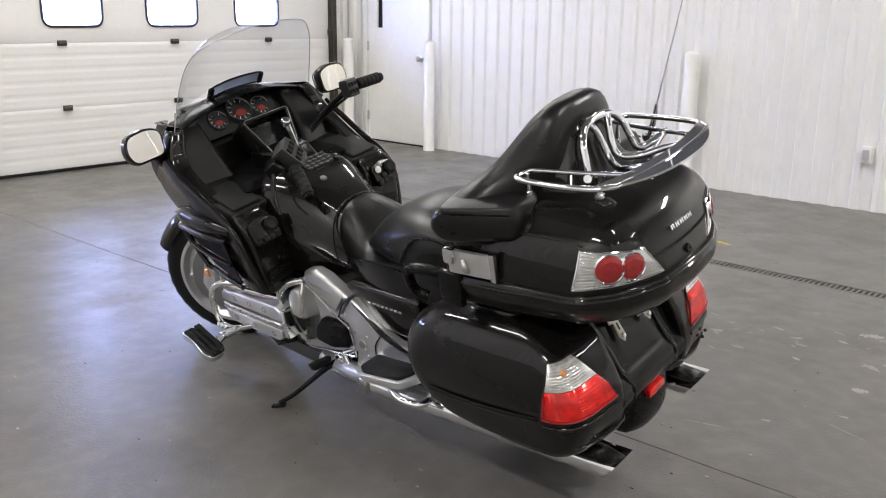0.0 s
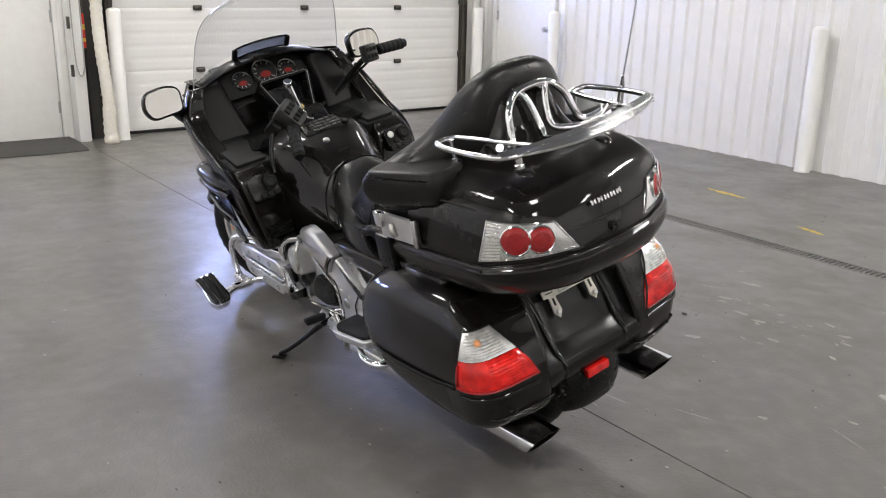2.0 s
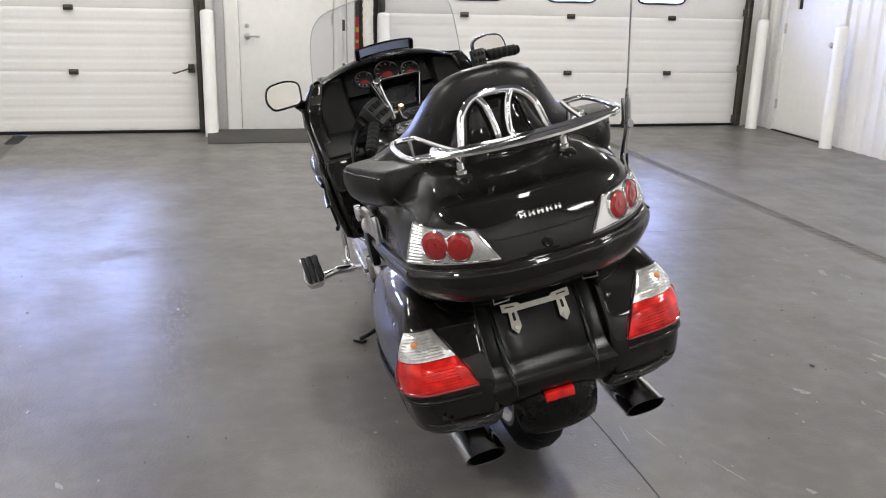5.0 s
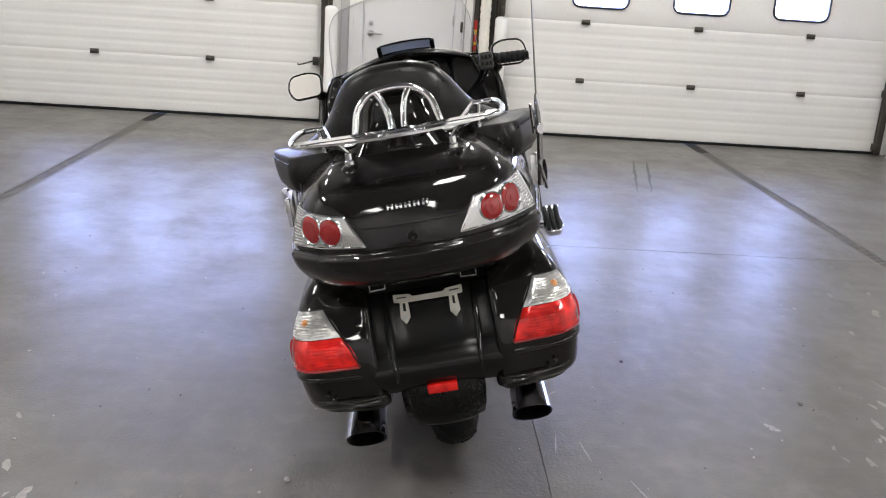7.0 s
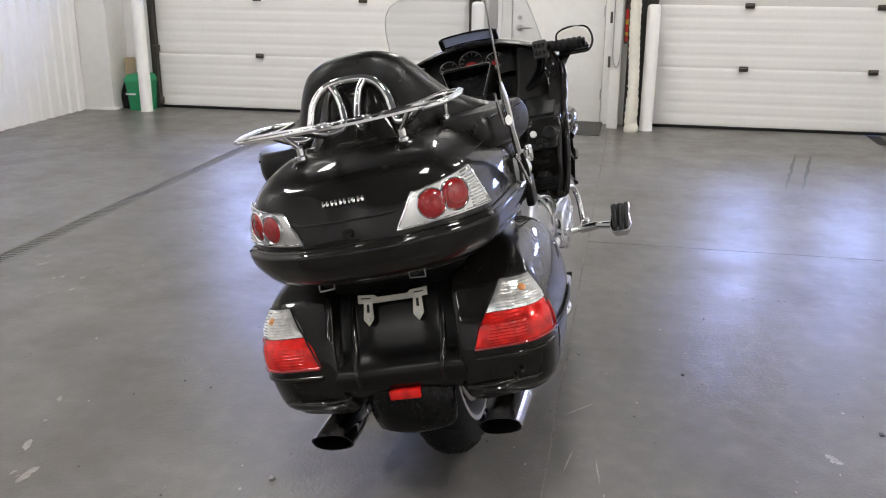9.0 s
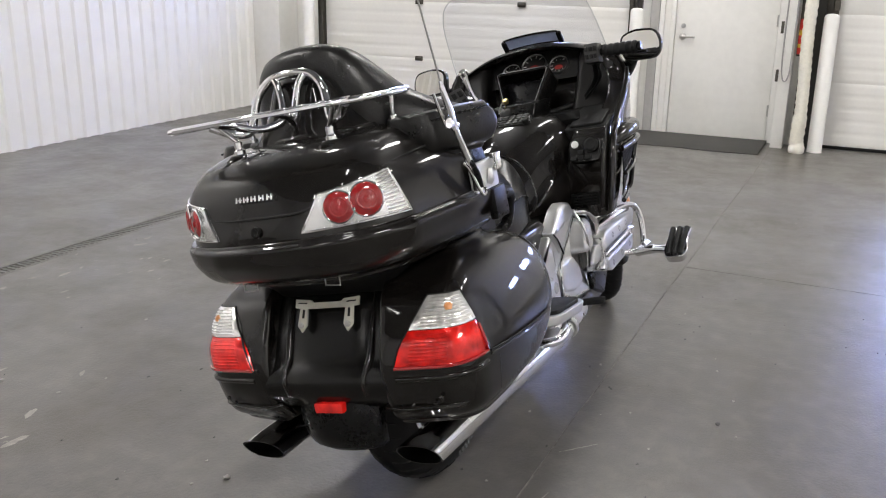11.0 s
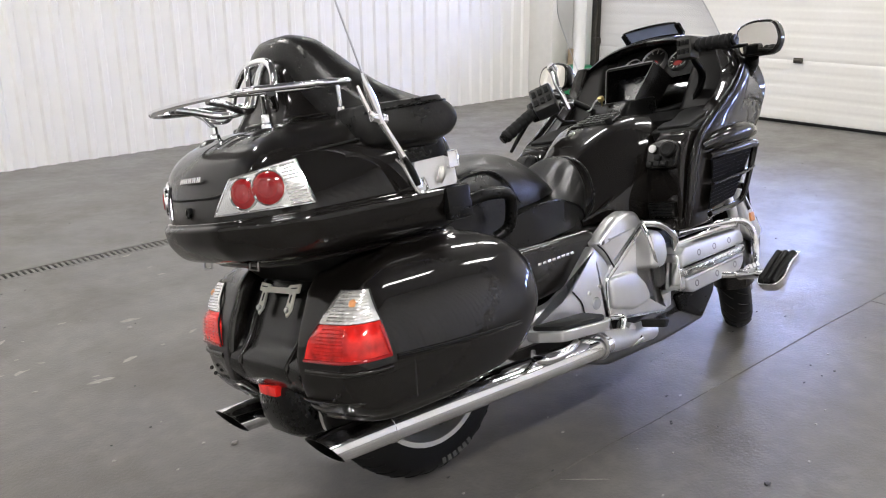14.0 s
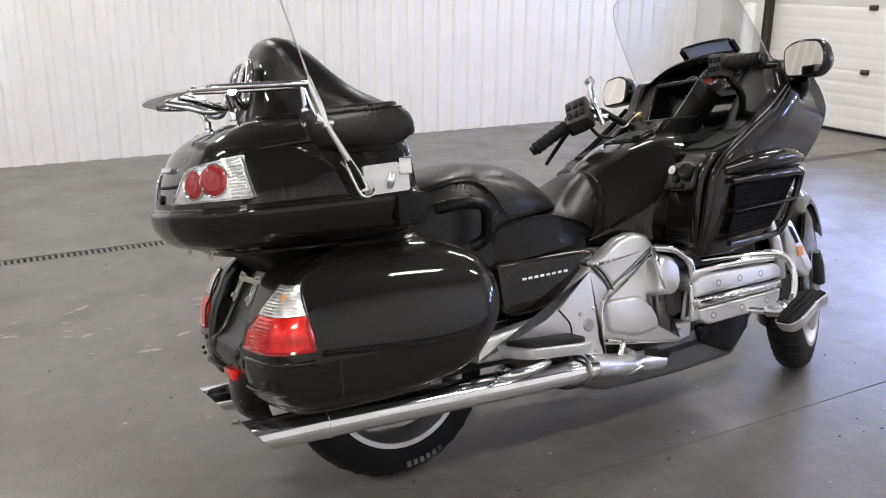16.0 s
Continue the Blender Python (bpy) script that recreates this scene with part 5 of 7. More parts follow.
    upper = rounded([(0.958, 0.452), (0.985, 0.474), (1.30, 0.470), (1.325, 0.452), (1.328, 0.420), (0.958, 0.410)], 0.008, 3)
    bp("upper_panel", flipped(slab(bmesh.new(), upper, 0.20, 0.320, "xz", 0, 0.009), side), SILVER, hd, sharp=30)
    lower = rounded([(0.975, 0.372), (1.325, 0.384), (1.318, 0.352), (1.295, 0.330), (1.01, 0.318), (0.98, 0.335)], 0.008, 3)
    bp("lower_panel", flipped(slab(bmesh.new(), lower, 0.20, 0.316, "xz", 0, 0.009), side), SILVER, hd, sharp=30)
    strip = rounded([(0.965, 0.404), (1.322, 0.414), (1.320, 0.390), (0.968, 0.378)], 0.006, 3)
    bp("chrome_strip", flipped(slab(bmesh.new(), strip, 0.28, 0.324, "xz", 0, 0.006), side), CHROME, hd)
    for i in range(7):
        x = 1.025 + 0.037 * i
        bm = boxed(x, x + 0.026, 0.320, 0.3275, 0.391 + 0.001 * i, 0.402 + 0.001 * i, 0.003)
        bp("strip_bar", flipped(bm, side), CHROME, hd, "raised plain bar")
    for x, z, y in ((1.055, 0.442, 0.318), (1.145, 0.444, 0.318), (1.235, 0.445, 0.318), (1.03, 0.345, 0.314), (1.15, 0.350, 0.314), (1.26, 0.356, 0.314)):
        bm = bmesh.new()
        lathe(bm, [(0.0115, -0.008), (0.0115, 0.002), (0.009, 0.0035), (0.006, 0.0015), (0.0005, 0.0015)], Matrix.Translation((x, y, z)) @ pose(0, 0, 0, -90, 0, 0), 14)
        bp("bolt", flipped(bm, side), BRAKE_STEEL, hd)
    bm = bmesh.new()
    stack(bm, [(0.955, rounded([(0.21, 0.335), (0.31, 0.335), (0.31, 0.455), (0.21, 0.455)], 0.012, 3)), (0.972, rounded([(0.21, 0.335), (0.31, 0.335), (0.31, 0.455), (0.21, 0.455)], 0.012, 3))], "yz", 1, (0.004, 0.004))
    bp("end_cover", flipped(bm, side), CHROME, hd)
    bm = tubed([(0.99, 0.27, 0.482), (1.14, 0.30, 0.492), (1.30, 0.31, 0.488)], 0.013, seg=10)
    bp("head_rail", flipped(bm, side), CHROME, hd)
    bm = bmesh.new()
    stack(bm, [(0.17, rounded([(0.90, 0.34), (0.90, 0.45), (0.99, 0.47), (0.99, 0.33)], 0.02, 4)), (0.225, rounded([(0.92, 0.35), (0.92, 0.43), (0.985, 0.45), (0.985, 0.34)], 0.02, 4))], "xz", 1, (0, 0.01))
    bp("crank_housing", flipped(bm, side), ENGINE, hd)
    # crash bar
    bm = tubed([(1.05, 0.25, 0.508), (1.20, 0.300, 0.508), (1.295, 0.328, 0.502), (1.338, 0.342, 0.472), (1.348, 0.350, 0.42), (1.336, 0.352, 0.362), (1.300, 0.355, 0.332), (1.235, 0.345, 0.328), (1.17, 0.30, 0.338)], 0.0115, seg=12, sub=5)
    bar = bp("crash_bar", flipped(bm, side), CHROME, label="chrome engine guard bar")
    bm = bmesh.new()
    rod(bm, (1.225, 0.345, 0.328), (1.222, 0.425, 0.336), 0.018, 14)
    for k in range(3):
        rod(bm, (1.250 + 0.022 * k, 0.362, 0.338), (1.250 + 0.022 * k, 0.382, 0.352), 0.011, 8)
    tube(bm, [(1.215, 0.42, 0.336), (1.195, 0.462, 0.338), (1.17, 0.505, 0.340)], [0.013, 0.016, 0.014], seg=12)
    bp("peg_arm", flipped(bm, side), CHROME, bar)
    # highway foot peg: chrome tray with ribbed rubber
    m = Matrix.Translation((1.172, 0.522, 0.358 + (0.015 if side > 0 else 0.0))) @ pose(0, 0, 0, 0, -27, 2) @ Matrix.Diagonal((0.78, 0.98, 1, 1))
    bm = bmesh.new()
    stack(bm, [(-0.016, rounded([(-0.10, -0.026), (-0.06, -0.042), (0.05, -0.036), (0.105, -0.040), (0.105, 0.040), (0.05, 0.030), (-0.06, 0.042), (-0.10, 0.026)], 0.016, 4)), (0.008, rounded([(-0.105, -0.03), (-0.06, -0.046), (0.05, -0.04), (0.11, -0.044), (0.11, 0.044), (0.05, 0.034), (-0.06, 0.046), (-0.105, 0.03)], 0.016, 4))], "xy", 1, (0.006, 0.004))
    bm.transform(m)
    peg = bp("highway_peg", flipped(bm, side), CHROME, label="chrome highway foot peg with ribbed black rubber")
    for i in range(3):
        bm = tubed([(-0.088, -0.022 + 0.022 * i, 0.014), (0.0, -0.024 + 0.024 * i, 0.016), (0.096, -0.026 + 0.026 * i, 0.014)], [0.008, 0.0105, 0.0105], seg=10)
        bm.transform(m)
        bp("rubber_rib", flipped(bm, side), RUBBER, peg)
    # belly cover
    belly = rounded([(0.53, 0.205), (0.62, 0.235), (0.80, 0.25), (1.0, 0.285), (1.20, 0.30), (1.315, 0.255), (1.23, 0.165), (1.0, 0.148), (0.70, 0.150)], 0.015, 4)
    bp("belly_cover", flipped(slab(bmesh.new(), belly, 0.10, 0.190, "xz", 0, 0.02), side), BELLY, label="grey metal belly cover")
    shade = rounded([(1.06, 0.292), (1.30, 0.306), (1.285, 0.252), (1.20, 0.178), (1.08, 0.232)], 0.012, 4)
    bp("radiator_outlet", flipped(slab(bmesh.new(), shade, 0.12, 0.206, "xz", 0, 0.010), side), SATIN, label="black outlet shroud beside the belly cover")
    step = rounded([(0.955, 0.318), (1.045, 0.322), (1.035, 0.262), (0.960, 0.250)], 0.010, 4)
    bp("sump_panel", flipped(slab(bmesh.new(), step, 0.14, 0.204, "xz", 0, 0.010), side), SILVER, label="silver sump panel")
    # rider foot peg
    bm = tubed([(0.755, 0.20, 0.268), (0.755, 0.25, 0.262)], 0.016, seg=12, sub=1)
    pg = bp("rider_peg", flipped(bm, side), SILVER, label="folding rider foot peg with a black rubber pad")
    bm = bmesh.new()
    stack(bm, [(-0.012, rounded([(-0.018, 0.25), (0.018, 0.25), (0.020, 0.335), (-0.020, 0.335)], 0.014, 4)), (0.012, rounded([(-0.022, 0.248), (0.022, 0.248), (0.024, 0.34), (-0.024, 0.34)], 0.014, 4))], "xy", 1, (0.004, 0.006))
    bm.transform(pose(0.765, 0.02, 0.262, 0, 12, -12) @ Matrix.Diagonal((0.85, 0.93, 0.7, 1)))
    bp("rubber_pad", flipped(bm, side), RUBBER, pg)
    bm = tubed([(0.70, 0.212, 0.315), (0.735, 0.235, 0.30), (0.71, 0.24, 0.25), (0.735, 0.245, 0.215), (0.79, 0.25, 0.222)], 0.011, seg=10)
    bp("peg_bracket", flipped(bm, side), CHROME, pg)
    # passenger floorboard
    m = pose(0.40, 0.325, 0.362, 0, 4, 0)
    bm = bmesh.new()
    stack(bm, [(-0.020, rounded([(-0.10, -0.05), (-0.060, 0.022), (0.11, 0.036), (0.145, 0.016), (0.145, -0.10), (-0.10, -0.09)], 0.02, 4)), (0.002, rounded([(-0.105, -0.05), (-0.065, 0.028), (0.115, 0.042), (0.152, 0.018), (0.152, -0.10), (-0.105, -0.09)], 0.02, 4))], "xy", 1, (0.006, 0.004))
    bm.transform(m)
    board = bp("floorboard", flipped(bm, side), SILVER, label="silver passenger floorboard with a dark rubber pad")
    bm = bmesh.new()
    stack(bm, [(0.004, rounded([(-0.085, -0.05), (-0.055, 0.016), (0.105, 0.028), (0.132, 0.010), (0.132, -0.075), (-0.085, -0.075)], 0.015, 4)), (0.014, rounded([(-0.085, -0.05), (-0.055, 0.016), (0.105, 0.028), (0.132, 0.010), (0.132, -0.075), (-0.085, -0.075)], 0.015, 4))], "xy", 1, (0, 0.004))
    bm.transform(m)
    bp("rubber_pad", flipped(bm, side), RUBBER, board)
    bm = tubed([(0.29, 0.27, 0.318), (0.25, 0.315, 0.316), (0.265, 0.352, 0.316), (0.33, 0.362, 0.320), (0.40, 0.335, 0.324)], [0.010, 0.013, 0.014, 0.013, 0.010], seg=12)
    bp("chrome_rail", flipped(bm, side), CHROME, board)
    # black side cover with a badge
    sc = rounded([(0.33, 0.60), (0.68, 0.60), (0.70, 0.545), (0.545, 0.445), (0.40, 0.432), (0.345, 0.445)], 0.03, 5)
    scv = bp("side_cover", flipped(slab(bmesh.new(), sc, 0.12, 0.212, "xz", 0, 0.02), side), BLACK, label="glossy black side cover")
    for i in range(8):
        x = 0.415 + 0.0205 * i
        bm = boxed(x, x + 0.015, 0.209, 0.2155, 0.536 + 0.0005 * i, 0.545 + 0.0005 * i, 0.002)
        bp("badge_bar", flipped(bm, side), CHROME, scv, "small chrome bar of a badge")
    low = rounded([(0.20, 0.43), (0.36, 0.435), (0.54, 0.43), (0.46, 0.388), (0.22, 0.372)], 0.015, 4)
    bp("lower_cover", flipped(slab(bmesh.new(), low, 0.12, 0.19, "xz", 0, 0.012), side), BLACK, scv)
    # passenger grab rail
    bm = tubed([(0.135, 0.27, 0.775), (0.20, 0.285, 0.782), (0.265, 0.285, 0.772), (0.285, 0.275, 0.74), (0.285, 0.255, 0.68), (0.25, 0.235, 0.655)], 0.017, seg=12)
    bp("grab_rail", flipped(bm, side), SATIN, label="black passenger grab rail")


both(flank)

# side stand, out on the left
bm = tubed([(0.77, 0.205, 0.262), (0.830, 0.262, 0.225), (0.915, 0.36, 0.145), (0.965, 0.405, 0.112)], [0.014, 0.012, 0.0095, 0.009], seg=12)
stand = bp("side_stand", bm, SATIN, label="black side stand folded out on the floor")
bm = boxed(-0.026, 0.026, -0.016, 0.016, -0.005, 0.005, 0.004)
bm.transform(pose(0.968, 0.410, 0.1015, 13, 0, 35))
bp("stand_foot", bm, SATIN, stand)
bm = bmesh.new()
rod(bm, (0.765, 0.20, 0.275), (0.765, 0.248, 0.275), 0.021, 6)
bp("pivot_bolt", bm, CHROME, stand)

# -- seats --
def seat_loft(rows, n=20, bottom=0.5):
    """rows: x, half width, top z at the middle, z at the edge, underside z."""
    bm = bmesh.new()
    line = smooth_line(rows, 5)
    rings = []
    for x, w, zt, ze, zb in line:
        ring = []
        for i in range(n + 1):
            u = -1 + 2 * i / n
            a = abs(u)
            drop = a ** 3.6
            ring.append((x, w * (u if a < 0.98 else math.copysign(0.985, u)), zt + (ze - zt) * drop))
        for i in range(n + 1):
            u = 1 - 2 * i / n
            ring.append((x, w * 0.93 * u, zb + 0.01 * abs(u)))
        rings.append(ring)
    skin(bm, rings)
    return bm


bm = seat_loft([(0.30, 0.19, 0.70, 0.66, 0.575), (0.38, 0.212, 0.715, 0.700, 0.585), (0.46, 0.222, 0.712, 0.712, 0.59), (0.54, 0.216, 0.718, 0.708, 0.598), (0.60, 0.202, 0.735, 0.690, 0.60), (0.66, 0.178, 0.770, 0.672, 0.605), (0.72, 0.152, 0.802, 0.682, 0.615), (0.77, 0.125, 0.818, 0.715, 0.64), (0.795, 0.085, 0.806, 0.745, 0.68)])
rider_seat = bp("rider_seat", bm, LEATHER, label="black leather rider seat", sharp=70)
for s in (1, -1):
    bm = tubed([(0.36, s * 0.208, 0.695), (0.46, s * 0.2215, 0.712), (0.54, s * 0.2155, 0.709), (0.60, s * 0.2015, 0.693), (0.66, s * 0.178, 0.676), (0.70, s * 0.160, 0.655), (0.715, s * 0.155, 0.63)], 0.0032, seg=6)
    bp("piping", bm, SATIN, rider_seat)
bm = seat_loft([(0.04, 0.18, 0.850, 0.78, 0.70), (0.12, 0.195, 0.858, 0.81, 0.69), (0.22, 0.206, 0.872, 0.835, 0.69), (0.31, 0.210, 0.886, 0.830, 0.69), (0.39, 0.208, 0.884, 0.800, 0.70), (0.46, 0.202, 0.866, 0.772, 0.706), (0.53, 0.186, 0.830, 0.748, 0.712), (0.585, 0.156, 0.786, 0.734, 0.716), (0.622, 0.11, 0.750, 0.728, 0.72)])
passenger_seat = bp("passenger_seat", bm, LEATHER, label="black leather passenger seat", sharp=70)
for s in (1, -1):
    bm = tubed([(0.15, s * 0.200, 0.820), (0.22, s * 0.207, 0.836), (0.29, s * 0.211, 0.832), (0.345, s * 0.210, 0.792), (0.388, s * 0.207, 0.730)], 0.0035, seg=6)
    bp("piping", bm, SATIN, passenger_seat)
bm = seat_loft([(0.05, 0.18, 0.78, 0.76, 0.58), (0.2, 0.204, 0.80, 0.79, 0.58), (0.29, 0.206, 0.79, 0.775, 0.58), (0.37, 0.202, 0.735, 0.72, 0.58), (0.41, 0.195, 0.70, 0.69, 0.59)])
bp("seat_base", bm, LEATHER, passenger_seat)

# -- tank shelter --
bm = bmesh.new()
rings = []
for x, zt, zb, w1, w2, w3 in smooth_line([(0.70, 0.735, 0.60, 0.06, 0.125, 0.155), (0.77, 0.785, 0.60, 0.08, 0.148, 0.175), (0.84, 0.838, 0.59, 0.098, 0.170, 0.190), (0.90, 0.872, 0.585, 0.115, 0.190, 0.205), (0.97, 0.90, 0.58, 0.14, 0.215, 0.22), (1.04, 0.915, 0.58, 0.155, 0.235, 0.235), (1.12, 0.918, 0.58, 0.16, 0.25, 0.25)], 5):
    half = [(0.0, zt), (w1 * 0.55, zt - 0.003), (w1 * 0.9, zt - 0.012), (w1 * 1.12, zt - 0.032), (w1 * 0.5 + w2 * 0.55, zt - 0.075), (w2, zt - 0.15), (w3, (zt + zb) / 2 - 0.05), (w3 * 0.98, zb)]
    fine = smooth_line(half, 4)
    rings.append([(x, y, z) for y, z in fine] + [(x, -y, z) for y, z in reversed(fine[1:])])
skin(bm, rings)
tank = bp("tank_cover", bm, BLACK, label="glossy black tank shelter", sharp=60)
bm = tubed([(0.70, 0.172, 0.625), (0.735, 0.178, 0.665), (0.765, 0.155, 0.73), (0.785, 0.11, 0.785), (0.795, 0.05, 0.812), (0.797, 0, 0.816), (0.795, -0.05, 0.812), (0.785, -0.11, 0.785), (0.765, -0.155, 0.73), (0.735, -0.178, 0.665), (0.70, -0.172, 0.625)], 0.004, seg=8)
bp("seat_edge", bm, SATIN, tank)
bm = tubed([(0.86, 0.062, 0.832), (0.90, 0.075, 0.852), (0.965, 0.092, 0.878), (0.985, 0.060, 0.897), (0.99, 0.0, 0.904), (0.985, -0.060, 0.897), (0.965, -0.092, 0.878), (0.90, -0.075, 0.852), (0.86, -0.062, 0.832), (0.850, 0.0, 0.846)], 0.0022, seg=6, sub=5, closed=True)
bp("fuel_lid_seam", bm, SUBBASE, tank, "seam round the fuel lid")
bm = bmesh.new()
lathe(bm, [(0.013, -0.006), (0.013, 0.003), (0.009, 0.005), (0.0005, 0.005)], Matrix.Translation((0.915, 0.03, 0.8785)) @ pose(0, 0, 0, 0, -22, 0), 16)
bp("lid_lock", bm, STEEL, tank)
# keypad
m = Matrix.Translation((1.005, -0.012, 0.910)) @ pose(0, 0, 0, 0, -18, 0)
bm = bmesh.new()
stack(bm, [(-0.03, rounded([(-0.05, -0.105), (0.05, -0.085), (0.05, 0.085), (-0.05, 0.105)], 0.02, 5)), (0.0, rounded([(-0.045, -0.095), (0.045, -0.078), (0.045, 0.078), (-0.045, 0.095)], 0.02, 5))], "xy", 1, (0, 0.005))
bm.transform(m)
pad = bp("keypad", bm, SATIN, tank, "black keypad with rows of buttons")
for i in range(4):
    for j in range(5):
        bm = boxed(-0.036 + 0.0195 * i, -0.022 + 0.0195 * i, -0.072 + 0.026 * j, -0.051 + 0.026 * j, 0.003, 0.010, 0.002)
        bm.transform(m)
        bp("keypad_button", bm, GREY_BUTTON, pad)
bm = bmesh.new()
lathe(bm, [(0.013, 0.0), (0.013, 0.016), (0.010, 0.019), (0.0005, 0.019)], m @ pose(-0.034, -0.078, 0.0), 16)
bp("knob", bm, MATTE, tank)


# -- fairing --
def fairing(side):
    def ring(xr, yr, xm, ym, xf, yf, yi):
        return rounded([(xr, yi), (xr, yr), (xm, ym), (xf, yf), (xf + 0.02, yi)], [0.015, 0.045, 0.09, 0.09, 0.02], 6)
    lv = [(0.545, ring(0.955, 0.352, 1.06, 0.352, 1.31, 0.265, 0.17)),
          (0.60, ring(0.962, 0.364, 1.07, 0.366, 1.36, 0.285, 0.17)),
          (0.68, ring(0.975, 0.376, 1.09, 0.378, 1.42, 0.300, 0.17)),
          (0.755, ring(0.99, 0.384, 1.11, 0.388, 1.46, 0.315, 0.19)),
          (0.80, ring(1.015, 0.382, 1.16, 0.390, 1.49, 0.325, 0.235)),
          (0.86, ring(1.10, 0.378, 1.22, 0.388, 1.53, 0.325, 0.30)),
          (0.93, ring(1.22, 0.385, 1.31, 0.392, 1.56, 0.315, 0.32)),
          (1.0, ring(1.305, 0.382, 1.37, 0.388, 1.56, 0.29, 0.31)),
          (1.065, ring(1.325, 0.358, 1.38, 0.362, 1.54, 0.26, 0.29)),
          (1.10, ring(1.335, 0.335, 1.38, 0.340, 1.52, 0.24, 0.28))]
    shell = bp("fairing", flipped(stack(bmesh.new(), lv, "xy", 4, (0.012, 0.008)), side), BLACK, label="glossy black side fairing", sharp=55)
    # raised edge lip running from the foot to the mirror
    bm = tubed([(0.962, 0.350, 0.55), (0.975, 0.372, 0.66), (0.995, 0.384, 0.76), (1.045, 0.388, 0.825), (1.14, 0.388, 0.885), (1.25, 0.392, 0.955), (1.33, 0.386, 1.02)], [0.010, 0.013, 0.013, 0.012, 0.012, 0.012, 0.008], seg=10)
    bp("edge_lip", flipped(bm, side), BLACK, shell)
    # side vent: dark opening with mesh, frame and two slats
    quad_u = [(1.075, 0.394, 0.738), (1.365, 0.362, 0.742), (1.33, 0.345, 0.672), (1.065, 0.390, 0.668)]
    quad_l = [(1.062, 0.389, 0.655), (1.32, 0.343, 0.658), (1.275, 0.330, 0.592), (1.045, 0.380, 0.585)]
    for q in (quad_u, quad_l):
        pts = [Vector(p) for p in q]
        bm = patch(bmesh.new(), [pts[3], pts[2], pts[1], pts[0]], 0.004, 6, 0.0)
        bp("vent_opening", flipped(bm, side), VENT_DARK, shell, "dark air vent behind black mesh")
        bm = bmesh.new()
        for i in range(1, 14):
            f = i / 14
            a, b = pts[0].lerp(pts[1], f), pts[3].lerp(pts[2], min(f + 0.05, 1))
            tube(bm, [a + Vector((0, 0.003, 0)), b + Vector((0, 0.003, 0))], 0.0016, seg=4, sub=1)
        for i in range(1, 6):
            f = i / 6
            a, b = pts[0].lerp(pts[3], f), pts[1].lerp(pts[2], f)
            tube(bm, [a + Vector((0, 0.003, 0)), b + Vector((0, 0.003, 0))], 0.0016, seg=4, sub=1)
        bp("vent_mesh", flipped(bm, side), SATIN, shell)
    bm = tubed([(1.06, 0.398, 0.752), (1.20, 0.402, 0.757), (1.36, 0.378, 0.755), (1.39, 0.358, 0.735), (1.37, 0.345, 0.66), (1.325, 0.338, 0.585), (1.29, 0.330, 0.565), (1.17, 0.360, 0.566), (1.045, 0.384, 0.568)], [0.011, 0.013, 0.014, 0.013, 0.010, 0.010, 0.010, 0.010, 0.009], seg=10)
    bp("vent_frame", flipped(bm, side), BLACK, shell)
    bm = tubed([(1.058, 0.398, 0.662), (1.20, 0.388, 0.668), (1.32, 0.362, 0.668), (1.385, 0.352, 0.675)], [0.009, 0.010, 0.012, 0.008], seg=10, flat=0.6)
    bp("vent_slat", flipped(bm, side), BLACK, shell)
    # rounded brow over the vent
    bm = tubed([(1.05, 0.375, 0.785), (1.16, 0.388, 0.80), (1.30, 0.378, 0.805), (1.40, 0.350, 0.795)], [0.018, 0.030, 0.033, 0.02], seg=14)
    bp("vent_brow", flipped(bm, side), BLACK, shell)
    # inner lower cowl facing the rider: controls, flat panel, louvre
    bm = bmesh.new()
    lv2 = [(0.545, rounded([(0.975, 0.20), (0.962, 0.335), (1.10, 0.345), (1.10, 0.17)], 0.02, 4)),
           (0.60, rounded([(0.965, 0.185), (0.950, 0.348), (1.10, 0.355), (1.10, 0.17)], 0.02, 4)),
           (0.70, rounded([(0.965, 0.205), (0.950, 0.362), (1.10, 0.365), (1.10, 0.18)], 0.02, 4)),
           (0.80, rounded([(0.985, 0.235), (0.972, 0.372), (1.12, 0.375), (1.12, 0.20)], 0.02, 4)),
           (0.835, rounded([(1.015, 0.245), (1.005, 0.368), (1.14, 0.375), (1.14, 0.21)], 0.02, 4))]
    stack(bm, lv2, "xy", 3, (0.008, 0.01))
    cowl = bp("lower_cowl", flipped(bm, side), BLACK, label="black inner cowl with switches and a louvre", sharp=45)
    tiltm = Matrix.Translation((0.955, 0.30, 0.785)) @ pose(0, 0, 0, 0, -66, 0)
    bm = bmesh.new()
    slab(bm, rounded([(-0.052, -0.055), (0.03, -0.058), (0.045, 0.0), (0.03, 0.058), (-0.052, 0.055)], 0.018, 4), -0.012, 0.004, "xy", 0, 0.003)
    bm.transform(tiltm)
    bp("switch_panel", flipped(bm, side), PANEL, cowl)
    bm = bmesh.new()
    lathe(bm, [(0.026, 0.0), (0.026, 0.010), (0.018, 0.014), (0.014, 0.012), (0.0005, 0.015)], tiltm @ pose(0.005, 0.027 if side < 0 else -0.027, 0.008), 20)
    bp("dial", flipped(bm, side), MATTE, cowl)
    if side < 0:
        bm = bmesh.new()
        lathe(bm, [(0.013, 0.0), (0.013, 0.006), (0.0005, 0.007)], tiltm @ pose(0.012, -0.033, 0.008), 18)
        bp("jack_cap", flipped(bm, side), WHITE_MARK, cowl, "small pale round cap")
    bm = bmesh.new()
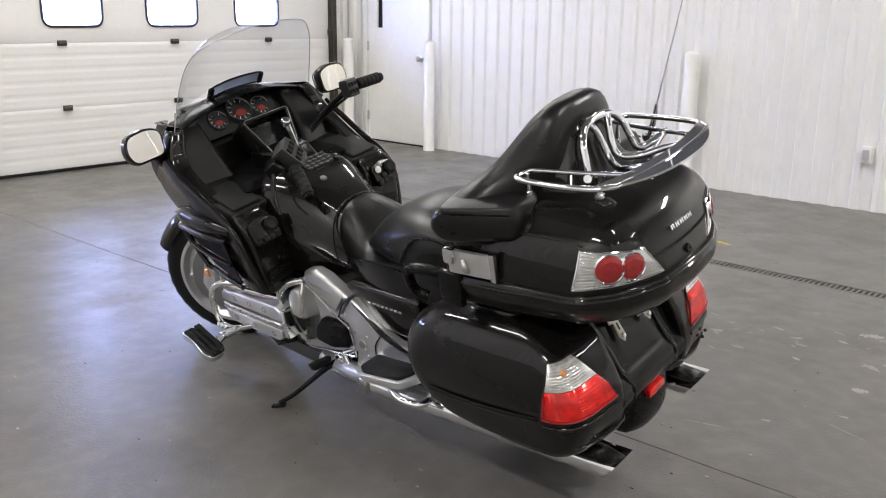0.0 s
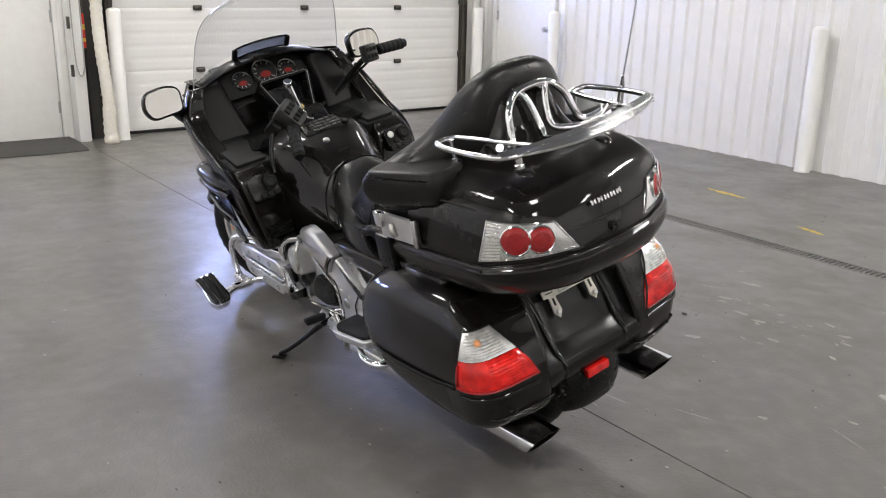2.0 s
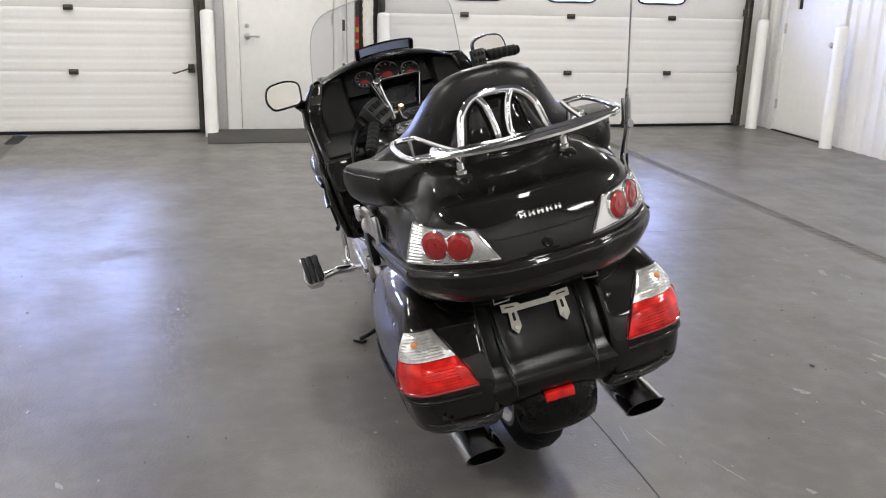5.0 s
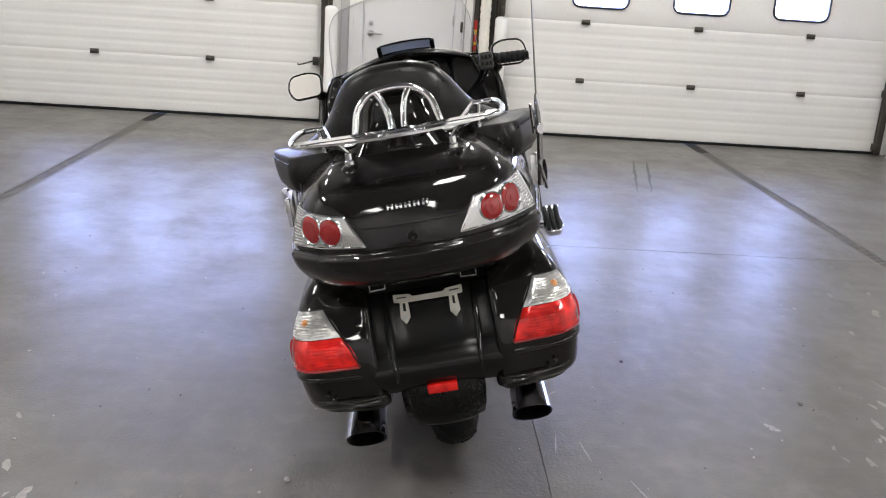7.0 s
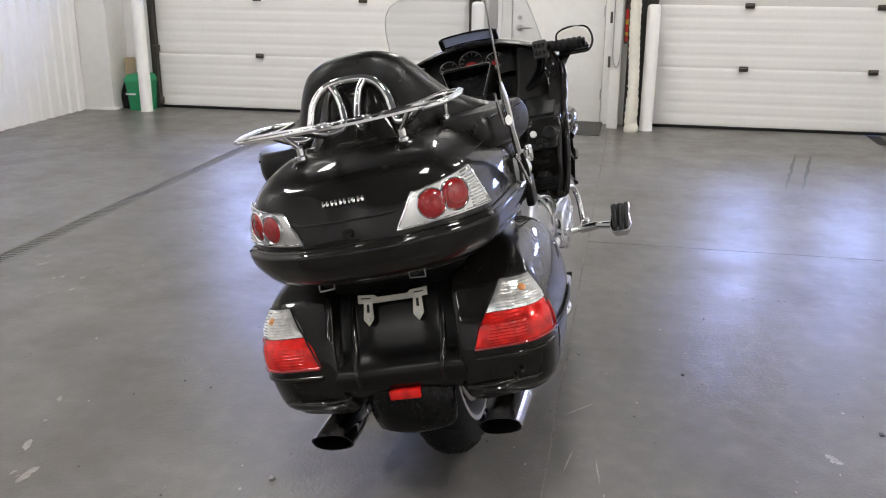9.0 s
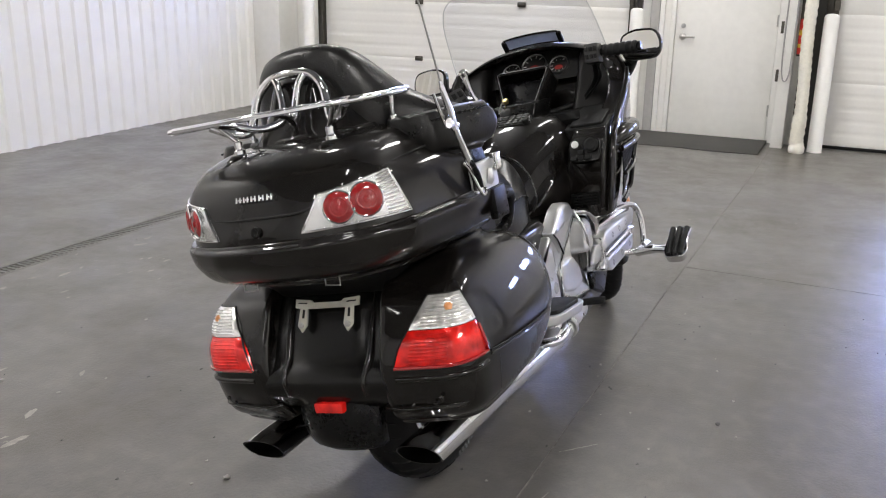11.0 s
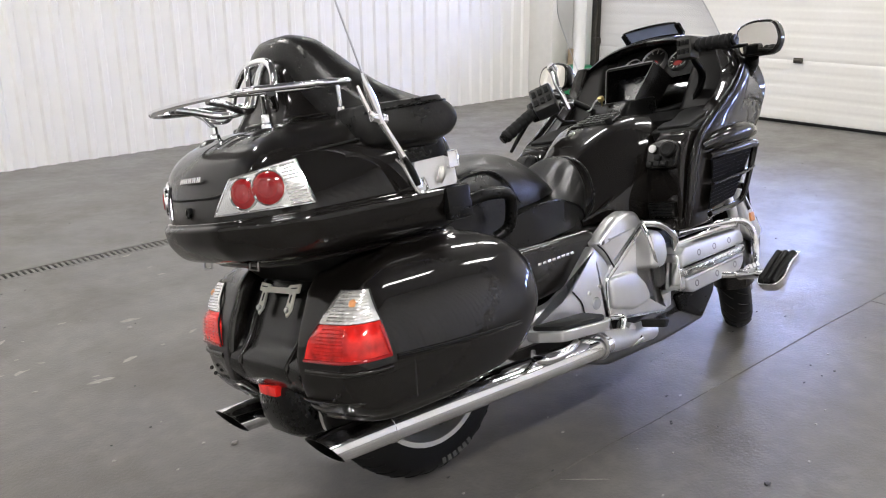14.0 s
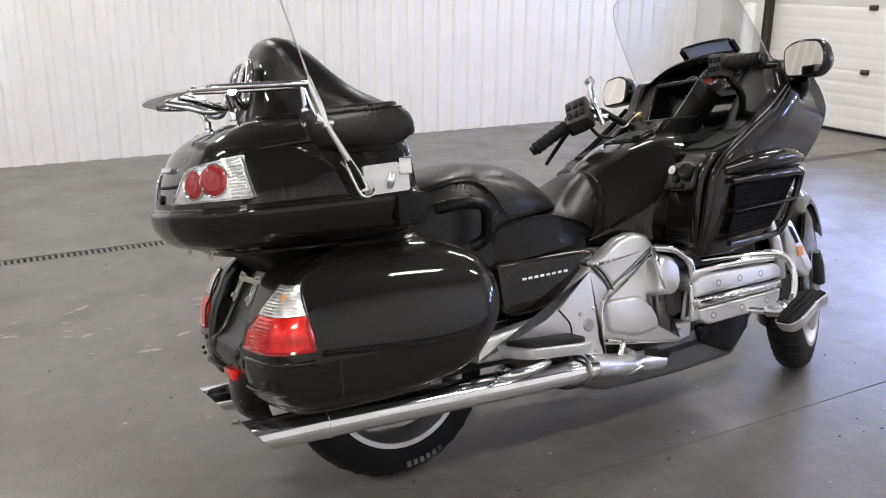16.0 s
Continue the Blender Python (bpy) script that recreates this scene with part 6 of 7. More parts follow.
    lathe(bm, [(0.020, 0.004), (0.020, 0.0155), (0.0165, 0.0155), (0.0165, 0.004)], tiltm @ pose(0.005, 0.027 if side < 0 else -0.027, 0.002), 20)
    bp("dial_ring", flipped(bm, side), GREY_BUTTON, cowl)
    for i in range(4):
        u0, v0 = ((-0.047, -0.050), (-0.047, -0.024), (-0.047, 0.002), (-0.026, -0.024))[i]
        bm = boxed(u0, u0 + 0.018, v0, v0 + 0.022, 0.004, 0.012, 0.003)
        bm.transform(tiltm)
        bp("switch", flipped(bm, side), MATTE, cowl)
    bm = boxed(0.943, 0.958, 0.225, 0.328, 0.578, 0.626, 0.004)
    bp("louvre_frame", flipped(bm, side), SATIN, cowl)
    for i in range(4):
        bm = boxed(0.938, 0.947, 0.234, 0.319, 0.584 + 0.0105 * i, 0.589 + 0.0105 * i, 0.002)
        bp("louvre_slat", flipped(bm, side), MATTE, cowl)
    # pocket lid beside the tank
    m = Matrix.Translation((1.125, 0.288, 0.872)) @ pose(0, 0, 0, 0, -15, 0)
    bm = bmesh.new()
    stack(bm, [(-0.07, rounded([(-0.10, -0.075), (0.14, -0.085), (0.14, 0.085), (-0.10, 0.075)], 0.02, 5)), (-0.004, rounded([(-0.105, -0.08), (0.14, -0.09), (0.14, 0.09), (-0.105, 0.08)], 0.02, 5))], "xy", 1, (0, 0.006))
    bm.transform(m)
    pk = bp("glove_pocket", flipped(bm, side), POCKET, label="black fairing pocket with a flat lid")
    bm = bmesh.new()
    slab(bm, rounded([(-0.09, -0.062), (0.085, -0.062), (0.085, 0.062), (-0.09, 0.062)], 0.014, 5), 0.0, 0.012, "xy", 0, 0.005)
    bm.transform(m)
    bp("pocket_lid", flipped(bm, side), POCKET, pk)
    # speaker wall beside the gauges
    bm = bmesh.new()
    stack(bm, [(0.89, rounded([(1.235, 0.17), (1.245, 0.335), (1.42, 0.335), (1.42, 0.17)], 0.03, 5)), (1.0, rounded([(1.29, 0.19), (1.315, 0.345), (1.46, 0.345), (1.46, 0.18)], 0.03, 5)), (1.07, rounded([(1.335, 0.195), (1.35, 0.325), (1.48, 0.32), (1.48, 0.18)], 0.03, 5)), (1.10, rounded([(1.36, 0.20), (1.37, 0.27), (1.48, 0.27), (1.48, 0.18)], 0.03, 5))], "xy", 4, (0, 0.01))
    sp = bp("speaker_panel", flipped(bm, side), SPEAKER, label="black speaker panel in the cockpit")
    # mirror
    mg = Matrix.Translation((1.336, 0.448, 1.094)) @ pose(0, 0, 0, 0, 11 if side > 0 else 6, 0 if side > 0 else -3)
    outline = rounded([(-0.068, -0.052), (0.058, -0.058), (0.084, -0.010), (0.066, 0.052), (-0.02, 0.062), (-0.076, 0.042)], [0.03, 0.03, 0.03, 0.035, 0.03, 0.03], 5)
    bm = bmesh.new()
    stack(bm, [(0.0, outline), (0.028, [p * 0.98 for p in outline]), (0.060, [p * 0.70 for p in outline])], "yz", 4, (0.006, 0.014))
    bm.transform(mg)
    mir = bp("mirror", flipped(bm, side), BLACK, label="black rear-view mirror on the fairing", sharp=55)
    bm = bmesh.new()
    stack(bm, [(-0.0075, inset(outline, 0.0085)), (0.002, inset(outline, 0.0085))], "yz", 1)
    bm.transform(mg)
    bp("mirror_glass", flipped(bm, side), MIRROR, mir, "mirror glass")
    bm = tubed([(1.375, 0.40, 1.045), (1.40, 0.375, 1.02), (1.40, 0.335, 0.985)], [0.022, 0.026, 0.034], seg=12)
    bp("mirror_arm", flipped(bm, side), SATIN, mir)


both(fairing)

# nose, cockpit floor and instrument hood
bm = bmesh.new()
stack(bm, [(0.60, rounded([(1.33, -0.28), (1.47, -0.22), (1.47, 0.22), (1.33, 0.28)], 0.05, 5)), (0.80, rounded([(1.33, -0.30), (1.58, -0.22), (1.58, 0.22), (1.33, 0.30)], 0.06, 5)), (0.95, rounded([(1.36, -0.30), (1.64, -0.20), (1.64, 0.20), (1.36, 0.30)], 0.07, 5)), (1.10, rounded([(1.44, -0.25), (1.60, -0.16), (1.60, 0.16), (1.44, 0.25)], 0.06, 5))], "xy", 4, (0.02, 0.02))
nose = bp("fairing_nose", bm, BLACK, label="glossy black fairing nose", sharp=55)
bm = bmesh.new()
stack(bm, [(0.60, rounded([(1.10, -0.21), (1.40, -0.20), (1.40, 0.20), (1.10, 0.21)], 0.03, 5)), (0.88, rounded([(1.08, -0.25), (1.40, -0.24), (1.40, 0.24), (1.08, 0.25)], 0.03, 5)), (0.905, rounded([(1.10, -0.22), (1.40, -0.22), (1.40, 0.22), (1.10, 0.22)], 0.03, 5))], "xy", 1)
bp("cockpit_floor", bm, VENT_DARK)
bm = bmesh.new()
rings = []
for u in np.linspace(-1, 1, 29):
    a = abs(u)
    y = 0.335 * u
    zt = 1.158 - 0.085 * a ** 2.2
    xr = 1.338 + 0.030 * a ** 2.0
    xf = 1.515 - 0.10 * a ** 2
    rings.append([(xr, y, zt - 0.008), (xr - 0.006, y, zt - 0.002), (xr + 0.004, y, zt + 0.006), (xr + 0.08, y, zt + 0.014 - 0.01 * a), (xf, y, zt - 0.02), (xf, y, zt - 0.04), (xr + 0.10, y, zt - 0.018), (xr + 0.02, y, zt - 0.014)])
skin(bm, rings)
hood = bp("instrument_hood", bm, SATIN, label="black hood arching over the gauges", sharp=60)
bm = bmesh.new()
stack(bm, [(1.02, rounded([(1.36, -0.20), (1.46, -0.20), (1.46, 0.20), (1.36, 0.20)], 0.02, 4)), (1.135, rounded([(1.43, -0.19), (1.50, -0.19), (1.50, 0.19), (1.43, 0.19)], 0.02, 4))], "xy", 1)
dash = bp("dashboard", bm, MATTE, label="black dashboard with round gauges")
for y, r, z in ((0.0, 0.050, 1.088), (0.102, 0.038, 1.074), (-0.102, 0.038, 1.074)):
    m = Matrix.Translation((1.388 + 0.03 * abs(y), y, z)) @ pose(0, 0, 0, 0, -50, 0)
    bm = bmesh.new()
    lathe(bm, [(r + 0.0025, -0.02), (r + 0.0025, 0.006), (r + 0.001, 0.008), (r - 0.001, 0.006), (r - 0.001, -0.02)], m, 32)
    g = bp("gauge_ring", bm, BRAKE_STEEL, dash, "chrome gauge ring")
    bm = bmesh.new()
    lathe(bm, [(0.0005, 0.0), (r, 0.0), (r, -0.015), (0.0005, -0.015)], m, 32)
    bp("gauge_face", bm, GAUGE, dash)
    bm = bmesh.new()
    for k in range(9):
        t = radians(-40 + 32.5 * k)
        b2 = Vector((math.cos(t), math.sin(t), 0))
        tube(bm, [m @ (b2 * r * 0.66 + Vector((0, 0, 0.0015))), m @ (b2 * r * 0.92 + Vector((0, 0, 0.0015)))], 0.0013, seg=4, sub=1)
    bp("gauge_marks", bm, WHITE_MARK, dash)
    bm = bmesh.new()
    lathe(bm, [(0.0005, 0.0022), (r * 0.42, 0.0018), (r * 0.42, 0.0005), (0.0005, 0.0005)], m @ pose(-r * 0.28, 0, 0) @ Matrix.Diagonal((0.7, 1.1, 1, 1)), 20)
    bp("gauge_inset", bm, GAUGE_RED, dash, "dim red gauge inset")
# display binnacle in the middle
bm = bmesh.new()
out = rounded([(-0.070, -0.105), (0.070, -0.105), (0.112, 0.050), (0.100, 0.062), (-0.100, 0.062), (-0.112, 0.050)], 0.016, 4)
mb = Matrix.Translation((1.215, -0.006, 1.028)) @ pose(0, 0, 0, 0, -55, 0) @ pose(0, 0, 0, 0, 0, -90)
bm2 = bmesh.new()
rings = [[Vector((p.x, p.y, h)) for p in inset(out, d)] for h, d in ((-0.09, 0.0), (0.012, 0.0), (0.018, 0.005), (0.012, 0.014), (-0.05, 0.018))]
skin(bm2, rings, caps=(True, True))
bm2.transform(mb)
bm.free()
binn = bp("display_housing", bm2, PANEL, dash, "black housing with a recessed dark display")
bm = bmesh.new()
slab(bm, inset(out, 0.020), -0.052, -0.046, "xy", 0, 0.001)
bm.transform(mb)
bp("display", bm, LCD, dash)
bm = tubed([mb @ Vector((-0.062, -0.095, 0.016)), mb @ Vector((-0.104, 0.048, 0.017)), mb @ Vector((-0.094, 0.056, 0.017)), mb @ Vector((0.094, 0.056, 0.017)), mb @ Vector((0.104, 0.048, 0.017)), mb @ Vector((0.062, -0.095, 0.016))], 0.0016, seg=8, smooth=False)
bp("display_trim", bm, BRAKE_STEEL, dash, "thin silver trim")
bm = bmesh.new()
stack(bm, [(0.90, rounded([(1.04, -0.085), (1.24, -0.10), (1.24, 0.10), (1.04, 0.085)], 0.02, 4)), (0.955, rounded([(1.10, -0.085), (1.24, -0.10), (1.24, 0.10), (1.10, 0.085)], 0.02, 4))], "xy", 1, (0, 0.008))
cons = bp("centre_console", bm, SATIN, label="black console below the display")
bm = boxed(-0.004, 0.004, -0.0015, 0.0015, -0.05, 0.0, 0.001)
bm.transform(Matrix.Translation((1.085, 0.02, 0.985)) @ pose(0, 0, 0, 25, -35, 0))
rod(bm, (1.085, 0.02, 0.975), (1.078, 0.02, 0.99), 0.012, 10)
bp("ignition_key", bm, KEY_BRASS, cons, "brass key in the ignition")
bm = tubed([(1.085, 0.02, 0.985), (1.06, 0.03, 0.975), (1.03, 0.028, 0.952), (1.0, 0.02, 0.948)], 0.003, seg=6)
bp("key_ring", bm, STEEL, cons)

# -- handlebar, turned to the left --
bm = tubed([(1.105, -0.37, 1.10), (1.145, -0.325, 1.070), (1.235, -0.290, 1.00), (1.280, -0.20, 0.925), (1.21, -0.06, 0.905), (1.13, 0.045, 0.925), (1.05, 0.095, 0.975), (0.98, 0.122, 1.015), (0.90, 0.155, 0.985)], 0.0115, seg=12)
bars = bp("handlebar", bm, MATTE, label="black handlebar turned to the left")


def grip(a, b, name):
    a, b = Vector(a), Vector(b)
    pts, rs = [], []
    for i in range(23):
        f = i / 22
        pts.append(a.lerp(b, f))
        rs.append(0.0195 if i in (0, 22) else (0.0225 if (i % 4) < 3 else 0.0195))
    g = bp("grip", tubed(pts, rs, seg=14, smooth=False), RUBBER, bars, "ribbed black rubber grip")
    t = (b - a).normalized()
    bm = bmesh.new()
    rod(bm, b, b + t * 0.014, 0.0175, 14)
    bp("bar_end", bm, SATIN, bars)
    return g


grip((1.104, -0.375, 1.10), (1.105, -0.495, 1.095), "r")
grip((0.885, 0.165, 0.972), (0.780, 0.212, 0.903), "l")


def switch_block(m, side):
    bm = boxed(-0.032, 0.032, -0.034, 0.034, -0.045, 0.042, 0.010)
    bm.transform(m)
    sw = bp("switch_block", bm, GREY_BUTTON, bars, "black handlebar switch block")
    for i in range(2):
        for j in range(3):
            bm = boxed(-0.038, -0.030, -0.026 + 0.020 * j, -0.012 + 0.020 * j, -0.028 + 0.034 * i, -0.008 + 0.034 * i, 0.002)
            bm.transform(m)
            bp("button", bm, MATTE, sw)
    bm = bmesh.new()
    stack(bm, [(0.0, rounded([(-0.03, -0.03), (0.04, -0.03), (0.04, 0.03), (-0.03, 0.03)], 0.012, 4)), (0.03, rounded([(-0.025, -0.028), (0.035, -0.028), (0.035, 0.028), (-0.025, 0.028)], 0.012, 4))], "xy", 1, (0.004, 0.004))
    bm.transform(m @ pose(0.045, 0.03 * side, 0.0))
    bp("reservoir", bm, SATIN, bars, "black fluid reservoir")


switch_block(Matrix.Translation((0.930, 0.145, 1.005)) @ pose(0, 0, 0, -20, 35, 25) @ Matrix.Diagonal((1.0, 1.2, 1.15, 1)), 1)
switch_block(Matrix.Translation((1.108, -0.335, 1.098)) @ pose(0, 0, 0, 0, 10, 0) @ Matrix.Diagonal((0.8, 0.8, 0.8, 1)), -1)
bm = tubed([(0.95, 0.165, 1.0), (0.935, 0.225, 0.955), (0.90, 0.262, 0.895), (0.865, 0.28, 0.845)], [0.008, 0.0085, 0.008, 0.006], seg=10)
bp("clutch_lever", bm, SATIN, bars, "black clutch lever")
bm = tubed([(1.15, -0.35, 1.10), (1.17, -0.40, 1.088), (1.165, -0.46, 1.078), (1.150, -0.515, 1.074)], [0.008, 0.0085, 0.008, 0.005], seg=10)
bp("brake_lever", bm, SATIN, bars, "black brake lever")
bm = tubed([(0.972, 0.075, 0.965), (0.962, 0.085, 1.01), (0.952, 0.096, 1.05), (0.955, 0.110, 1.110)], [0.010, 0.012, 0.009, 0.012], seg=12)
rod(bm, (0.955, 0.090, 1.018), (0.945, 0.122, 1.024), 0.010, 10)
rod(bm, (0.962, 0.110, 1.100), (0.948, 0.112, 1.124), 0.016, 12)
rod(bm, (0.985, 0.060, 0.985), (0.960, 0.098, 0.990), 0.012, 10)
bp("chrome_mount", bm, CHROME, bars, "chrome accessory mount standing on the bar")
bm = tubed([(0.955, 0.145, 0.98), (0.99, 0.13, 0.93), (1.04, 0.11, 0.915)], 0.006, seg=8)
bp("cable", bm, MATTE, bars)
bm = tubed([(1.13, -0.34, 1.06), (1.22, -0.31, 1.0), (1.27, -0.22, 0.925)], 0.005, seg=8)
bp("cable", bm, MATTE, bars)

# -- windscreen with its vent --
bm = bmesh.new()
edge = smooth_line([(0.322, 1.335, 1.105), (0.312, 1.290, 1.200), (0.298, 1.245, 1.285), (0.275, 1.212, 1.345), (0.228, 1.182, 1.386), (0.12, 1.156, 1.410), (0.04, 1.148, 1.418)], 4)
g1, g2 = [], []
for w, x, z in edge:
    row, back = [], []
    for u in np.linspace(-1, 1, 21):
        bulge = 0.16 * (w / 0.325) ** 1.2 * (1 - u * u)
        rise = 0.065 * (w / 0.325) ** 3 * (1 - u * u)
        row.append((x + bulge, w * u, z + rise))
        back.append((x + bulge + 0.004, w * u, z + rise + 0.001))
    g1.append([bm.verts.new(p) for p in row])
    g2.append([bm.verts.new(p) for p in back])
for i in range(len(g1) - 1):
    for j in range(20):
        bm.faces.new((g1[i][j], g1[i][j + 1], g1[i + 1][j + 1], g1[i + 1][j]))
        bm.faces.new((g2[i][j], g2[i + 1][j], g2[i + 1][j + 1], g2[i][j + 1]))
screen = bp("windscreen", bm, SCREEN, label="tall clear windscreen with a vent")
screen.visible_shadow = False
bm = bmesh.new()
rim = [(x + 0.002, w, z) for w, x, z in edge] + [(x + 0.002, -w, z) for w, x, z in reversed(edge)]
tube(bm, rim, 0.0017, seg=6, sub=2)
bp("screen_edge", bm, SCREEN_EDGE, screen, "pale polished screen edge")
m = Matrix.Translation((1.405, -0.010, 1.204)) @ pose(0, 0, 0, 0, -38, 0)
loop = [Vector((-0.020 - 0.010 * u * u, 0.112 * u, 0.026)) for u in np.linspace(-1, 1, 9)]
loop += [Vector((-0.020 - 0.010 * u * u, 0.118 * u, -0.026)) for u in np.linspace(1, -1, 9)]
vent = bp("screen_vent", tubed([m @ p for p in loop], 0.0042, seg=8, smooth=False, closed=True), SATIN, screen, "black frame of the screen vent")
for h in (-0.016, -0.005, 0.006, 0.017):
    rings = []
    for u in np.linspace(-1, 1, 11):
        x, y = -0.018 - 0.010 * u * u, 0.110 * u
        rings.append([m @ Vector((x - 0.004, y, h - 0.0045)), m @ Vector((x + 0.004, y, h + 0.0045)), m @ Vector((x + 0.006, y, h + 0.0035)), m @ Vector((x - 0.002, y, h - 0.0055))])
    bm = bmesh.new()
    skin(bm, rings)
    bp("vent_slat", bm, VENT_BLUE, vent, "grey-blue vent slat")
for s in (1, -1):
    bm = boxed(-0.008, 0.008, -0.010, 0.010, -0.026, 0.024, 0.005)
    bm.transform(m @ pose(-0.030, s * 0.117, -0.004))
    bp("vent_end", bm, SATIN, vent)
# -- front fork and mudguard, turned with the wheel --
fm = Matrix.Translation((1.722, -0.01, 0.318)) @ pose(0, 0, 0, 0, 0, 32)
for s in (1, -1):
    bm = tubed([(0.0, s * 0.095, 0.0), (-0.03, s * 0.098, 0.07), (-0.05, s * 0.098, 0.12)], [0.020, 0.020, 0.014], seg=14)
    bm.transform(fm)
    fk = bp("fork_leg", bm, ENGINE, label="front fork leg")
bm = bmesh.new()
rings = []
for a in np.linspace(radians(28), radians(196), 22):
    r0 = 0.345
    w = 0.078 if a < radians(170) else 0.075
    ring = []
    for u in np.linspace(-1, 1, 11):
        d = 0.055 * abs(u) ** 3
        ring.append(((r0 + 0.012 - d) * math.cos(a), w * u, (r0 + 0.012 - d) * math.sin(a)))
    for u in np.linspace(1, -1, 11):
        d = 0.055 * abs(u) ** 3
        ring.append(((r0 - d) * math.cos(a), (w - 0.004) * u, (r0 - d) * math.sin(a)))
    rings.append(ring)
skin(bm, rings)
bm.transform(fm)
fender = bp("front_fender", bm, BLACK, label="glossy black front mudguard", sharp=60)
for s in (1, -1):
    bm = bmesh.new()
    slab(bm, rounded([(-0.20, 0.02), (-0.05, 0.24), (-0.19, 0.29), (-0.30, 0.16), (-0.33, 0.02)], 0.03, 4), 0.080, 0.092, "xz", 0, 0.004)
    bm = flipped(bm, s)
    bm.transform(fm)
    bp("fender_side", bm, BLACK, fender)
# chrome trim with amber marker on the fairing's front corner
for s in (1, -1):
    trim = rounded([(1.405, 0.60), (1.445, 0.59), (1.535, 0.425), (1.505, 0.385), (1.435, 0.43)], 0.012, 4)
    ct = bp("front_trim", flipped(slab(bmesh.new(), trim, 0.215, 0.272, "xz", 0, 0.012), s), SILVER, label="silver trim ahead of the engine with an amber marker", sharp=35)
    slot = rounded([(1.428, 0.572), (1.440, 0.568), (1.470, 0.512), (1.452, 0.510)], 0.005, 3)
    bp("slot", flipped(slab(bmesh.new(), slot, 0.262, 0.2735, "xz", 0, 0.001), s), SATIN, ct)
    bm = boxed(1.455, 1.482, 0.262, 0.279, 0.468, 0.500, 0.004)
    bp("amber_marker", flipped(bm, s), AMBER, ct, "small amber marker")
    strut = tubed([(1.36, 0.25, 0.60), (1.39, 0.25, 0.50), (1.42, 0.235, 0.40)], [0.016, 0.018, 0.014], seg=12)
    bp("strut", flipped(strut, s), SILVER, ct)

# ---- things in the garage ----


def service_door(name, m, width, hinge_side, has_window, lever, label, frame_label):
    """A steel door in its frame; local x across the opening from its low edge, local y into the room, z up."""
    d = base_empty("service_door", m)
    w, h = width, 2.06
    fr = bmesh.new()
    for a, b in ((-0.055, 0.0), (w, w + 0.055)):
        box(fr, a, b, -0.09, 0.03, 0.0, h + 0.055, 0.006)
    box(fr, 0.0, w, -0.09, 0.03, h, h + 0.055, 0.006)
    part("door_frame", fr, WHITE, d, frame_label)
    leaf = bmesh.new()
    if has_window:
        x0, x1, z0, z1 = w - 0.235, w - 0.150, 1.26, 1.86
        for a, b, c, e in ((0.004, x0, 0.012, h - 0.004), (x1, w - 0.004, 0.012, h - 0.004), (x0, x1, 0.012, z0), (x0, x1, z1, h - 0.004)):
            box(leaf, a, b, -0.045, 0.0, c, e)
        part("window_pane", boxed(x0, x1, -0.03, -0.022, z0, z1), LCD, d, "narrow dark glass strip")
    else:
        box(leaf, 0.004, w - 0.004, -0.045, 0.0, 0.012, h - 0.004, 0.003)
    part("door_leaf", leaf, WHITE, d, "white painted steel door leaf")
    part("threshold", boxed(0.0, w, -0.05, 0.03, 0.0, 0.011), DARK_STEEL if not has_window else RUBBER, d)
    hx = 0.0 if hinge_side == "low" else w
    for z in (0.28, 1.06, 1.84):
        bm = bmesh.new()
        rod(bm, (hx, 0.012, z - 0.052), (hx, 0.012, z + 0.052), 0.009, 10)
        box(bm, hx - 0.018, hx + 0.018, -0.002, 0.005, z - 0.05, z + 0.05, 0.002)
        part("hinge", bm, STEEL, d)
    kx = w - 0.075 if hinge_side == "low" else 0.075
    hz = 0.895 if lever else 0.945
    bm = bmesh.new()
    lathe(bm, [(0.032, 0.0), (0.032, 0.008), (0.012, 0.012), (0.012, 0.035), (0.0005, 0.036)], pose(kx, 0.0, hz, -90), 20)
    if lever:
        s = 1 if hinge_side != "low" else -1
        tube(bm, [(kx, 0.036, hz), (kx + s * 0.05, 0.045, hz + 0.002), (kx + s * 0.115, 0.04, hz - 0.002)], 0.009, seg=10)
    else:
        lathe(bm, [(0.012, 0.03), (0.027, 0.042), (0.029, 0.055), (0.022, 0.068), (0.0005, 0.07)], pose(kx, 0.0, 0.945, -90), 20)
    part("door_handle", bm, STEEL, d, "brushed steel handle")
    if lever:
        bm = bmesh.new()
        lathe(bm, [(0.021, 0.0), (0.021, 0.010), (0.0005, 0.012)], pose(kx, 0.0, 0.99, -90), 18)
        part("deadbolt", bm, STEEL, d)
    tagged(d, label, "door")
    return d


service_door("service_door", pose(-7.96, 2.365, 0, 0, 0, -90), 0.89, "low", False, True, "closed white steel service door between the overhead doors", "white steel door frame")
service_door("service_door", pose(RDOOR[1] - 0.01, YR - 0.0, 0, 0, 0, 180), 0.905, "high", True, False, "closed white steel door with a narrow glass strip", "white steel door frame")

# corner box column, wrapped at its foot
bm = boxed(-7.90, -7.56, YL - 0.05, -2.62, 0.0, ZC, 0.008)
box(bm, -7.93, -7.545, YL - 0.05, -2.605, 0.0, 0.022, 0.004)
tagged(link_mesh("corner_column", bm, WHITE), "white boxed steel corner column", "column", kind="structure")

# post beside the service door
bm = boxed(-7.86, -7.68, 2.435, 2.535, 0.0, ZC, 0.006)
tagged(link_mesh("door_post", bm, WHITE), "white boxed post beside the service door", "post", kind="structure")
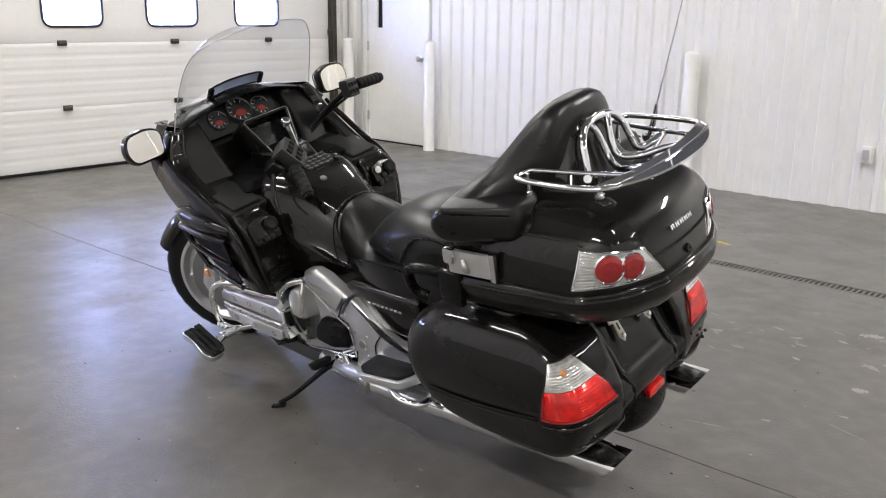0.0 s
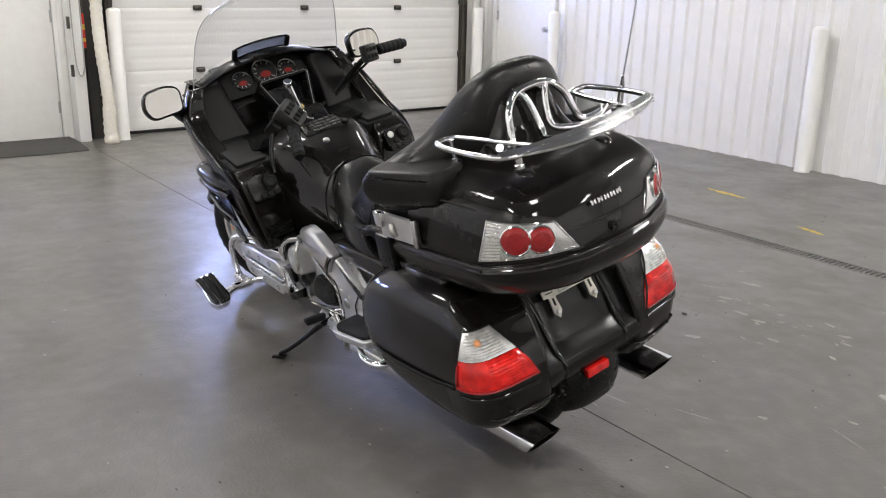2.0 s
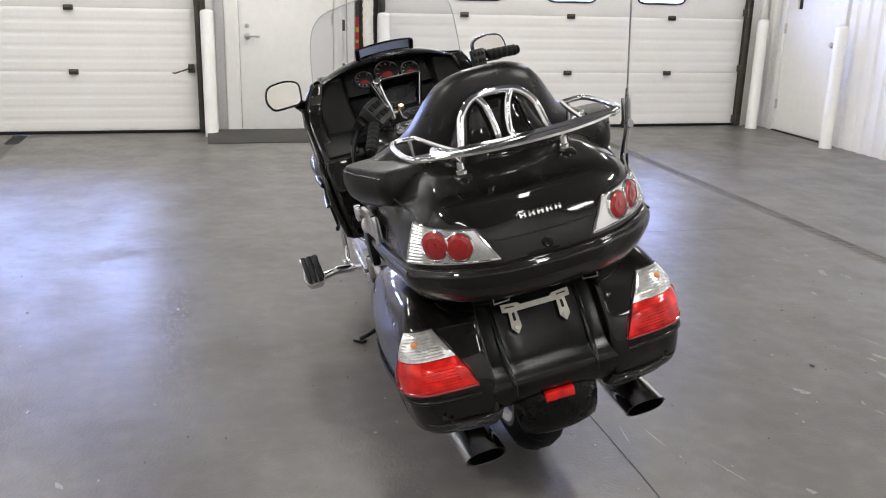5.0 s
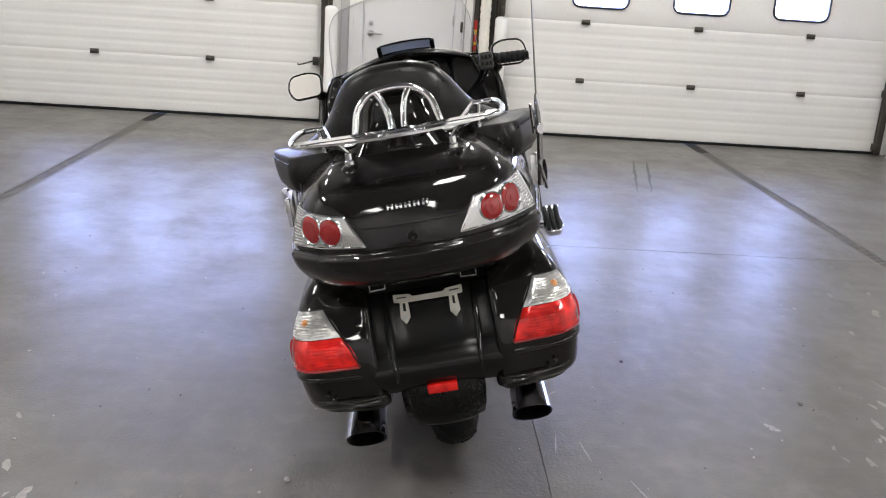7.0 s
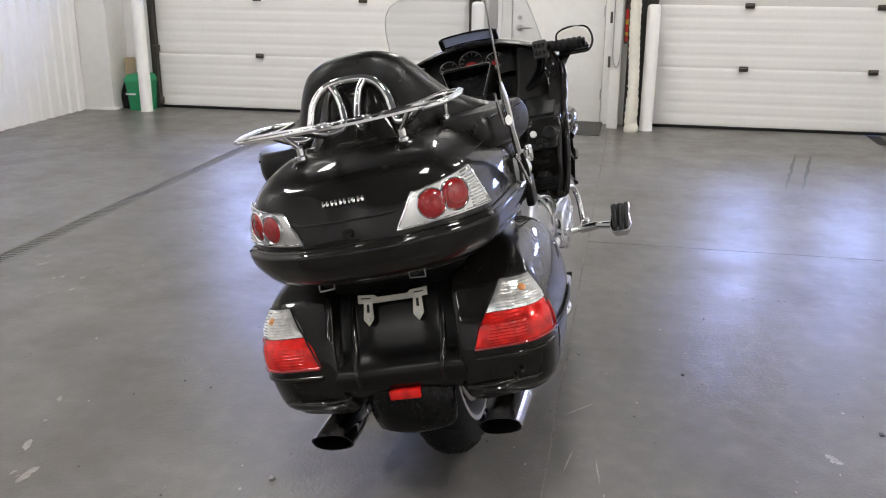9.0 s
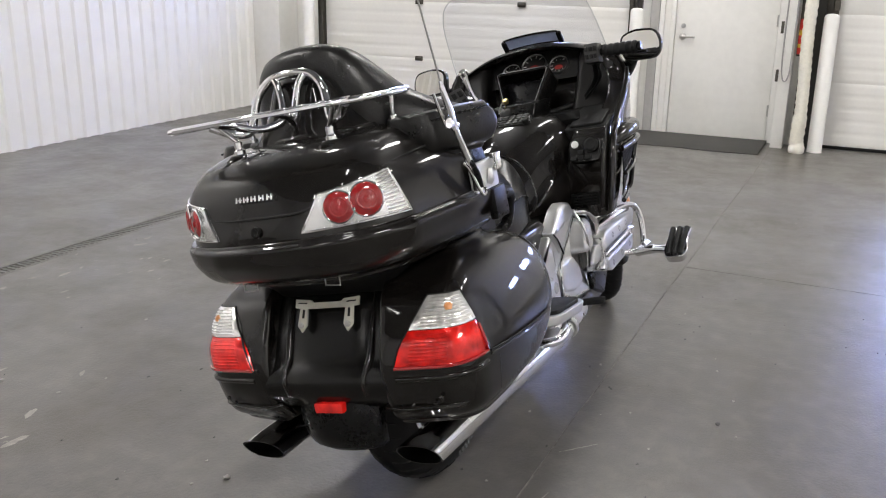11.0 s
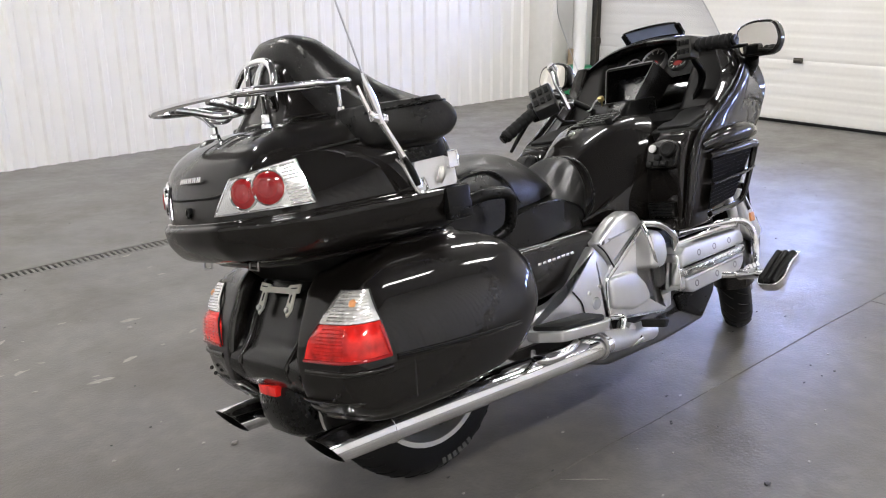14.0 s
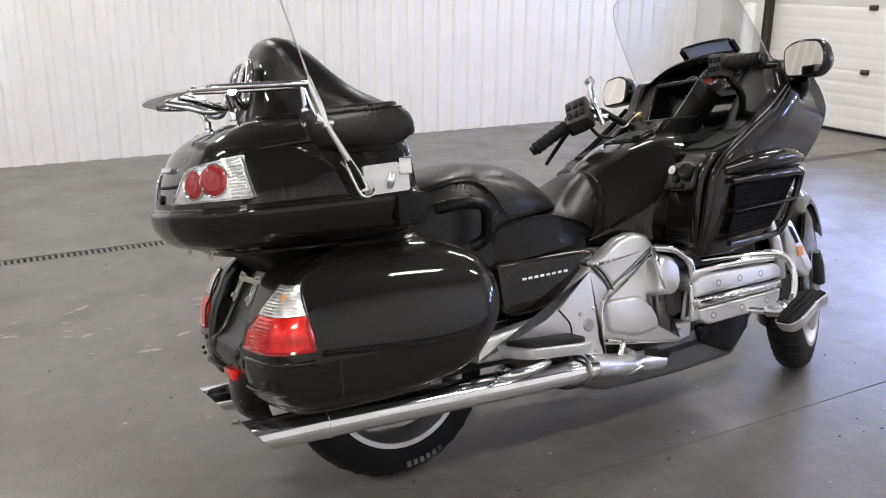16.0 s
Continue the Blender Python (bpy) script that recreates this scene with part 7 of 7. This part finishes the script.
# trim strips beside the doors
for y0, y1, mt in ((1.26, 1.34, GREY_TRIM), (1.345, 1.385, WHITE)):
    tagged(link_mesh("trim", boxed(-7.92, -7.885, y0, y1, 0.0, ZC), mt), "vertical trim strip between the doors", "trim", kind="structure")
for y0, y1 in ((6.80, 6.86), (6.94, 7.0)):
    tagged(link_mesh("trim", boxed(-7.92, -7.87, y0, y1, 0.0, ZC), WHITE), "white vertical trim strip in the corner", "trim", kind="structure")

# flexible duct
rnd = random.Random(9)
pts, rs = [], []
for i in range(60):
    f = i / 59
    z = 0.075 + f * 1.9
    wob_x = 0.025 * math.sin(f * 9) * (1 - f)
    pts.append((-7.58 + 0.05 * (1 - f) ** 3 + wob_x * 0.6, 2.655 + wob_x * 0.5 - 0.02 * f, z))
    rs.append((0.052 if i % 2 else 0.047) * (1.15 if f < 0.12 else 1.0) + rnd.uniform(-0.002, 0.002))
hose = base_empty("exhaust_hose", pose(0, 0, 0))
part("hose", tubed(pts, rs, seg=14, smooth=False), HOSE, hose)
bm = bmesh.new()
lathe(bm, [(0.058, 0.0), (0.066, 0.012), (0.066, 0.05), (0.055, 0.075), (0.05, 0.10)], pose(-7.53, 2.665, 0.0), 18)
part("hose_end", bm, HOSE, hose, "crumpled cream hose end on the floor")
bm = tubed([(-7.545, 2.60, 0.42), (-7.545, 2.66, 0.415), (-7.548, 2.71, 0.42)], 0.005, seg=6)
part("hose_strap", bm, STEEL, hose)
tagged(hose, "cream flexible exhaust hose hanging to the floor", "hose")
bm = bmesh.new()
lathe(bm, [(0.055, 0.0), (0.055, 1.8)], pose(-7.60, 2.635, 1.5), 18)
part("rigid_duct", bm, WHITE, hose, "smooth white rigid duct above")

# looped cable on the post
bm = tubed([(-7.672, 2.455, 2.2), (-7.668, 2.452, 1.2), (-7.665, 2.455, 0.74), (-7.663, 2.470, 0.61), (-7.662, 2.492, 0.575), (-7.663, 2.514, 0.61), (-7.665, 2.525, 0.74), (-7.668, 2.528, 1.3), (-7.672, 2.52, 2.2)], 0.006, seg=8)
tagged(link_mesh("hanging_cord", bm, GREY_TRIM), "grey pull cord looped down the post", "cord")

# red and yellow level hung on the wall
lv = base_empty("warning_strip", pose(0, 0, 0))
for z0, z1, mt in ((0.80, 0.855, RED), (0.855, 0.885, YELLOW), (0.885, 0.955, RED), (0.955, 1.0, YELLOW), (1.0, 1.09, RED)):
    part("band", boxed(-7.79, -7.765, 2.552, 2.582, z0, z1, 0.003), mt, lv)
part("backing", boxed(-7.80, -7.79, 2.548, 2.586, 0.78, 1.9, 0.003), DARK_STEEL, lv)
tagged(lv, "red and yellow marked strip hanging on the wall", "strip")

# solid near-black strip on the wall behind the hose
tagged(link_mesh("trim", boxed(-7.915, -7.80, 2.585, 2.74, 0.0, ZC), DARK_STRIP), "dark strip behind the hose", "trim", kind="structure")
# small box beside the post
for z in (0.62, 1.02):
    bm = boxed(-7.70, -7.66, 2.415, 2.437, z - 0.05, z + 0.05, 0.004)
    tagged(link_mesh("wall_bracket", bm, DARK_STEEL), "small dark metal bracket on the post", "bracket", "post brackets")

# lever handle of the left overhead door
bm = bmesh.new()
tube(bm, [(-7.86, 1.03, 0.60), (-7.82, 1.0, 0.60), (-7.80, 0.95, 0.585), (-7.80, 0.885, 0.565), (-7.805, 0.86, 0.57)], [0.008, 0.008, 0.007, 0.007, 0.006], seg=8)
box(bm, -7.895, -7.865, 1.0, 1.06, 0.56, 0.64, 0.004)
tagged(link_mesh("door_latch", bm, DARK_STEEL), "dark bent latch lever on the overhead door", "latch")

# rubber ramp mat
bm = bmesh.new()
rows_x = [-7.86, -7.60, -7.42, -7.30, -7.245]
zs = [0.030, 0.030, 0.026, 0.018, 0.006]
cols = 13
top = [[bm.verts.new((x + 0.012 * math.sin(j * 0.9) * (i > 2), 1.15 + 1.24 * j / (cols - 1), z + (0.012 * math.exp(-((j - 1) / 1.2) ** 2) if 0 < i < 4 else 0))) for j in range(cols)] for i, (x, z) in enumerate(zip(rows_x, zs))]
low = [[bm.verts.new((v.co.x, v.co.y, 0.0015)) for v in r] for r in top]
for i in range(len(top) - 1):
    for j in range(cols - 1):
        bm.faces.new((top[i][j], top[i + 1][j], top[i + 1][j + 1], top[i][j + 1]))
        bm.faces.new((low[i][j], low[i][j + 1], low[i + 1][j + 1], low[i + 1][j]))
for i in range(len(top) - 1):
    for j in (0, cols - 1):
        bm.faces.new((top[i][j], top[i + 1][j], low[i + 1][j], low[i][j]))
for j in range(cols - 1):
    for i in (0, len(top) - 1):
        bm.faces.new((top[i][j], top[i][j + 1], low[i][j + 1], low[i][j]))
tagged(link_mesh("door_mat", bm, MAT_RUBBER), "dark ribbed rubber door mat with a curled corner", "mat")

# green tote, cardboard and black bag in the corner
tote = base_empty("green_tote", pose(-7.72, -2.37, 0))
bm = bmesh.new()
stack(bm, [(0.0, rounded([(-0.11, -0.10), (0.11, -0.10), (0.11, 0.10), (-0.11, 0.10)], 0.02, 4)), (0.29, rounded([(-0.135, -0.125), (0.135, -0.125), (0.135, 0.125), (-0.135, 0.125)], 0.025, 4))], "xy", 1, (0.006, 0))
part("tub", bm, GREEN, tote)
bm = bmesh.new()
stack(bm, [(0.29, rounded([(-0.145, -0.135), (0.145, -0.135), (0.145, 0.135), (-0.145, 0.135)], 0.025, 4)), (0.325, rounded([(-0.14, -0.13), (0.14, -0.13), (0.14, 0.13), (-0.14, 0.13)], 0.025, 4)), (0.36, rounded([(-0.12, -0.11), (0.12, -0.11), (0.12, 0.11), (-0.12, 0.11)], 0.025, 4))], "xy", 1, (0.004, 0.008))
part("lid", bm, GREEN, tote)
part("label_band", boxed(0.118, 0.136, -0.12, -0.01, 0.16, 0.178, 0.002), WHITE_MARK, tote, "white label band")
tagged(tote, "green plastic tote with a lid on the floor", "tote")
bm = boxed(-7.86, -7.80, -2.60, -2.50, 0.0, 0.52, 0.004)
tagged(link_mesh("cardboard_box", bm, CARDBOARD), "narrow brown cardboard box standing in the corner", "box")
bm = bmesh.new()
stack(bm, [(0.0, rounded([(-7.79, -2.61), (-7.70, -2.61), (-7.70, -2.50), (-7.79, -2.50)], 0.03, 4)), (0.14, rounded([(-7.80, -2.615), (-7.69, -2.615), (-7.69, -2.495), (-7.80, -2.495)], 0.03, 4)), (0.26, rounded([(-7.775, -2.59), (-7.72, -2.59), (-7.72, -2.52), (-7.775, -2.52)], 0.02, 4))], "xy", 4, (0.01, 0.01))
tagged(link_mesh("plastic_bag", bm, SATIN), "full black plastic bag on the floor", "bag")

# wall outlet with its cover
ob = base_empty("wall_outlet", pose(-2.10, YR - 0.022, 0.43))
part("back_box", boxed(-0.04, 0.04, -0.03, 0.022, -0.062, 0.062, 0.006), WHITE, ob)
part("cover_flap", boxed(-0.024, 0.024, -0.038, -0.028, -0.04, 0.04, 0.004), GREY_TRIM, ob)
tagged(ob, "white electrical outlet box on the ribbed wall", "outlet")


# trench drains: slotted covers end to end
def grate_mesh():
    bm = bmesh.new()
    n = 17
    for i in range(n):
        x = -0.25 + 0.5 * (i + 0.5) / n
        box(bm, x - 0.0070, x + 0.0070, -0.045, 0.045, -0.010, -0.003)
    for s in (1, -1):
        box(bm, -0.249, 0.249, s * 0.051 - 0.0095, s * 0.051 + 0.0095, -0.011, 0.0005)
    return bm


first = tagged(link_mesh("drain_cover", grate_mesh(), GRATE), "grey slotted trench drain cover set in the floor", "drain cover", "trench drain covers")
first.matrix_basis = pose(-7.15, DRAIN_R, 0)
for y, x0, n in ((DRAIN_R, -6.65, 25), (DRAIN_L, -7.15, 26)):
    for i in range(n):
        copy_thing(first, pose(x0 + 0.5 * i, y, 0))

# scuffs, paint marks and specks lying on the floor
def smear(name, x0, y0, x1, y1, w, mat, label, cat, seed):
    r = random.Random(seed)
    bm = bmesh.new()
    n = 14
    d = Vector((x1 - x0, y1 - y0, 0))
    nn = Vector((-d.y, d.x, 0)).normalized()
    l, h = [], []
    for i in range(n + 1):
        f = i / n
        k = w * (0.35 + 0.65 * math.sin(math.pi * min(max(f, 0.02), 0.98))) * r.uniform(0.6, 1.25)
        p = Vector((x0, y0, 0.0012)) + d * f + nn * r.uniform(-0.2, 0.2) * w
        l.append(bm.verts.new(p - nn * k / 2))
        h.append(bm.verts.new(p + nn * k / 2))
    for i in range(n):
        bm.faces.new((l[i], l[i + 1], h[i + 1], h[i]))
    return tagged(link_mesh(name, bm, mat), label, cat)


DARK_MARK = material("tyre_mark", (0.055, 0.055, 0.055), 0.5, scale=60, vary=0.4)
PALE_MARK = material("pale_scuff", (0.30, 0.285, 0.26), 0.6, scale=60, vary=0.4)
for a in ((-6.78, 4.00, -5.50, 3.735, 0.026, 1), (-6.78, 4.12, -5.52, 3.85, 0.026, 2)):
    smear("skid_mark", *a[:5], DARK_MARK, "dark narrow tyre skid mark on the floor", "skid mark", a[5])
for a in ((-3.55, 5.75, -3.2, 5.72, 0.05, 3), (-2.55, 5.35, -2.35, 5.30, 0.04, 4)):
    smear("paint_mark", *a[:5], YELLOW, "worn yellow paint mark on the floor", "paint mark", a[5])
for i, (x, y, s) in enumerate(((-2.266, 2.891, 0.010), (-1.273, 1.668, 0.012), (-1.94, 3.505, 0.012), (-1.422, 0.546, 0.010), (-0.9, 4.6, 0.012), (-3.1, 0.4, 0.010))):
    bm = bmesh.new()
    bmesh.ops.create_icosphere(bm, subdivisions=1, radius=s)
    for v in bm.verts:
        v.co = Vector((v.co.x * random.uniform(0.8, 1.5), v.co.y * random.uniform(0.7, 1.1), v.co.z * 0.45 + s * 0.42))
    ob = link_mesh("pebble", bm, DARK_MARK if i % 2 == 0 else PALE_MARK)
    ob.matrix_basis = pose(x, y, 0)
    tagged(ob, "small crumb of grit lying on the floor", "grit", "floor grit")
# fine pale scratches and chips of worn paint
for i, a in enumerate(((-1.629, 2.526, -1.497, 2.507), (-1.586, 2.60, -1.457, 2.617), (-1.858, 2.48, -1.962, 2.575), (-1.35, 2.72, -1.22, 2.76), (-0.95, 3.05, -0.80, 3.0), (-2.2, 3.9, -2.05, 3.95))):
    smear("scratch", *a, 0.005, PALE_MARK, "thin pale scratch in the floor paint", "scratch", 20 + i)
for i, a in enumerate(((-1.773, 3.302, -1.72, 3.34, 0.03), (-0.99, 3.43, -0.93, 3.45, 0.05), (-1.18, 4.12, -1.08, 4.16, 0.06), (-1.30, 3.62, -1.26, 3.60, 0.02), (-1.05, 3.72, -1.0, 3.75, 0.025), (-1.52, 3.95, -1.46, 3.93, 0.02), (-0.8, 3.9, -0.74, 3.95, 0.03))):
    smear("paint_chip", *a, PALE_MARK, "pale patch of chipped floor paint", "paint chip", 40 + i)


def flecks(name, count, mat, label, seed, small, large):
    """Many tiny crumbs and flakes strewn over the floor, as one mesh."""
    r = random.Random(seed)
    bm = bmesh.new()
    for _ in range(count):
        x, y = r.uniform(-7.0, 1.0), r.uniform(-1.5, 6.2)
        if r.random() < 0.55:
            x, y = r.gauss(-1.8, 1.3), r.gauss(2.4, 1.4)
        size, turn, k = r.uniform(small, large), r.uniform(0, 6.28), r.randint(4, 6)
        ring = []
        for j in range(k):
            a = turn + 2 * math.pi * j / k
            ring.append((x + size * r.uniform(0.5, 1.3) * math.cos(a), y + size * r.uniform(0.25, 0.8) * math.sin(a)))
        top = [bm.verts.new((p[0], p[1], 0.0022)) for p in ring]
        low = [bm.verts.new((p[0], p[1], 0.0)) for p in ring]
        bm.faces.new(top)
        for j in range(k):
            bm.faces.new((top[j], low[j], low[(j + 1) % k], top[(j + 1) % k]))
    bmesh.ops.recalc_face_normals(bm, faces=bm.faces[:])
    tagged(link_mesh(name, bm, mat), label, "floor dirt", kind="stuff")


flecks("dark_flecks", 150, DARK_MARK, "dark crumbs of dirt strewn over the floor", 71, 0.003, 0.008)
flecks("pale_flecks", 170, PALE_MARK, "pale flakes of dust strewn over the floor", 72, 0.003, 0.010)


def scuff_cluster(cx, cy, spread, count, seed):
    """A patch of floor paint worn through in small pale flakes, as one mesh."""
    r = random.Random(seed)
    bm = bmesh.new()
    for _ in range(count):
        x, y = r.gauss(cx, spread), r.gauss(cy, spread * 0.6)
        size, turn, k = r.uniform(0.006, 0.03) * r.uniform(0.4, 1.0), r.uniform(-0.6, 0.6), r.randint(6, 9)
        ring = []
        for j in range(k):
            a = 2 * math.pi * j / k
            px, py = size * r.uniform(0.5, 1.5) * math.cos(a) * 1.6, size * r.uniform(0.3, 0.9) * math.sin(a)
            ring.append(bm.verts.new((x + px * math.cos(turn) - py * math.sin(turn), y + px * math.sin(turn) + py * math.cos(turn), r.uniform(0.0006, 0.0016))))
        bm.faces.new(ring)
    tagged(link_mesh("worn_paint", bm, WORN_MARK), "patch of worn pale flakes in the floor paint", "worn paint", kind="stuff")


WORN_MARK = material("worn_floor_paint", (0.27, 0.255, 0.225), 0.55, scale=60, vary=0.35)
for i, a in enumerate(((-0.95, 3.95, 0.28, 46), (-1.75, 3.75, 0.22, 26), (-0.2, 4.35, 0.3, 34), (-2.9, 4.3, 0.3, 22), (-0.6, 3.1, 0.25, 22), (-1.0, 0.6, 0.35, 26), (-2.4, -0.1, 0.4, 26))):
    scuff_cluster(*a, 90 + i)
